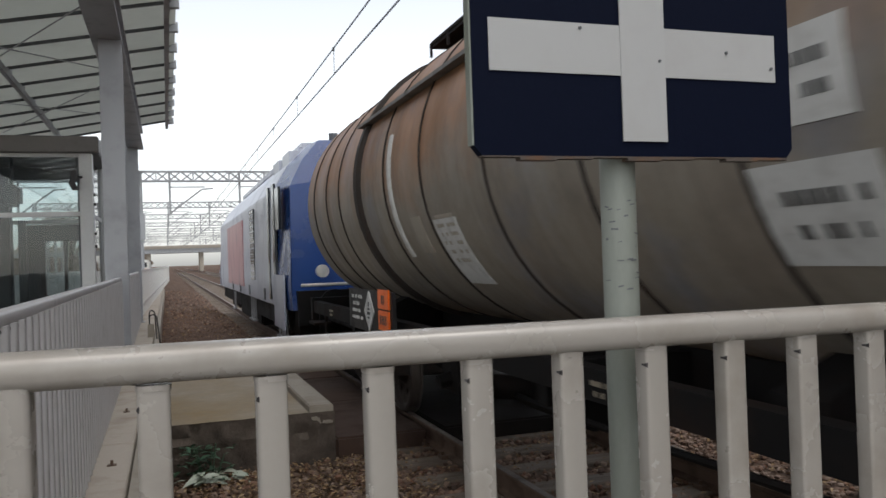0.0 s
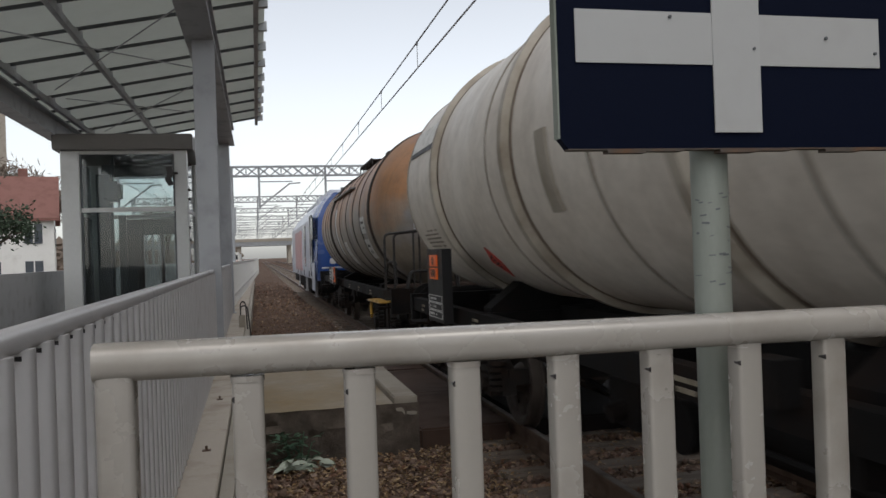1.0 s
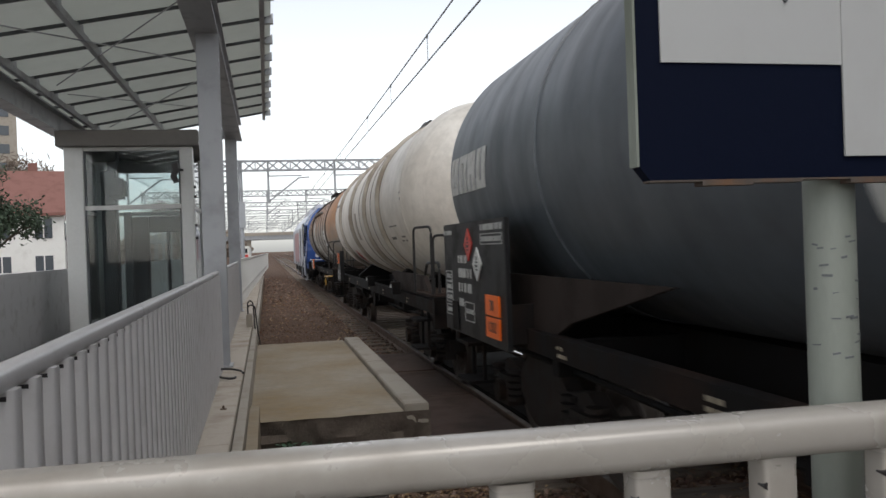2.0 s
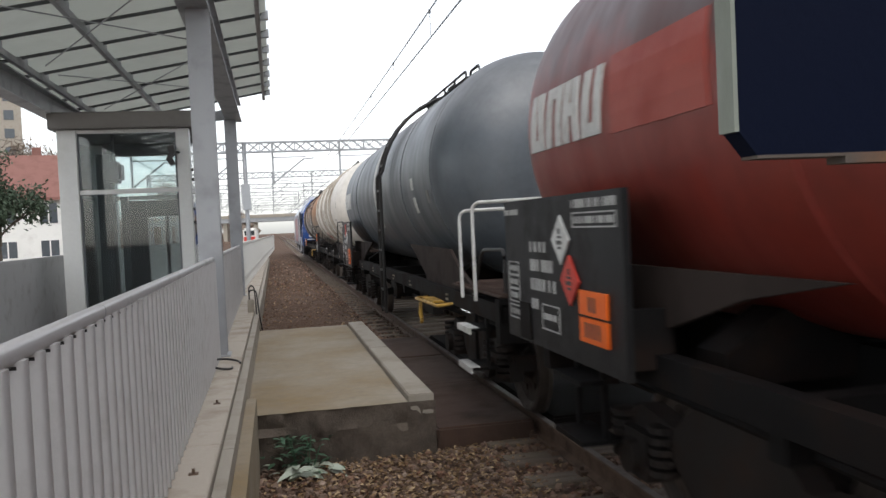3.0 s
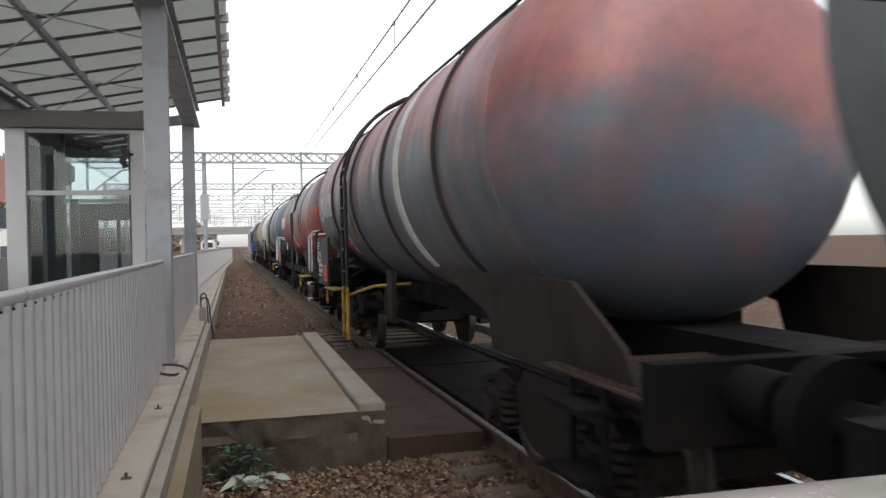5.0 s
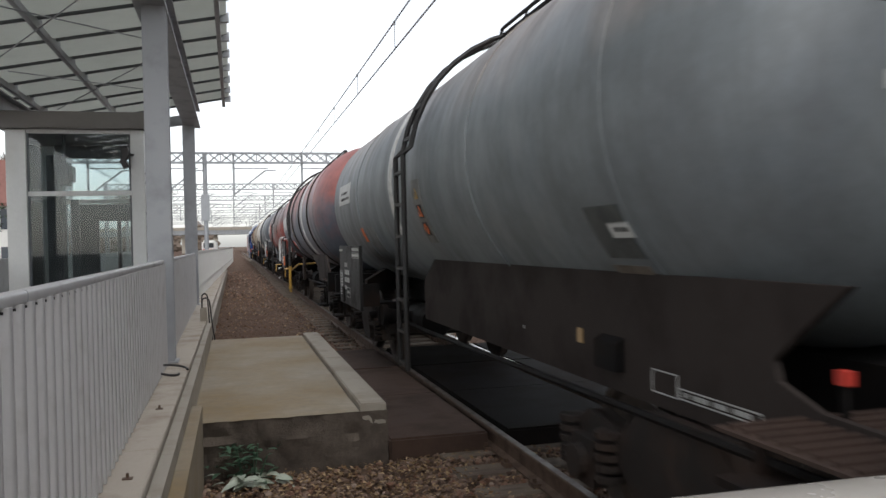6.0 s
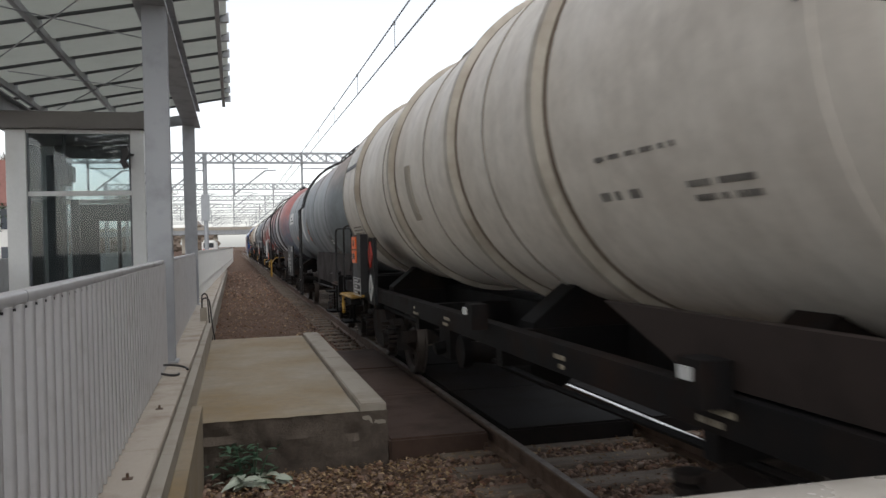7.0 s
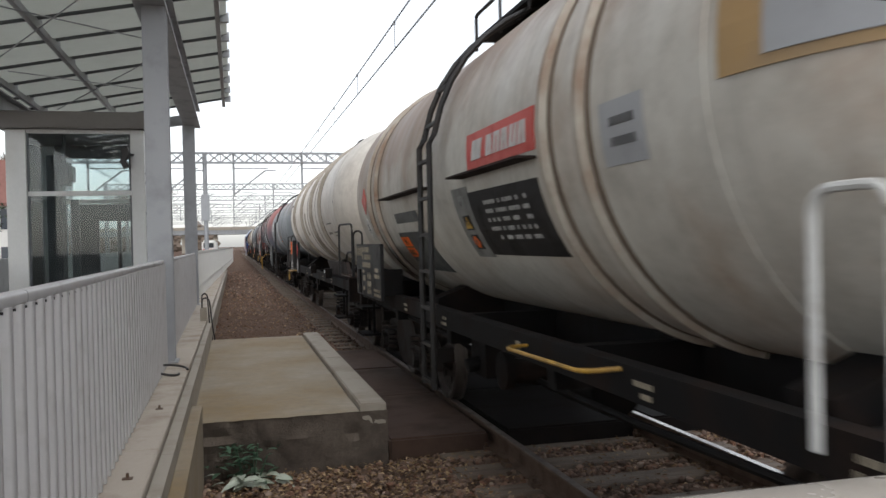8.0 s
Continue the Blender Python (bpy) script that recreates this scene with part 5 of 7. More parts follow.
def ladder(w, y, r, zc, mat, low_mat=None, z_low=0.5, width=0.36, over=True):
    """Side ladder that follows the tank over the top."""
    x = -1.45
    for sgn in (-1, 1):
        yy = y + sgn * width / 2
        pts = [(x, yy, z_low), (x, yy, zc + 0.15)]
        if over:
            for k in range(1, 9):
                a = math.pi / 2 - k * math.pi / 2 / 8 * 0.86
                rr = r + 0.1
                pts.append((-rr * math.sin(a), yy, zc + rr * math.cos(a)))
        bm = B()
        tube(bm, pts, 0.026, 8)
        part("ladder_rail", bm, mat, w, smooth=True)
        if low_mat:
            bm = B()
            tube(bm, [(x, yy, z_low - 0.005), (x, yy, z_low + 0.75)], 0.029, 8)
            part("ladder_foot", bm, low_mat, w, "yellow ladder foot", smooth=True)
    z = z_low + 0.05
    while z < zc + 0.2:
        bm = B()
        box(bm, x - 0.02, x + 0.02, y - width / 2, y + width / 2, z - 0.014, z + 0.014)
        part("rung", bm, mat, w)
        z += 0.31
    if over:
        for k in range(1, 6):
            a = math.pi / 2 - k * 0.24
            rr = r + 0.1
            bm = B()
            beam(bm, (-rr * math.sin(a), y - width / 2, zc + rr * math.cos(a)), (-rr * math.sin(a), y + width / 2, zc + rr * math.cos(a)), 0.03, 0.03)
            part("rung", bm, mat, w)


def hoop(w, y0, y1, z0, z1, mat, x=-1.42, r=0.016, back=0.0):
    bm = B()
    tube(bm, arc_path([(x, y0, z0), (x, y0, z1), (x + back, y1, z1), (x + back, y1, z0)], 0.09, 5), r, 8)
    part("grab_rail", bm, mat, w, smooth=True)


def text_bars(bm, x, y0, y1, z0, z1, rows, rng, fill=0.75):
    """Rows of short bars in place of lettering too small to read."""
    h = (z1 - z0) / rows
    for j in range(rows):
        z = z0 + h * (j + 0.5)
        tall = min(0.5 * h, rng.choice((0.032, 0.042, 0.06))) * 0.5
        y = y1 - rng.uniform(0, 0.08)
        stop = y1 - (y1 - y0) * rng.uniform(0.45, 1.0)
        while y > stop + 0.03:
            e = y - rng.uniform(0.016, 0.034)
            if rng.random() < fill + 0.15:
                box(bm, x - 0.003, x + 0.002, e, y, z - tall, z + tall)
            y = e - rng.choice((0.009, 0.009, 0.009, 0.012, 0.045))


# rows (u0, u1, v0, v1) and boxes on a data board, from its forward upper corner
BOARD_ROWS = ((0.28, 0.42, 0.29, 0.36), (0.28, 0.5, 0.41, 0.49), (0.28, 0.52, 0.54, 0.62), (0.28, 0.35, 0.68, 0.75), (0.67, 0.96, 0.035, 0.085), (0.69, 0.95, 0.135, 0.175), (0.05, 0.13, 0.47, 0.51), (0.05, 0.13, 0.57, 0.61), (0.05, 0.13, 0.67, 0.71), (0.05, 0.13, 0.79, 0.83), (0.0, 0.16, 0.06, 0.1), (0.4, 0.51, 0.76, 0.8))
BOARD_BOXES = ((0.67, 0.97, 0.11, 0.2), (0.03, 0.15, 0.44, 0.54), (0.03, 0.15, 0.54, 0.64), (0.03, 0.15, 0.64, 0.74), (0.03, 0.15, 0.76, 0.86), (0.38, 0.54, 0.7, 0.87))
OLD_ROWS = ((0.04, 0.24, 0.08, 0.13), (0.04, 0.24, 0.17, 0.21), (0.28, 0.33, 0.06, 0.16), (0.38, 0.55, 0.06, 0.16), (0.28, 0.31, 0.2, 0.3), (0.37, 0.61, 0.2, 0.3), (0.28, 0.6, 0.35, 0.45), (0.28, 0.35, 0.5, 0.56), (0.31, 0.38, 0.63, 0.7), (0.3, 0.38, 0.82, 0.9), (0.5, 0.6, 0.57, 0.64), (0.5, 0.6, 0.72, 0.79), (0.5, 0.6, 0.86, 0.92), (0.79, 0.91, 0.44, 0.51), (0.77, 0.94, 0.55, 0.62), (0.06, 0.12, 0.82, 0.88), (0.75, 0.95, 0.82, 0.87), (0.75, 0.98, 0.9, 0.95))
OLD_BOXES = ((0.02, 0.26, 0.05, 0.15), (0.02, 0.26, 0.15, 0.23), (0.29, 0.4, 0.61, 0.72), (0.48, 0.62, 0.54, 0.66), (0.48, 0.62, 0.7, 0.81), (0.48, 0.62, 0.83, 0.94), (0.04, 0.14, 0.79, 0.91))

BOXED_ROWS = ((0.01, 0.26, 0.1, 0.13), (0.01, 0.2, 0.165, 0.195), (0.01, 0.16, 0.225, 0.25), (0.05, 0.14, 0.32, 0.39), (0.03, 0.13, 0.45, 0.5), (0.19, 0.33, 0.33, 0.41), (0.14, 0.36, 0.47, 0.54), (0.14, 0.5, 0.56, 0.64), (0.14, 0.5, 0.67, 0.76), (0.14, 0.42, 0.79, 0.84))
BOXED_BOXES = ((0.03, 0.155, 0.29, 0.42), (0.02, 0.135, 0.43, 0.53), (0.17, 0.35, 0.29, 0.45))
LAYOUT = {"lettering": (BOARD_ROWS, BOARD_BOXES, 0.16, 0.27, 0.72), "ochreletter": (OLD_ROWS, OLD_BOXES, 0.11, 0.21, 0.5), "mark": (BOXED_ROWS, BOXED_BOXES, 0.02, 0.12, 0.6)}


def board_lettering(bm, x, y0, y1, z0, z1, rows, boxes, rng):
    """Plain bars for each character, in the rows and boxes of a board."""
    W, H = y1 - y0, z1 - z0
    for u0, u1, v0, v1 in rows:
        y, stop = y1 - W * u0, y1 - W * u1
        tall = H * (v1 - v0)
        while y > stop:
            e = y - tall * rng.choice((0.18, 0.38, 0.42, 0.46))
            box(bm, x - 0.003, x + 0.002, e, y, z1 - H * v1, z1 - H * v0)
            y = e - tall * rng.choice((0.26, 0.26, 0.3, 0.34, 0.8))
    for u0, u1, v0, v1 in boxes:
        text_frame(bm, x, y1 - W * u1, y1 - W * u0, z1 - H * v1, z1 - H * v0)


def text_frame(bm, x, y0, y1, z0, z1, t=0.008):
    """A thin stencilled rectangle round a group of characters."""
    for a, b, c, d in ((y0, y1, z0, z0 + t), (y0, y1, z1 - t, z1), (y0, y0 + t, z0, z1), (y1 - t, y1, z0, z1)):
        box(bm, x - 0.003, x + 0.002, a, b, c, d)


def diamond(w, y, z, half, mat, x=None, r=None, zc=None, sym=True):
    bm = B()

    def px(zz):
        return x if x is not None else -math.sqrt((r + 0.012) ** 2 - (zz - zc) ** 2)
    c = [(y, z - half), (y - half, z), (y, z + half), (y + half, z)]
    f = [bm.verts.new((px(b), a, b)) for a, b in c]
    g = [bm.verts.new((px(b) + 0.012, a, b)) for a, b in c]
    bm.faces.new(f)
    bm.faces.new(g[::-1])
    for i in range(4):
        bm.faces.new((f[i], g[i], g[(i + 1) % 4], f[(i + 1) % 4]))
    d = part("hazard_diamond", bm, M[mat], w, ("red" if mat == "red" else "white") + " hazard diamond")
    if sym:
        bm = B()
        for a, b, ww, hh in ((0, 0.35, 0.1, 0.12), (-0.02, 0.12, 0.22, 0.05), (0.04, -0.1, 0.28, 0.08), (0, -0.32, 0.18, 0.05)):
            zz = z + b * half
            box(bm, px(zz) - 0.004, px(zz) + 0.004, y + (a - ww) * half, y + (a + ww) * half, zz - hh * half, zz + hh * half)
        part("symbol", bm, M["darkmark"], d)


def plate_text(w, text, y, z, size, x):
    cu = bpy.data.curves.new("plate_number", "FONT")
    cu.body, cu.size, cu.align_x, cu.align_y, cu.extrude = text, size, "CENTER", "CENTER", 0.001
    ob = new("plate_number", cu)
    me = bpy.data.meshes.new_from_object(ob)
    bpy.data.objects.remove(ob)
    me.materials.clear()
    me.materials.append(M["darkmark"])
    o = new("plate_number", me)
    o.parent = w
    o.matrix_local = Matrix(((0, 0, -1, x), (-1, 0, 0, y), (0, 1, 0, z), (0, 0, 0, 1)))


def orange_plate(w, y0, y1, z0, z1, x, upper="", lower=""):
    bm = B()
    zm = (z0 + z1) / 2
    box(bm, x - 0.012, x + 0.006, y0, y1, z0, zm - 0.008)
    box(bm, x - 0.012, x + 0.006, y0, y1, zm + 0.008, z1)
    p = part("hazard_plate", bm, M["orange"], w, "orange hazard plate")
    if upper:
        plate_text(p, upper, (y0 + y1) / 2, (zm + z1) / 2, (z1 - z0) * 0.36, x - 0.0145)
        plate_text(p, lower, (y0 + y1) / 2, (z0 + zm) / 2, (z1 - z0) * 0.36, x - 0.0145)
    else:
        bm = B()
        for zz, n in (((zm + z1) / 2, 2), ((z0 + zm) / 2, 4)):
            for k in range(n):
                yy = (y0 + y1) / 2 + (k - (n - 1) / 2) * 0.058
                box(bm, x - 0.016, x - 0.011, yy - 0.013, yy + 0.013, zz - 0.04, zz + 0.04)
        tagged(part("plate_number", bm, M["darkmark"], p), kind="stuff")


def tank_wagon(label, s_front, s_rear, cyl, r, zc, paint, ring_mat, rings, thin, bands, seed, thin_mat=None, sill=True, skirt=False, cradles=(), saddle_mat="frame", walkway=None, board=None, tail=(0.5, 0.5), skirt_x=-1.24, skirt_mat="plate", letter="lettering"):
    """One tank wagon; positions along the train in metres, the near side is -x."""
    o = s_front
    w = thing("tank_wagon", label, "tank wagon", pose(TRACK, s_front, 0), "tank wagons of the train")
    ROLLING.append((w, s_front))
    rng = random.Random(seed)
    c0, c1 = cyl[0] - o, cyl[1] - o
    prof = dish(c0, r, tail[0], 1)[::-1] + [(c0, r)]
    n = max(2, int((c0 - c1) / 0.8))
    prof += [(c0 + (c1 - c0) * k / n, r) for k in range(1, n + 1)]
    prof += dish(c1, r, tail[1], -1)
    bm = B()
    revolve(bm, prof, zc)
    tank = part("tank", bm, paint, w, smooth=True)
    for s, wd, pr in rings:
        bm = B()
        hoop_ring(bm, r, zc, s - o, wd, pr)
        part("stiffening_ring", bm, ring_mat, tank, smooth=True)
        if ring_mat in (M["creamring"], M["rustring"]):
            # line on the ring's rear side: grime, and the ring's shadow as colour
            bm = B()
            hoop_ring(bm, r, zc, s - o - wd / 2 - 0.035, 0.075, 0.006)
            part("grime_line", bm, M["grimeshade"], tank)
    for s in thin:
        bm = B()
        hoop_ring(bm, r, zc, s - o, 0.035, 0.012)
        part("weld_seam", bm, thin_mat or ring_mat, tank)
    # faint weld where the domed end begins
    bm = B()
    hoop_ring(bm, r, zc, c1, 0.03, 0.007)
    part("end_weld", bm, paint, tank, smooth=True)
    for s, wd, mat, a0, a1 in bands:
        bm = B()
        hoop_ring(bm, r, zc, s - o, wd, 0.014, a0, a1)
        part("painted_band", bm, M[mat], tank, "pale band round the tank")
    L = o - s_rear
    y0, y1 = -0.55, -(L - 0.55)
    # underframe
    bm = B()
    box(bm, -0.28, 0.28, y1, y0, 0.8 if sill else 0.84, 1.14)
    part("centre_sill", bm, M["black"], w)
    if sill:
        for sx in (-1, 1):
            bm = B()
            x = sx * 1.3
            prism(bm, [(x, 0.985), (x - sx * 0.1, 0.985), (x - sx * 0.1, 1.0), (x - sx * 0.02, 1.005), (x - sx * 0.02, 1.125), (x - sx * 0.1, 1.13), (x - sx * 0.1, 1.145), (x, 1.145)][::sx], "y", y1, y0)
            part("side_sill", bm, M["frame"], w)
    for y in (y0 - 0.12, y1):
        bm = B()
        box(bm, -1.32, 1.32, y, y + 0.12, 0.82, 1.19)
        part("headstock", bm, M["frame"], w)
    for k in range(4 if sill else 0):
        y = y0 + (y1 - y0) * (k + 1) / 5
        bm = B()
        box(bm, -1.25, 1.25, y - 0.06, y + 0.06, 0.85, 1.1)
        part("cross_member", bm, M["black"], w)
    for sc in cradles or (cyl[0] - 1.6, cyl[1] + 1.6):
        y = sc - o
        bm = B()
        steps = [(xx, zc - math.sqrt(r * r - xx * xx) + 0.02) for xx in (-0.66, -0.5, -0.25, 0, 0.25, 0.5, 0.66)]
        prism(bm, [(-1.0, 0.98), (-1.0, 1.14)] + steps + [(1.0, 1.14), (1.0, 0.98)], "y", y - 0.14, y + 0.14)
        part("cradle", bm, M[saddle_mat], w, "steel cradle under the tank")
    if skirt:
        for poly in skirt:
            for xs in (skirt_x, -skirt_x - 0.035):
                bm = B()
                prism(bm, [(a - o, b) for a, b in poly], "x", xs, xs + 0.035)
                part("side_skirt", bm, M[skirt_mat], w, "grimy brown side plate")
    add_buffers(w, y0, 1)
    add_buffers(w, y1, -1)
    for y in (-2.45, -(L - 2.45)):
        add_bogie(w, y)
    # brake gear and pipes below the middle
    ym = -L / 2 + (0 if sill else 2.6)
    bm = B()
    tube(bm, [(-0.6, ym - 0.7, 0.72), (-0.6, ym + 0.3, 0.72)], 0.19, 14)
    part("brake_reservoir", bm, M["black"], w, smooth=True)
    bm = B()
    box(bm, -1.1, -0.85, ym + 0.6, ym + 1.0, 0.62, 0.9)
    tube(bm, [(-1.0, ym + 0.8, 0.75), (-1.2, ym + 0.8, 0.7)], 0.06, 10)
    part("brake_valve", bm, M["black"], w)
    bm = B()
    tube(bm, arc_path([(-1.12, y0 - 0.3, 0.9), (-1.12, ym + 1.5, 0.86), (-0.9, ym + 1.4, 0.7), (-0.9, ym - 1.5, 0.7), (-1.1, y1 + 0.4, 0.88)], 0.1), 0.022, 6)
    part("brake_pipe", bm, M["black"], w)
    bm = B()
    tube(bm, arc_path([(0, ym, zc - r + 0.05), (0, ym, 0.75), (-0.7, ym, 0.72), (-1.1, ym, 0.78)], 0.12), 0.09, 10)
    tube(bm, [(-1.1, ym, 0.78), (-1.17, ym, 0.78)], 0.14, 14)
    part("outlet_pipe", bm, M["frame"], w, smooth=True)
    # steps at the corners
    for y in (y0 - 0.75, y1 + 0.75):
        bm = B()
        box(bm, -1.44, -1.2, y - 0.23, y + 0.23, 0.52, 0.55)
        box(bm, -1.44, -1.2, y - 0.23, y + 0.23, 0.87, 0.9)
        for d in (-0.2, 0.2):
            box(bm, -1.3, -1.27, y + d - 0.02, y + d + 0.02, 0.52, 1.0)
        st = part("footstep", bm, M["frame"], w)
        for z in (0.51, 0.86) if skirt and sill and y < -L / 2 else ():
            bm = B()
            box(bm, -1.46, -1.441, y - 0.24, y + 0.24, z - 0.01, z + 0.045)
            box(bm, -1.44, -1.37, y - 0.24, y + 0.24, z + 0.0405, z + 0.046)
            part("step_edge", bm, M["hoopwhite"], st, "worn white step edge")
    # deck and dark posts at the rear end
    bm = B()
    deck = max(y1 + 0.75, c1 - tail[1] * 0.9)
    box(bm, -1.3, 1.3, y1 + 0.02, deck, 1.2 if sill else 1.0, 1.215 if sill else 1.015)
    dk = part("end_deck", bm, M["deckrust"], w, "rusty brown grated end platform")
    bm = B()
    for k in range(int((deck - y1) / 0.09)):
        box(bm, -1.28, 1.28, y1 + 0.04 + k * 0.09, y1 + 0.065 + k * 0.09, 1.215 if sill else 1.015, 1.235 if sill else 1.035)
    part("grating", bm, M["deckrust"], dk)
    for sx in (-1, 1) if sill else ():
        bm = B()
        tube(bm, arc_path([(sx * 1.22, y1 + 1.2, 1.2), (sx * 1.22, y1 + 0.85, 1.58), (sx * 1.22, y1 + 0.12, 1.6), (sx * 1.22, y1 + 0.12, 1.2)], 0.1), 0.018, 8)
        part("brace_rail", bm, M["ironrail"], w, smooth=True)
    # small marks on the sill
    bm = B()
    for k in range(6):
        yy = y0 - 1.0 - k * (L - 2.5) / 6 + rng.uniform(-0.4, 0.4)
        if sill:
            text_bars(bm, -1.302, yy - 0.3, yy, 1.0, 1.1, 2, rng, 0.8)
    if sill:
        tagged(part("sill_marking", bm, M["ochreletter"], w), kind="stuff")
    else:
        bm.free()
    if walkway:
        ya, yb, wide, high = walkway[0] - o, walkway[1] - o, walkway[2], walkway[3]
        top = zc + r
        bm = B()
        box(bm, -wide, wide, yb, ya, top + 0.03, top + 0.07)
        ww = part("walkway", bm, M["frame"], w, "grated walkway on the tank top")
        bm = B()
        for k in range(5):
            y = yb + (ya - yb) * k / 4
            tube(bm, [(-wide, y, top - 0.06), (-wide, y, top + high)], 0.016, 6)
        tube(bm, arc_path([(-wide, yb, top + 0.05), (-wide, yb, top + high), (-wide, ya, top + high), (-wide, ya, top + 0.05)], 0.05), 0.018, 6)
        part("handrail", bm, M["ironrail"], ww)
        ym_ = (ya + yb) / 2 - 0.6
        bm = B()
        tube(bm, [(0, ym_, top - 0.05), (0, ym_, top + 0.12)], 0.3, 20)
        part("filling_dome", bm, M["frame"], w, smooth=True)
        for d in (-0.9, 0.55):
            bm = B()
            tube(bm, arc_path([(-0.3, ym_ + d - 0.25, top - 0.06), (-0.3, ym_ + d - 0.25, top + 0.16), (-0.3, ym_ + d + 0.25, top + 0.16), (-0.3, ym_ + d + 0.25, top - 0.06)], 0.08), 0.02, 6)
            part("top_hoop", bm, M["ironrail"], ww)
    if board:
        s0, s1, z0, z1, mat = board
        bm = B()
        box(bm, -1.46, -1.42, s1 - o, s0 - o, z0, z1)
        bd = part("data_board", bm, M[mat], w, "dark data board with white bars of lettering")
        bm = B()
        yy0, yy1 = s1 - o, s0 - o
        rows, boxes, ua, ub, va = LAYOUT[letter]
        board_lettering(bm, -1.462, yy0, yy1, z0, z1, rows, boxes, rng)
        tagged(part("lettering", bm, M[letter], bd), kind="stuff")
        bm = B()
        box(bm, -1.475, -1.461, yy1 - (yy1 - yy0) * ub, yy1 - (yy1 - yy0) * ua, z0 + 0.02, z1 - (z1 - z0) * va)
        part("card_pocket", bm, M["frame"], bd, "dark card pocket")
        for yy in (yy0 + 0.05, yy1 - 0.05):
            bm = B()
            box(bm, -1.42, -1.2, yy - 0.03, yy + 0.03, z0 + 0.05, z0 + 0.35)
            part("bracket", bm, M["frame"], bd)
    return w, tank


def patches(tank, o, r, zc, rows):
    for name, s0, s1, z0, z1, mat in rows:
        bm = B()
        shell_patch(bm, r, zc, s1 - o, s0 - o, z0, z1)
        part(name, bm, M[mat], tank)


def letter_blocks(tank, o, r, zc, s0, s1, z0, z1, n, mat, slant=0.0, gap=0.22):
    """A logo as plain pairs of slanted strokes."""
    L = (s0 - s1) / n
    for k in range(n):
        a = s0 - o - L * k
        bm = B()
        sw = L * (1 - gap) * 0.36
        shell_patch(bm, r, zc, a - sw, a, z0, z1, 0.012, slant)
        shell_patch(bm, r, zc, a - L * (1 - gap), a - L * (1 - gap) + sw, z0, z1, 0.012, slant if k % 2 else slant * 0.2)
        zb = z0 + (z1 - z0) * (0.0 if k % 3 == 0 else 0.8 if k % 3 == 1 else 0.42)
        sb = slant * (zb - z0) / (z1 - z0)
        shell_patch(bm, r, zc, a - L * (1 - gap) + sw + sb, a - sw + sb, zb, zb + (z1 - z0) * 0.2, 0.0115)
        part("logo_block", bm, M[mat], tank)


def label_stack(tank, o, r, zc, s0, s1, z0, z1, back, rows=("yellow", "yellow", "orange")):
    """A weathered plate with a column of small warning signs."""
    bm = B()
    shell_patch(bm, r, zc, s1 - o, s0 - o, z0, z1, 0.006)
    lab = part("label_panel", bm, M[back], tank, "weathered panel of warning signs")
    h = (z1 - z0) / (len(rows) + 0.6)
    m = (s0 + s1) / 2 - o
    half = min(0.09, abs(s0 - s1) * 0.32)
    for k, key in enumerate(rows):
        z = z1 - h * (k + 0.8)
        bm = B()
        shell_patch(bm, r, zc, m - half, m + half, z - h * 0.38, z + h * 0.38, 0.009)
        part("sign_backing", bm, M["board" if k else back], lab)
        bm = B()
        n = 5
        for j in range(n):
            wd = half * 0.85 * (1 - j / n) if k < 2 else half * 0.8 * math.sin(math.pi * (j + 0.7) / (n + 0.4))
            zz = z - h * 0.3 + h * 0.6 * j / n
            shell_patch(bm, r, zc, m - wd, m + wd, zz, zz + h * 0.6 / n, 0.0125)
        sg = part("warning_sign", bm, M[key], lab, "small faded warning sign")
        bm = B()
        shell_patch(bm, r, zc, m - 0.012, m + 0.012, z - h * 0.16, z + h * 0.12, 0.0145)
        part("symbol", bm, M["darkmark"], sg)


def small_print(tank, o, r, zc, s0, s1, z0, z1, rows, mat, seed):
    rng = random.Random(seed)
    h = (z1 - z0) / rows
    bm = B()
    for j in range(rows):
        z = z0 + h * (j + 0.5)
        y = s1 - o
        while y < s0 - o - 0.04:
            e = min(y + rng.uniform(0.02, 0.045), s0 - o)
            if rng.random() < 0.85:
                shell_patch(bm, r, zc, y, e, z - h * 0.22, z + h * 0.22, 0.009)
            y = e + rng.choice((0.018, 0.018, 0.02, 0.07))
    tagged(part("lettering", bm, M[mat], tank), kind="stuff")


def dome_patch(name, tank, o, r, zc, edge, depth, s0, s1, z0, z1, mat, proud):
    """A thin plate or painted field on the near flank of a domed rear end."""
    bm = B()
    grid = []
    for i in range(9):
        q = s0 + (s1 - s0) * i / 8
        rr = r * math.cos(math.asin(min(0.98, max(0.0, (edge - q) / depth)))) ** 0.6 + proud
        grid.append([bm.verts.new((-math.sqrt(max(0.01, rr * rr - (z0 + (z1 - z0) * j / 5 - zc) ** 2)), q - o, z0 + (z1 - z0) * j / 5)) for j in range(6)])
    for a, b in zip(grid, grid[1:]):
        for j in range(5):
            bm.faces.new((a[j], a[j + 1], b[j + 1], b[j]))
    ob = part(name, bm, M[mat], tank)
    sol = ob.modifiers.new("thickness", "SOLIDIFY")
    sol.thickness, sol.offset = 0.008, 0.0
    return ob


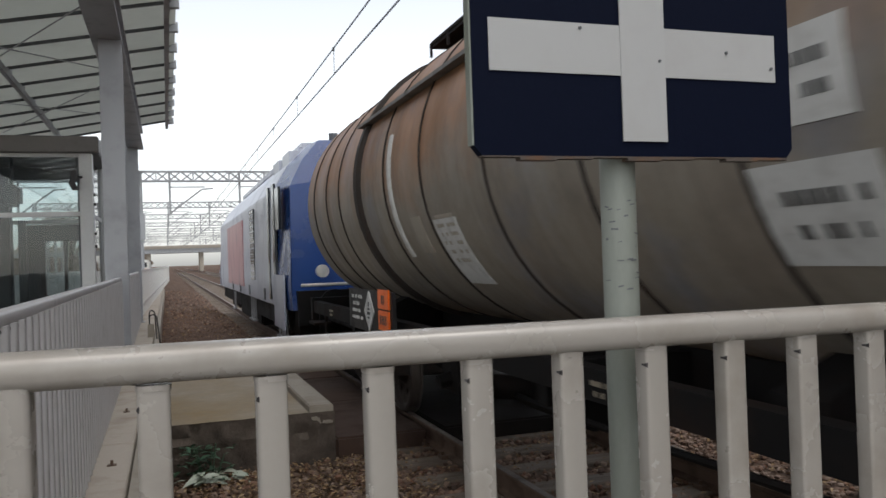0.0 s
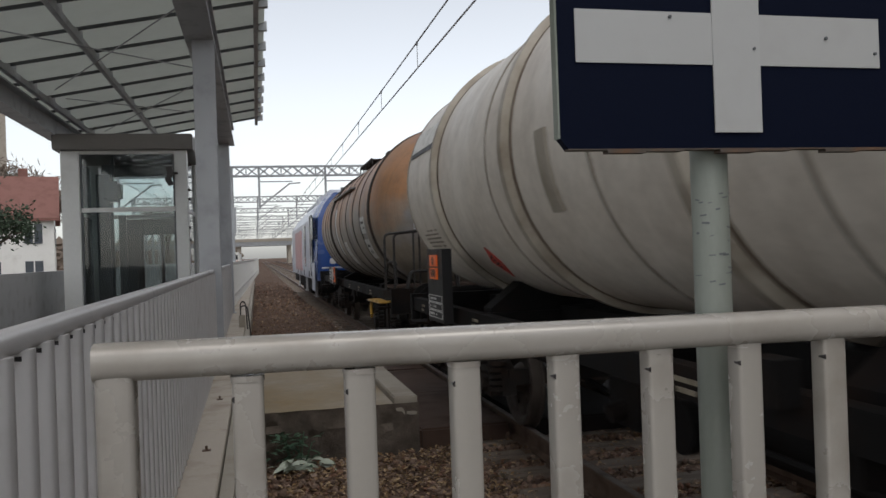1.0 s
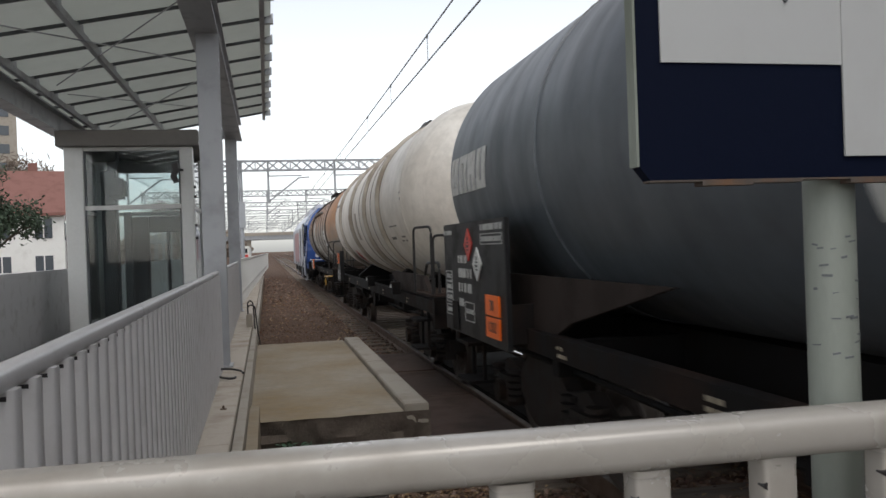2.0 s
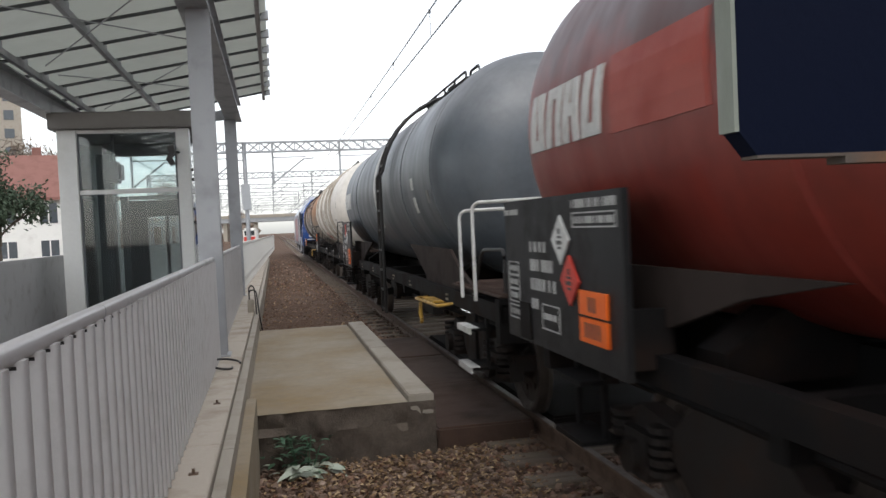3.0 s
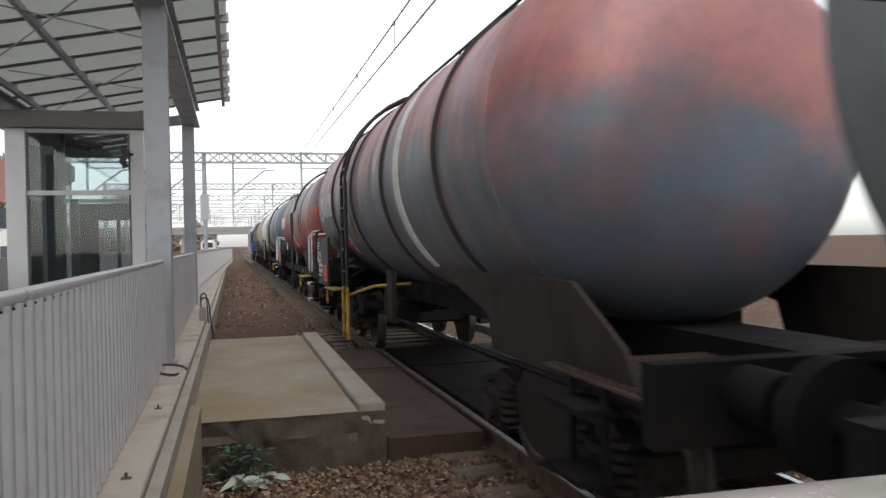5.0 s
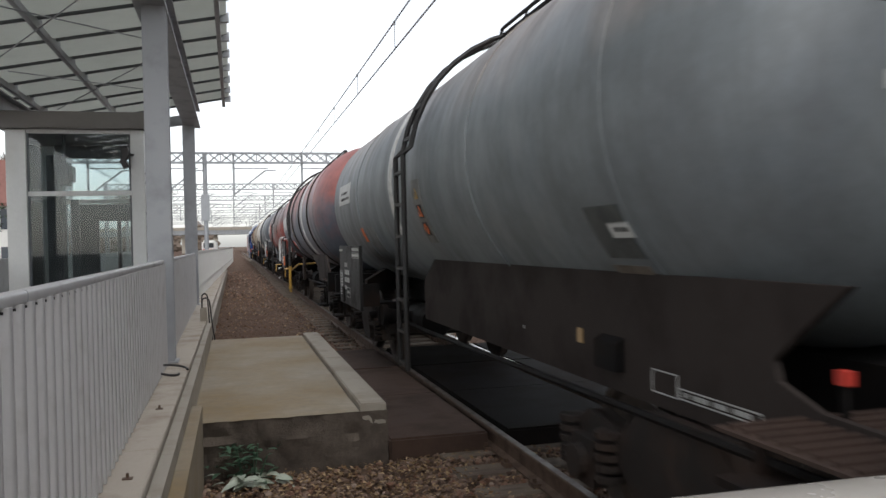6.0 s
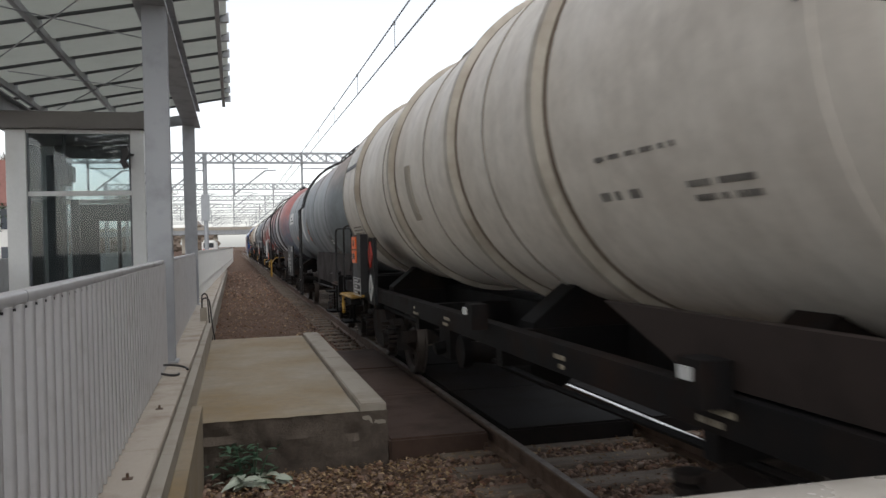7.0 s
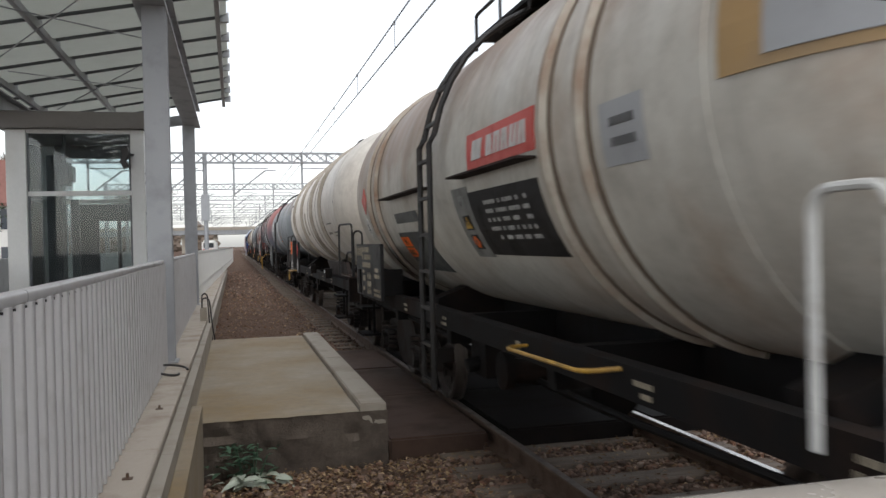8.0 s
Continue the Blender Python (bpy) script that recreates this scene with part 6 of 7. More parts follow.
def dome_marks(tank, o, r, zc, edge, depth, rows, mat, seed, proud=0.006):
    """Rows of short bars on a domed rear end, from x0 to x1 at height z."""
    rng = random.Random(seed)
    bm = B()

    def skin(x, z):
        share = (math.hypot(x, z - zc) / r) ** (1 / 0.6)
        return edge - depth * math.sqrt(max(0.0, 1 - share * share)) - proud - o
    for x0, x1, z, tall in rows:
        x = x0
        while x < x1:
            e = min(x1, x + rng.uniform(0.03, 0.045))
            if rng.random() < 0.9:
                bm.faces.new([bm.verts.new((q, skin(q, zz), zz)) for q, zz in ((x, z - tall / 2), (e, z - tall / 2), (e, z + tall / 2), (x, z + tall / 2))])
            x = e + rng.choice((0.016, 0.016, 0.016, 0.07))
    tagged(part("lettering", bm, M[mat], tank), kind="stuff")


def corner_rail(w, y):
    """Yellow bent rail round a step box by the corner."""
    bm = B()
    tube(bm, arc_path([(-1.3, y + 0.62, 0.96), (-1.46, y + 0.6, 0.96), (-1.46, y - 0.75, 0.98), (-1.3, y - 0.8, 1.0)], 0.07), 0.018, 8)
    tube(bm, [(-1.3, y + 0.5, 0.94), (-1.46, y + 0.05, 0.965)], 0.014, 6)
    part("corner_rail", bm, M["yellow"], w, "yellow brake rail", smooth=True)
    bm = B()
    box(bm, -1.42, -1.3, y - 0.3, y + 0.3, 0.84, 0.97)
    part("step_box", bm, M["frame"], w)
    bm = B()
    box(bm, -1.425, -1.28, y - 0.32, y + 0.32, 0.972, 0.99)
    tube(bm, arc_path([(-1.44, y + 0.36, 0.93), (-1.45, y + 0.34, 0.8), (-1.45, y + 0.26, 0.72), (-1.45, y + 0.3, 0.7)], 0.04), 0.024, 8)
    part("brake_handle", bm, M["yellow"], w, "yellow brake handle")


PI = math.pi


def build_train():
    # first wagon: brown, closely ringed
    r, zc, o = 1.37, 2.46, 12.6
    w, t = tank_wagon("rust-brown insulated tank wagon with grey streaks", o, -0.75, (11.7, 1.45), r, zc, TANK["brown"], M["seam"], [(8.6, 0.2, 0.045), (1.6, 0.2, 0.03)], [11.2, 10.35, 9.6, 7.6, 6.5, 5.2, 4.0, 2.9], [(7.4, 0.12, "mark", PI * 0.42, PI * 0.68)], 1, M["seam"], walkway=(8.4, 6.3, 0.6, 0.08), cradles=(3.0, 9.4), tail=(0.5, 1.1))
    bm = B()
    prism(bm, [(4.6 - o, zc + 0.63), (8.85 - o, zc + 0.63), (8.85 - o, zc + 0.66), (4.6 - o, zc + 0.66)], "x", -1.3, -1.18)
    part("rain_gutter", bm, M["dimpatch"], t)
    patches(t, o, r, zc, [("label_plate", 7.0, 6.75, 1.75, 2.05, "kerb"), ("label_plate", 6.45, 5.95, 1.5, 2.0, "mark"), ("label_plate", 2.88, 2.36, 2.1, 2.4, "mark"), ("label_plate", 2.89, 2.33, 1.64, 1.99, "mark")])
    small_print(t, o, r, zc, 6.4, 6.0, 1.65, 2.05, 6, "kerb", 2)
    small_print(t, o, r, zc, 2.8, 2.44, 2.15, 2.35, 2, "darkmark", 22)
    small_print(t, o, r, zc, 2.8, 2.4, 1.7, 1.93, 2, "darkmark", 23)
    bm = B()
    box(bm, -1.44, -1.4, 7.2 - o, 8.9 - o, 1.02, 1.42)
    bd = part("data_board", bm, M["board"], w, "dark data board")
    orange_plate(bd, 7.25 - o, 7.6 - o, 1.08, 1.44, -1.45)
    diamond(bd, 8.0 - o, 1.22, 0.19, "mark", x=-1.452)
    rng = random.Random(4)
    bm = B()
    text_bars(bm, -1.445, 8.2 - o, 8.75 - o, 1.1, 1.38, 4, rng)
    tagged(part("lettering", bm, M["mark"], bd), kind="stuff")
    # railing across the corner of the end platform
    for d, xa, xb in ((0.0, -1.46, -0.82), (0.16, -1.3, -0.74)):
        bm = B()
        y = -0.58 - o + d
        tube(bm, arc_path([(xa, y, 1.2), (xa, y, 2.0), (xb, y, 2.05), (xb, y, 1.2)], 0.08, 5), 0.017, 8)
        tube(bm, [((xa + xb) / 2 + 0.1, y, 1.2), ((xa + xb) / 2 + 0.1, y, 2.02)], 0.015, 8)
        part("end_railing", bm, M["ironrail"], w, smooth=True)
    bm = B()
    for d in (0.0, 0.14):
        tube(bm, arc_path([(-1.14, -0.6 - o + d, 1.2), (-1.08, -0.6 - o + d, 1.45), (-0.4, -0.6 - o + d, 1.46), (-0.38, -0.6 - o + d, 1.2)], 0.06, 5), 0.018, 8)
    part("low_railing", bm, M["ironrail"], w, smooth=True)
    bm = B()
    tube(bm, [(-1.02, -0.58 - o, 2.17), (-1.02, -0.58 - o, 2.07), (-0.86, -0.58 - o, 2.07)], 0.01, 6)
    part("lamp_hook", bm, M["steel"], w, "pale lamp hook")
    corner_rail(w, -0.2 - o + 1.0)
    # light grey wagons of one type
    for front, seed in ((-1.8, 2), (-72.05, 7)):
        r, zc = (1.33, 2.54) if seed == 2 else (1.3, 2.51)
        o = front + 0.65
        rear = -15.4 if seed == 2 else -85.5
        w, t = tank_wagon("light grey ringed tank wagon with grime streaks on dark frame", o, rear, (front, front - 10.95), r, zc, TANK["cream"], M["creamring"], [(front - q, 0.17, 0.06) for q in (1.67, 4.22, 6.76, 8.66)], [front - q for q in (0.04, 3.64, 5.75, 7.6)], [(front - 5.0, 0.3, "kerb", PI * 0.5, PI * 0.64)], seed, M["creamseam"], walkway=(front - 3.9, front - 8.6, 0.35, 0.1), cradles=(front - 2.4, front - 7.6, front - 10.2), tail=(0.3, 0.85))
        letter_blocks(t, o, r, zc, front - 0.15, front - 1.5, zc + 0.42, zc + 0.68, 5, "mark", 0.05)
        bm = B()
        shell_patch(bm, r, zc, front - 1.55 - o, front - 0.1 - o, zc + 0.36, zc + 0.42, 0.008)
        part("logo_underline", bm, M["darkmark"], t)
        small_print(t, o, r, zc, front - 0.35, front - 1.1, 1.72, 2.0, 6, "creamseam", seed)
        small_print(t, o, r, zc, front - 9.3, front - 10.1, 2.1, 2.15, 1, "greyprint", seed + 1)
        small_print(t, o, r, zc, front - 9.2, front - 9.62, 1.89, 1.99, 1, "greyprint", seed + 2)
        small_print(t, o, r, zc, front - 10.05, front - 10.5, 1.86, 1.98, 2, "greyprint", seed + 3)
        small_print(t, o, r, zc, front - 10.86, front - 10.94, 2.44, 2.62, 2, "darkmark", seed + 4)
        dome_marks(t, o, r, zc, front - 10.95, 0.85, [(-0.5, 0.1, 2.52, 0.075)], "darkmark", seed + 5)
        # board: its forward edge and top, then the plate's forward edge and span
        edge, top, plate, p0, p1 = (front - 1.72, 1.75, front - 1.9, 1.44, 1.69) if seed == 2 else (front - 2.05, 1.85, front - 2.1, 1.47, 1.82)
        bm = B()
        box(bm, -1.46, -1.36, edge - 0.7 - o, edge - o, top - 0.75, top)
        bd = part("data_board", bm, M["board"], w, "dark data board")
        orange_plate(bd, plate - 0.32 - o, plate - o, p0, p1, -1.465)
        bm = B()
        rng = random.Random(seed)
        for z in (1.04, 1.12, 1.2):
            text_frame(bm, -1.462, edge - 0.66 - o, edge - 0.04 - o, z, z + 0.075)
            text_bars(bm, -1.462, edge - 0.6 - o, edge - 0.08 - o, z + 0.015, z + 0.06, 1, rng)
        tagged(part("lettering", bm, M["mark"], bd), kind="stuff")
        if seed == 2:
            diamond(t, -4.43 - o, 1.6, 0.15, "red", r=r, zc=zc)
        else:
            diamond(w, front - 2.88 - o, 1.58, 0.17, "red", x=-1.36)
            diamond(w, front - 2.88 - o, 1.16, 0.17, "mark", x=-1.36)
            bm = B()
            box(bm, -1.345, -1.3, front - 3.08 - o, front - 2.68 - o, 0.95, 1.8)
            part("label_holder", bm, M["board"], w)
        h0, h1, h2 = (12.4, 12.9, 13.15) if seed == 2 else (12.6, 13.2, 13.3)
        hoop(w, front - h0 - o, front - h1 - o, 1.22, 2.03, M["ironrail"], back=0.12)
        hoop(w, front - h1 - o, front - h2 - o, 1.22, 1.92, M["ironrail"], -1.28, back=0.12)
        bm = B()
        prism(bm, [(front - 10.2 - o, 1.16), (front - 9.4 - o, 1.42), (front - 12.1 - o, 1.42), (front - 12.6 - o, 1.16)], "x", -1.26, -1.2)
        part("end_support", bm, M["plate"], w)
        if seed == 7:
            corner_rail(w, front - 1.2 - o)
        for q in (7.4, 10.3):
            bm = B()
            box(bm, -1.42, -1.3, front - q - 0.22 - o, front - q - 0.04 - o, 1.1, 1.28)
            part("lamp_bracket", bm, M["frame"], w)
        for q in (7.3, 10.25):
            bm = B()
            box(bm, -1.432, -1.42, front - q - 0.2 - o, front - q - 0.12 - o, 1.2, 1.25)
            part("reflector", bm, M["mark"], w, "white reflector")
    # dark slate wagon
    r, zc, o = 1.32, 2.47, -15.4
    w, t = tank_wagon("dark slate grey tank wagon with a white band", o, -30.2, (-15.95, -26.95), r, zc, TANK["slate"], TANK["slate"], [], [-18.6, -24.8], [(-21.8, 0.2, "mark", PI * 0.28, PI * 0.66)], 3, skirt=(((-17.0, 1.1), (-17.0, 1.55), (-20.4, 1.55), (-19.0, 1.25), (-18.6, 1.1)), ((-24.9, 1.58), (-26.0, 1.21), (-26.1, 1.0), (-28.5, 1.0), (-28.5, 1.2), (-27.85, 1.38), (-27.45, 1.56))), walkway=(-22.4, -25.2, 0.4, 0.14), cradles=(-17.6, -26.2), board=(-16.15, -18.25, 0.98, 2.0, "board"), tail=(0.35, 0.95))
    diamond(w, -17.14 - o, 1.8, 0.145, "red", x=-1.47)
    diamond(w, -17.45 - o, 1.63, 0.145, "mark", x=-1.475)
    orange_plate(w, -18.1 - o, -17.72 - o, 1.05, 1.39, -1.47, "30", "1202")
    ladder(w, -23.4 - o, r, zc, M["ironrail"])
    hoop(w, -28.78 - o, -29.1 - o, 1.15, 1.95, M["hoopwhite"], back=0.4)
    hoop(w, -29.2 - o, -29.75 - o, 1.15, 2.01, M["hoopwhite"], -1.4, back=0.5)
    corner_rail(w, -27.0 - o)
    patches(t, o, r, zc, [("label_plate", -25.6, -25.75, 2.3, 2.45, "mark"), ("label_plate", -25.6, -25.75, 2.0, 2.2, "mark"), ("label_plate", -26.55, -26.7, 2.1, 2.25, "dimpatch")])
    letter_blocks(t, o, r, zc, -16.0, -17.3, 2.3, 2.66, 4, "mark", -0.05, 0.2)
    # red wagon
    r, zc, o = 1.29, 2.44, -30.2
    w, t = tank_wagon("red tank wagon with a sooty top and a white band", o, -44.0, (-30.55, -41.2), r, zc, TANK["redsoot"], TANK["redsoot"], [], [-33.4, -38.9], [(-35.19, 0.24, "mark", PI * 0.24, PI * 0.7)], 4, skirt=(((-32.0, 1.24), (-32.0, 1.57), (-33.7, 1.57), (-33.1, 1.47), (-32.45, 1.28)), ((-38.7, 1.58), (-39.8, 1.21), (-39.9, 1.0), (-42.3, 1.0), (-42.3, 1.2), (-41.65, 1.38), (-41.25, 1.56))), walkway=(-37.0, -39.6, 0.4, 0.14), cradles=(-32.4, -40.4), saddle_mat="frame", board=(-30.42, -32.42, 1.02, 1.97, "board"), tail=(0.3, 0.85))
    letter_blocks(t, o, r, zc, -30.6, -31.85, 2.3, 2.68, 4, "mark", -0.06, 0.14)
    patches(t, o, r, zc, [("paint_field", -31.95, -32.95, 2.28, 2.7, "redfield"), ("label_plate", -40.78, -41.05, 2.27, 2.37, "dimpatch"), ("label_plate", -40.8, -41.0, 2.06, 2.18, "dimpatch")])
    label_stack(t, o, r, zc, -37.98, -38.18, 2.04, 2.58, "board")
    small_print(t, o, r, zc, -40.8, -41.03, 2.29, 2.35, 1, "darkmark", 41)
    small_print(t, o, r, zc, -40.82, -40.98, 2.08, 2.16, 1, "darkmark", 42)
    bm = B()
    beam(bm, (-1.12, -35.19 - o, 0.8), (-1.12, -35.19 - o, 1.62), 0.05, 0.1)
    beam(bm, (-1.12, -35.19 - o, 1.5), (-1.15, -34.99 - o, 1.68), 0.04, 0.05)
    beam(bm, (-1.12, -35.19 - o, 1.5), (-1.15, -35.39 - o, 1.68), 0.04, 0.05)
    part("band_strut", bm, M["steeldark"], w, "grey strut below the band")
    orange_plate(w, -32.24 - o, -31.87 - o, 1.16, 1.44, -1.47)
    diamond(w, -31.58 - o, 1.71, 0.145, "mark", x=-1.475)
    diamond(w, -31.72 - o, 1.48, 0.145, "red", x=-1.478)
    ladder(w, -37.8 - o, r, zc, M["ironrail"])
    bm = B()
    box(bm, -1.18, -0.85, -41.86 - o, -41.82 - o, 2.36, 2.58)
    lp = part("lamp_plate", bm, M["redfield"], w, "red lamp bracket plate on the tank end")
    bm = B()
    box(bm, -1.1, -0.93, -41.885 - o, -41.862 - o, 2.38, 2.55)
    part("lamp_bracket", bm, M["brownpatch"], lp)
    bm = B()
    box(bm, -1.06, -0.94, -43.75 - o, -43.65 - o, 1.78, 1.86)
    part("lamp_block", bm, M["yellow"], w, "small yellow block on the end railing")
    for q in (-43.45, -43.8):
        hoop(w, q - o, q - 0.3 - o, 1.2, 2.0, M["ironrail"], -1.35, back=0.35)
    hoop(w, -42.58 - o, -42.9 - o, 1.15, 1.95, M["hoopwhite"], back=0.4)
    hoop(w, -43.0 - o, -43.6 - o, 1.15, 2.01, M["hoopwhite"], -1.4, back=0.5)
    corner_rail(w, -40.8 - o)
    # blue wagon with red patches
    r, zc, o = 1.37, 2.48, -44.0
    w, t = tank_wagon("blue-grey tank wagon with red patches and a white band", o, -58.0, (-44.4, -55.3), r, zc, TANK["bluered"], M["black"], [], [], [(-52.2, 0.32, "mark", PI * 0.2, PI * 0.76)], 5, sill=False, skirt=(((-45.2, 1.1), (-45.2, 1.5), (-48.2, 1.5), (-46.8, 1.3), (-46.4, 1.1)), ((-55.0, 0.95), (-54.9, 1.2), (-53.4, 1.5), (-56.4, 1.5), (-57.0, 1.2), (-57.2, 0.95))), walkway=(-49.2, -53.6, 0.4, 0.12), cradles=(-46.0, -54.6), board=(-44.82, -46.58, 1.0, 1.85, "board"), letter="mark", tail=(0.3, 0.9))
    for s in (-46.7, -48.95, -51.38, -53.9):
        bm = B()
        hoop_ring(bm, r, zc, s - o, 0.09, 0.03)
        part("stiffening_ring", bm, M["seam"], t, smooth=True)
    letter_blocks(t, o, r, zc, -45.38, -46.6, 2.22, 2.62, 3, "mark", -0.1, 0.16)
    bm = B()
    shell_patch(bm, r, zc, -44.85 - o, -44.74 - o, 2.28, 2.6, 0.012, -0.18)
    shell_patch(bm, r, zc, -45.24 - o, -45.13 - o, 2.28, 2.6, 0.012, 0.18)
    shell_patch(bm, r, zc, -45.12 - o, -44.86 - o, 2.16, 2.27, 0.012, 0.0)
    part("logo_block", bm, M["mark"], t)
    orange_plate(w, -46.46 - o, -46.08 - o, 1.08, 1.36, -1.47, "30", "1202")
    diamond(t, -47.5 - o, 1.71, 0.15, "mark", r=r, zc=zc)
    diamond(t, -47.1 - o, 1.73, 0.15, "red", r=r, zc=zc, sym=False)
    label_stack(t, o, r, zc, -48.3, -48.5, 1.75, 2.25, "dimpatch")
    ladder(w, -48.68 - o, r, zc, M["ironrail"], M["yellow"], 0.35, 0.42)
    bm = B()
    tube(bm, arc_path([(-1.42, -48.8 - o, 0.98), (-1.36, -50.65 - o, 1.2), (-0.9, -50.75 - o, 1.22)], 0.1), 0.02, 8)
    part("corner_rail", bm, M["yellow"], w, "yellow rail", smooth=True)
    for a, b, z0, z1 in ((-50.98, -51.3, 0.8, 1.4), (-50.82, -50.9, 0.9, 1.15)):
        bm = B()
        box(bm, -1.26, -1.2, b - o, a - o, z0, z1)
        part("support_plate", bm, M["plate"], w)
    corner_rail(w, -46.6 - o)
    # grey-teal wagon
    r, zc, o = 1.29, 2.42, -58.0
    w, t = tank_wagon("grey-green tank wagon with dark grimy skirt and pale band", o, -71.9, (-58.5, -69.2), r, zc, TANK["teal"], TANK["teal"], [], [-61.2, -66.85], [(-63.75, 0.22, "mark", PI * 0.24, PI * 0.66)], 6, sill=False, skirt=(((-63.9, 0.86), (-63.9, 1.3), (-64.4, 1.54), (-70.45, 1.54), (-70.2, 1.36), (-70.02, 1.22), (-70.05, 1.14), (-70.3, 1.06), (-71.1, 1.03), (-71.1, 0.86)),), skirt_x=-0.945, skirt_mat="skirt", walkway=(-65.2, -68.0, 0.4, 0.12), cradles=(-60.0, -68.6), board=(-60.4, -62.4, 0.85, 1.7, "board"), tail=(0.3, 1.05))
    patches(t, o, r, zc, [("logo_plate", -59.2, -60.45, 2.36, 2.68, "mark"), ("label_plate", -60.9, -61.1, 1.75, 1.95, "orange"), ("worn_patch", -61.3, -62.0, 1.6, 1.95, "dimpatch"), ("label_plate", -68.95, -69.18, 1.73, 1.81, "mark"), ("worn_patch", -68.7, -69.1, 1.46, 1.58, "brownpatch"), ("worn_patch", -68.75, -69.15, 1.62, 1.9, "darkstrip")])
    small_print(t, o, r, zc, -68.98, -69.15, 1.745, 1.8, 1, "darkmark", 65)
    label_stack(t, o, r, zc, -64.85, -65.2, 1.72, 2.35, "dimpatch", ("yellow", "orange", "orange"))
    small_print(t, o, r, zc, -59.45, -60.35, 2.4, 2.58, 2, "darkmark", 6)
    dome_marks(t, o, r, zc, -69.2, 1.05, [(-0.56, 0.04, 2.33, 0.075)], "lettering", 61)
    ladder(w, -65.09 - o, r, zc, M["ironrail"])
    hoop(w, -71.6 - o, -72.05 - o, 1.19, 1.98, M["ironrail"], -1.38, back=0.2)
    hoop(w, -72.0 - o, -72.2 - o, 1.19, 2.02, M["ironrail"], -1.3, back=0.5)
    bm = B()
    box(bm, -0.86, -0.81, -70.32 - o, -70.27 - o, 1.16, 1.215)
    tm = part("tail_marker", bm, M["red"], w, "small red marker")
    bm = B()
    box(bm, -0.845, -0.825, -70.31 - o, -70.28 - o, 1.0, 1.16)
    part("marker_stem", bm, M["frame"], tm)
    rng = random.Random(66)
    bm = B()
    text_frame(bm, -0.947, -69.3 - o, -69.05 - o, 0.93, 1.05, 0.006)
    text_frame(bm, -0.947, -69.95 - o, -69.31 - o, 0.935, 0.99, 0.006)
    text_bars(bm, -0.947, -69.93 - o, -69.33 - o, 0.94, 0.985, 1, rng, 0.85)
    text_bars(bm, -0.947, -67.3 - o, -67.1 - o, 1.06, 1.1, 1, rng, 0.8)
    tagged(part("skirt_marking", bm, M["lettering"], w), kind="stuff")
    bm = B()
    box(bm, -0.953, -0.945, -68.2 - o, -68.12 - o, 1.08, 1.17)
    part("reflector", bm, M["ochre"], w, "yellowish oval reflector")
    bm = B()
    tube(bm, [(-1.12 + 0.0, -71.0 - o + 0.06 * math.sin(a), 0.93 + 0.085 * math.cos(a)) for a in [0.3 + k * 0.5 for k in range(11)]], 0.022, 8)
    part("lashing_hook", bm, M["yellow"], w, "yellow lashing hook", smooth=True)
    # cream wagon with rusty straps
    r, zc, o = 1.32, 2.39, -85.5
    w, t = tank_wagon("cream insulated tank wagon with rusty double straps", o, -98.2, (-86.0, -94.75), r, zc, TANK["old"], M["rustring"], [(q, 0.1, 0.04) for q in (-87.1, -87.65, -93.15, -93.65)], [], [], 8, M["creamseam"], walkway=(-89.6, -92.6, 0.6, 0.3), cradles=(-89.2, -94.9), board=(-86.78, -88.56, 1.08, 1.72, "board"), letter="ochreletter", tail=(0.35, 1.2))
    for s0, s1 in ((-88.35, -90.4), (-91.4, -93.0)):
        bm = B()
        prism(bm, [(s1 - o, 2.21), (s0 - o, 2.21), (s0 - o, 2.225), (s1 - o, 2.225)], "x", -1.44, -1.3)
        part("rain_gutter", bm, M["plate"], t)
    patches(t, o, r, zc, [("logo_plate", -91.6, -93.0, 2.26, 2.52, "red"), ("notice_panel", -91.48, -92.95, 1.62, 2.1, "board"), ("dark_strip", -88.5, -89.6, 1.94, 2.05, "darkstrip"), ("grey_plate", -93.87, -94.28, 2.07, 2.37, "steel")])
    bm = B()
    shell_patch(bm, r, zc, -89.7 - o, -88.36 - o, 1.42, 1.84, 0.006)
    patch = part("dark_field", bm, M["darkstrip"], t, "dark grey painted field")
    bm = B()
    shell_patch(bm, r, zc, -88.77 - o, -88.41 - o, 1.565, 1.67, 0.014)
    shell_patch(bm, r, zc, -88.77 - o, -88.41 - o, 1.685, 1.79, 0.014)
    pl = part("hazard_plate", bm, M["orange"], patch, "orange hazard plate")
    bm = B()
    for z, n in ((1.618, 4), (1.737, 2)):
        for k in range(n):
            y = -88.59 - o + (k - (n - 1) / 2) * 0.065
            shell_patch(bm, r, zc, y - 0.013, y + 0.013, z - 0.028, z + 0.028, 0.0165)
    tagged(part("plate_number", bm, M["darkmark"], pl), kind="stuff")
    label_stack(t, o, r, zc, -91.05, -91.48, 1.6, 2.15, "dimpatch", ("dimpatch", "yellow", "orange"))
    dome_patch("repaired_field", t, o, r, zc, -94.75, 1.2, -94.85, -95.75, 2.3, 2.75, "ochre", 0.005)
    dome_patch("grey_plate", t, o, r, zc, -94.75, 1.2, -95.08, -95.52, 2.34, 2.52, "steel", 0.011)
    dome_marks(t, o, r, zc, -94.75, 1.2, [(-1.12, -0.98, 2.46, 0.05), (-1.12, -0.98, 2.39, 0.05)], "darkmark", 81, 0.018)
    letter_blocks(t, o, r, zc, -92.08, -92.9, 2.32, 2.46, 5, "mark", -0.03)
    bm = B()
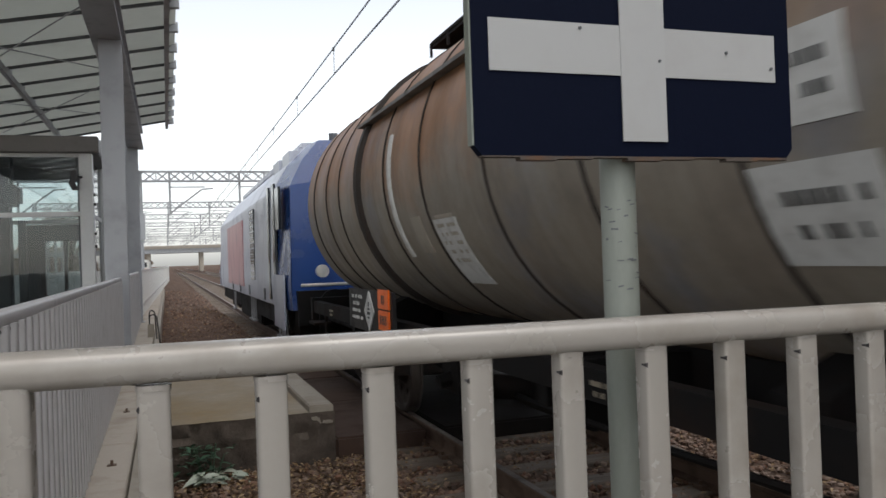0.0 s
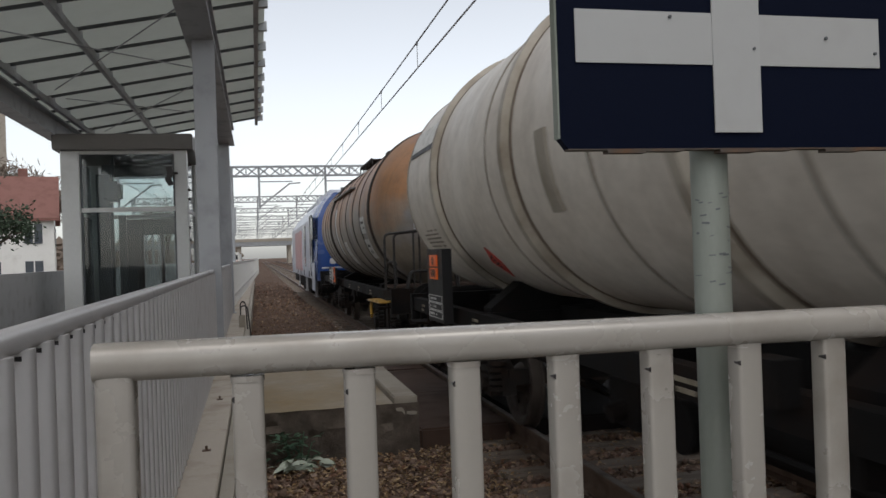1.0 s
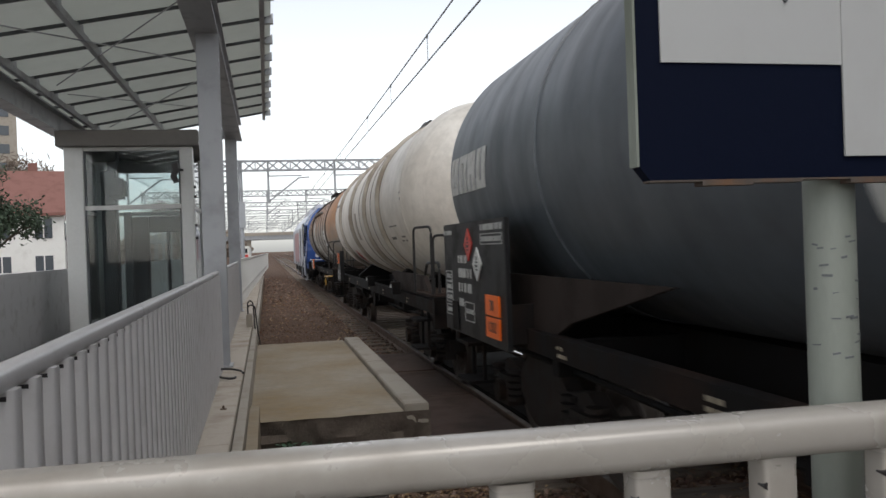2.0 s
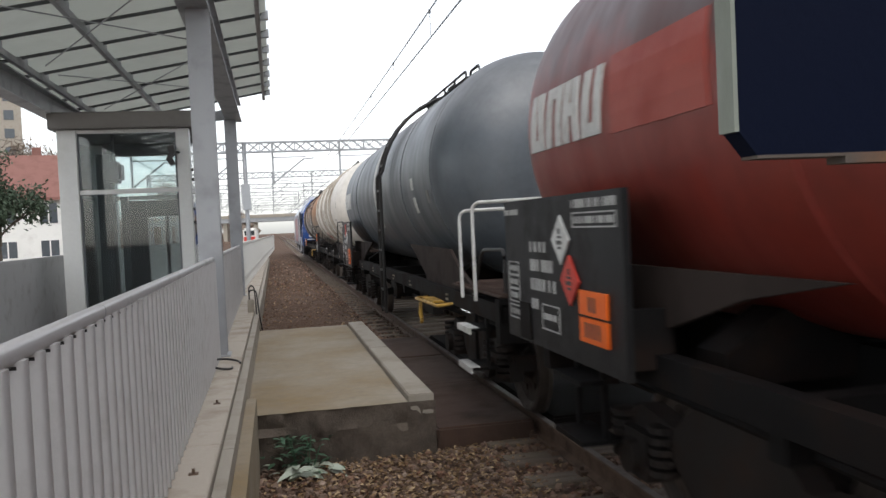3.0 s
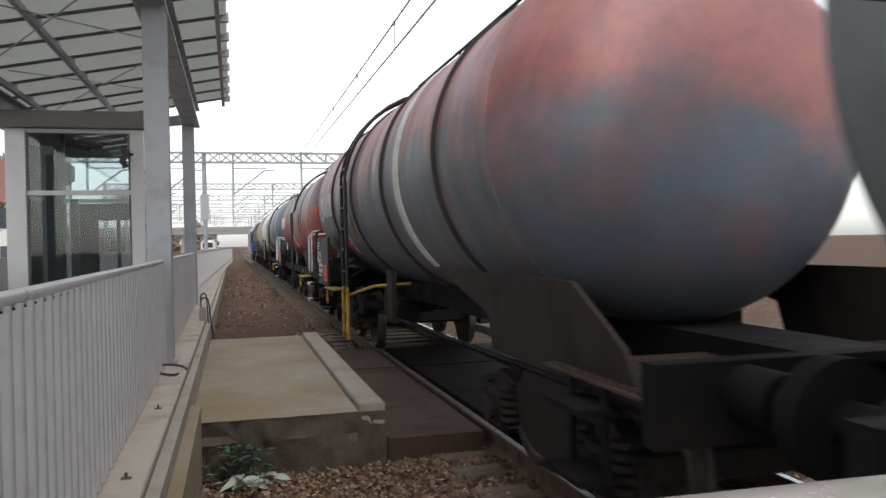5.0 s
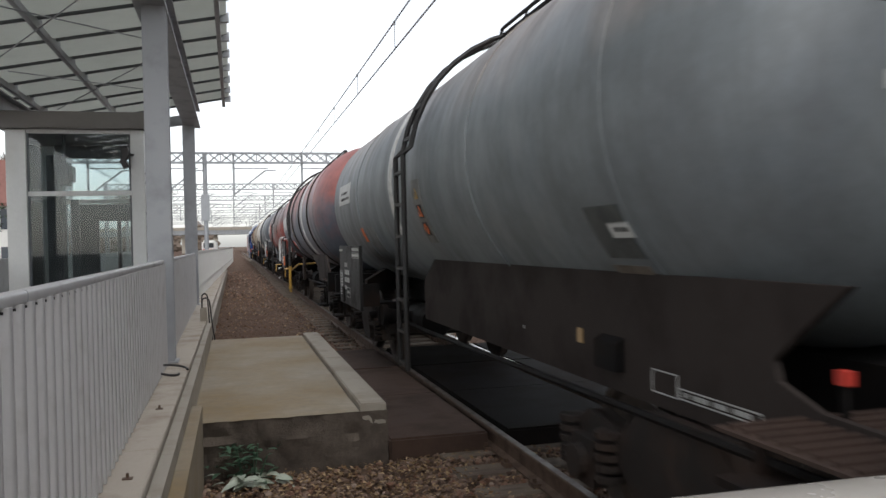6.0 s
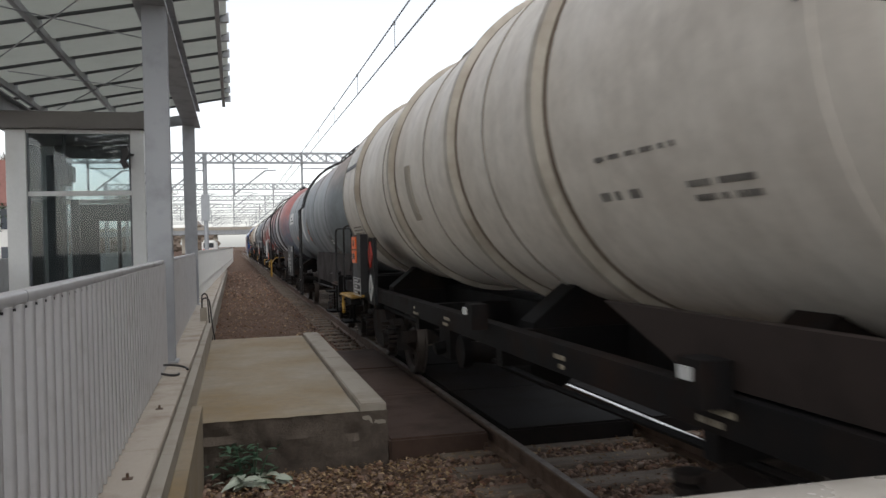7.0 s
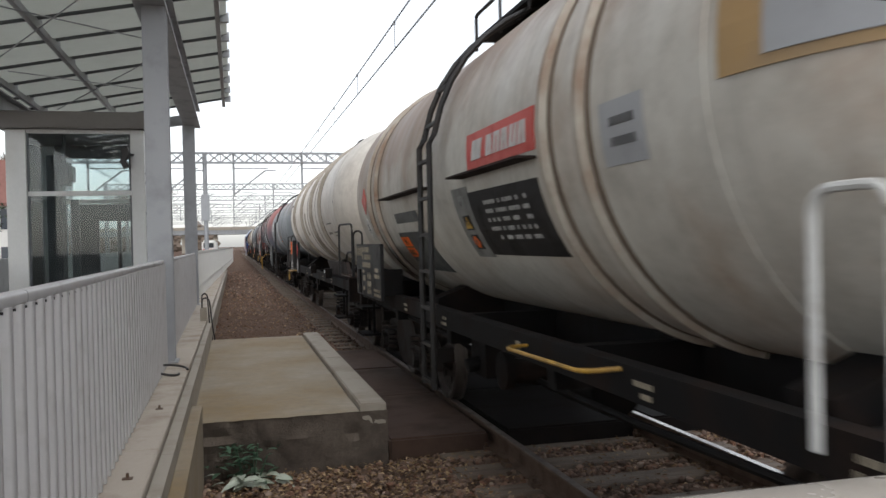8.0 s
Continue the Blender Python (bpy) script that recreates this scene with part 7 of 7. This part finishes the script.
    shell_patch(bm, r, zc, -91.95 - o, -91.73 - o, 2.32, 2.46, 0.012, -0.05)
    part("logo_block", bm, M["mark"], t)
    small_print(t, o, r, zc, -91.75, -92.7, 1.72, 2.04, 5, "lettering", 12)
    small_print(t, o, r, zc, -93.95, -94.2, 2.13, 2.32, 2, "darkmark", 13)
    rng = random.Random(31)
    for s in (-87.1, -87.65, -93.15, -93.65):
        for k in range(6):
            a = s + rng.uniform(-0.1, 0.1) - o
            bm = B()
            z_ = rng.uniform(1.5, 1.8)
            shell_patch(bm, r, zc, a, a + rng.uniform(0.01, 0.03), z_ - 0.2, z_ + rng.uniform(0.05, 0.3), 0.0025)
            part("rust_run", bm, M["rustsign"], t, "rust run")
    diamond(t, -86.64 - o, 2.29, 0.17, "red", r=r, zc=zc, sym=False)
    diamond(t, -86.6 - o, 1.92, 0.14, "mark", r=r, zc=zc)
    ladder(w, -90.75 - o, r, zc, M["ironrail"])
    hoop(w, -95.45 - o, -95.75 - o, 1.1, 1.86, M["hoopwhite"], -1.42, 0.016)
    bm = B()
    tube(bm, arc_path([(-1.3, -92.75 - o, 1.08), (-1.46, -92.8 - o, 1.08), (-1.46, -93.9 - o, 1.1), (-1.3, -94.0 - o, 1.12)], 0.08), 0.012, 8)
    part("corner_rail", bm, M["yellow"], w, "yellow brake rail", smooth=True)


def build_loco():
    o = 13.0
    w = thing("locomotive", "blue and grey diesel locomotive with a red side field", "locomotive", pose(TRACK, o, 0))
    ROLLING.append((w, o))
    sec = [(-1.47, 0.95), (-1.49, 1.4), (-1.47, 2.95), (-1.2, 3.4), (-0.85, 3.75), (0.85, 3.75), (1.2, 3.4), (1.47, 2.95), (1.49, 1.4), (1.47, 0.95)]
    bm = B()
    prism(bm, sec, "y", 1.75, 16.2)
    part("body", bm, M["locogrey"], w, "grey body side", bevel=0.02)

    def cab(y_full, y_end, out):
        bm = B()
        full = [bm.verts.new((x, y_full, z)) for x, z in sec]
        end = [bm.verts.new((x * (0.97 if z < 2 else 0.9), y_end - out * max(0.0, z - 1.5) * 0.42, z)) for x, z in sec]
        bm.faces.new(full)
        bm.faces.new(end[::-1])
        for i in range(len(sec)):
            j = (i + 1) % len(sec)
            bm.faces.new((full[i], full[j], end[j], end[i]))
        part("cab", bm, M["locoblue"], w, "blue cab")
    cab(1.75, 0.1, -1)
    cab(16.2, 17.9, 1)
    bm = B()
    box(bm, -1.505, -1.48, 0.5, 1.74, 0.62, 1.5)
    part("cab_skirt", bm, M["locogrey"], w)
    for y0, y1, z0, z1, mat, nm in ((2.2, 2.42, 1.05, 3.05, "cabglass", "door_gap"), (1.45, 1.7, 1.05, 3.05, "cabglass", "door_gap"), (0.85, 1.3, 2.25, 2.95, "cabglass", "side_window"), (7.6, 12.6, 1.15, 2.75, "locored", "red_field")):
        bm = B()
        box(bm, -1.502, -1.46, y0, y1, z0, z1)
        part(nm, bm, M[mat], w)
    bm = B()
    box(bm, -1.5, -1.46, 4.95, 5.75, 1.35, 2.85)
    gr = part("grille", bm, M["cabglass"], w, "dark louvred grille")
    for k in range(12):
        bm = B()
        beam(bm, (-1.505, 5.35, 1.42 + k * 0.12), (-1.495, 5.35, 1.42 + k * 0.12), 0.75, 0.02)
        part("louvre", bm, M["locogrey"], gr)
    for y in (3.2, 6.2, 8.6, 11.0):
        bm = B()
        box(bm, -1.503, -1.48, y, y + 0.16, 1.0, 1.22)
        part("hatch", bm, M["dark"], w)
    bm = B()
    box(bm, -0.8, 0.8, 3, 15, 3.74, 4.0)
    bmesh.ops.bevel(bm, geom=[e for e in bm.edges], offset=0.08, segments=2, affect="EDGES")
    part("roof_unit", bm, M["locogrey"], w)
    for y in (2.2, 3.6):
        bm = B()
        box(bm, -1.1, -0.6, y, y + 0.9, 3.4, 3.72)
        part("roof_hatch", bm, M["locogrey"], w)
    bm = B()
    tube(bm, [(-0.4, 1.6, 3.75), (-0.4, 1.6, 3.95)], 0.08, 10)
    part("horn", bm, M["dark"], w)
    bm = B()
    tube(bm, [(0.3, 1.9, 3.75), (0.3, 1.9, 3.9)], 0.12, 10)
    part("horn", bm, M["dark"], w)
    bm = B()
    box(bm, -1.3, 1.3, 0.3, 17.7, 0.55, 0.94)
    part("underframe", bm, M["black"], w)
    bm = B()
    box(bm, -1.35, 1.35, 0.0, 0.35, 0.72, 1.25)
    part("buffer_beam", bm, M["black"], w)
    for x in (-0.95, 0.95):
        bm = B()
        tube(bm, [(x, 0.14, 1.55), (x, 0.02, 1.55)], 0.1, 14)
        part("lamp", bm, M["mark"], w, "round lamp")
    bm = B()
    tube(bm, [(-1.3, 0.02, 1.34), (1.3, 0.02, 1.34)], 0.025, 8)
    part("end_rail", bm, M["hoopwhite"], w)
    add_buffers(w, 0.05, -1)
    for y in (3.5, 14.4):
        add_bogie(w, y, 1.2)
    for y in (1.0, 1.6, 6.0, 6.6, 11.6):
        bm = B()
        box(bm, -1.45, -1.35, y, y + 0.4, 0.4, 0.44)
        box(bm, -1.4, -1.37, y, y + 0.03, 0.4, 0.95)
        box(bm, -1.4, -1.37, y + 0.37, y + 0.4, 0.4, 0.95)
        part("step", bm, M["steel"], w)
    bm = B()
    box(bm, -1.25, 1.25, 6.2, 11.4, 0.28, 0.56)
    part("fuel_tank", bm, M["black"], w, bevel=0.04)


# ---- how the train runs ----
def travelled(t):
    return SPEED * t - 0.2 - 0.3 * max(0.0, 1 - t / 0.4)


def motions():
    times = (0, 0.2, 0.4, 0.6, 2, 4, 6, 8)
    for w, s in ROLLING:
        walk(w, [(t, pose(TRACK, s + travelled(t), 0)) for t in times])
    steps = [k / FPS for k in range(0, 8 * FPS + 1)]
    for w, d in SPINNING:
        walk(w, [(t, pose(0, d, WHEEL_R, -math.degrees(travelled(t) / WHEEL_R))) for t in steps])


build_ground()
build_stones()
build_litter()
build_crossing()
build_platform()
fence_run("fence", "pale grey steel bar fence along the walkway", -0.3, -0.35, 0.3, 9.2, 1.612, 0.572, joint=(3.6,))
fence_run("fence", "pale grey steel bar fence beyond the column", -0.365, -0.43, 9.6, 17.5, 1.615, 0.572)
build_railing()
build_sign()
build_shelter()
build_lift()
build_small()
build_overhead()
build_distance()
build_track(TRACK, -12, 400, "straight railway track with rusty rails and sleepers in ballast", True)
build_track(TRACK + 4.6, -5, 400, "second railway track beyond the train")
build_loco()
build_train()
motions()
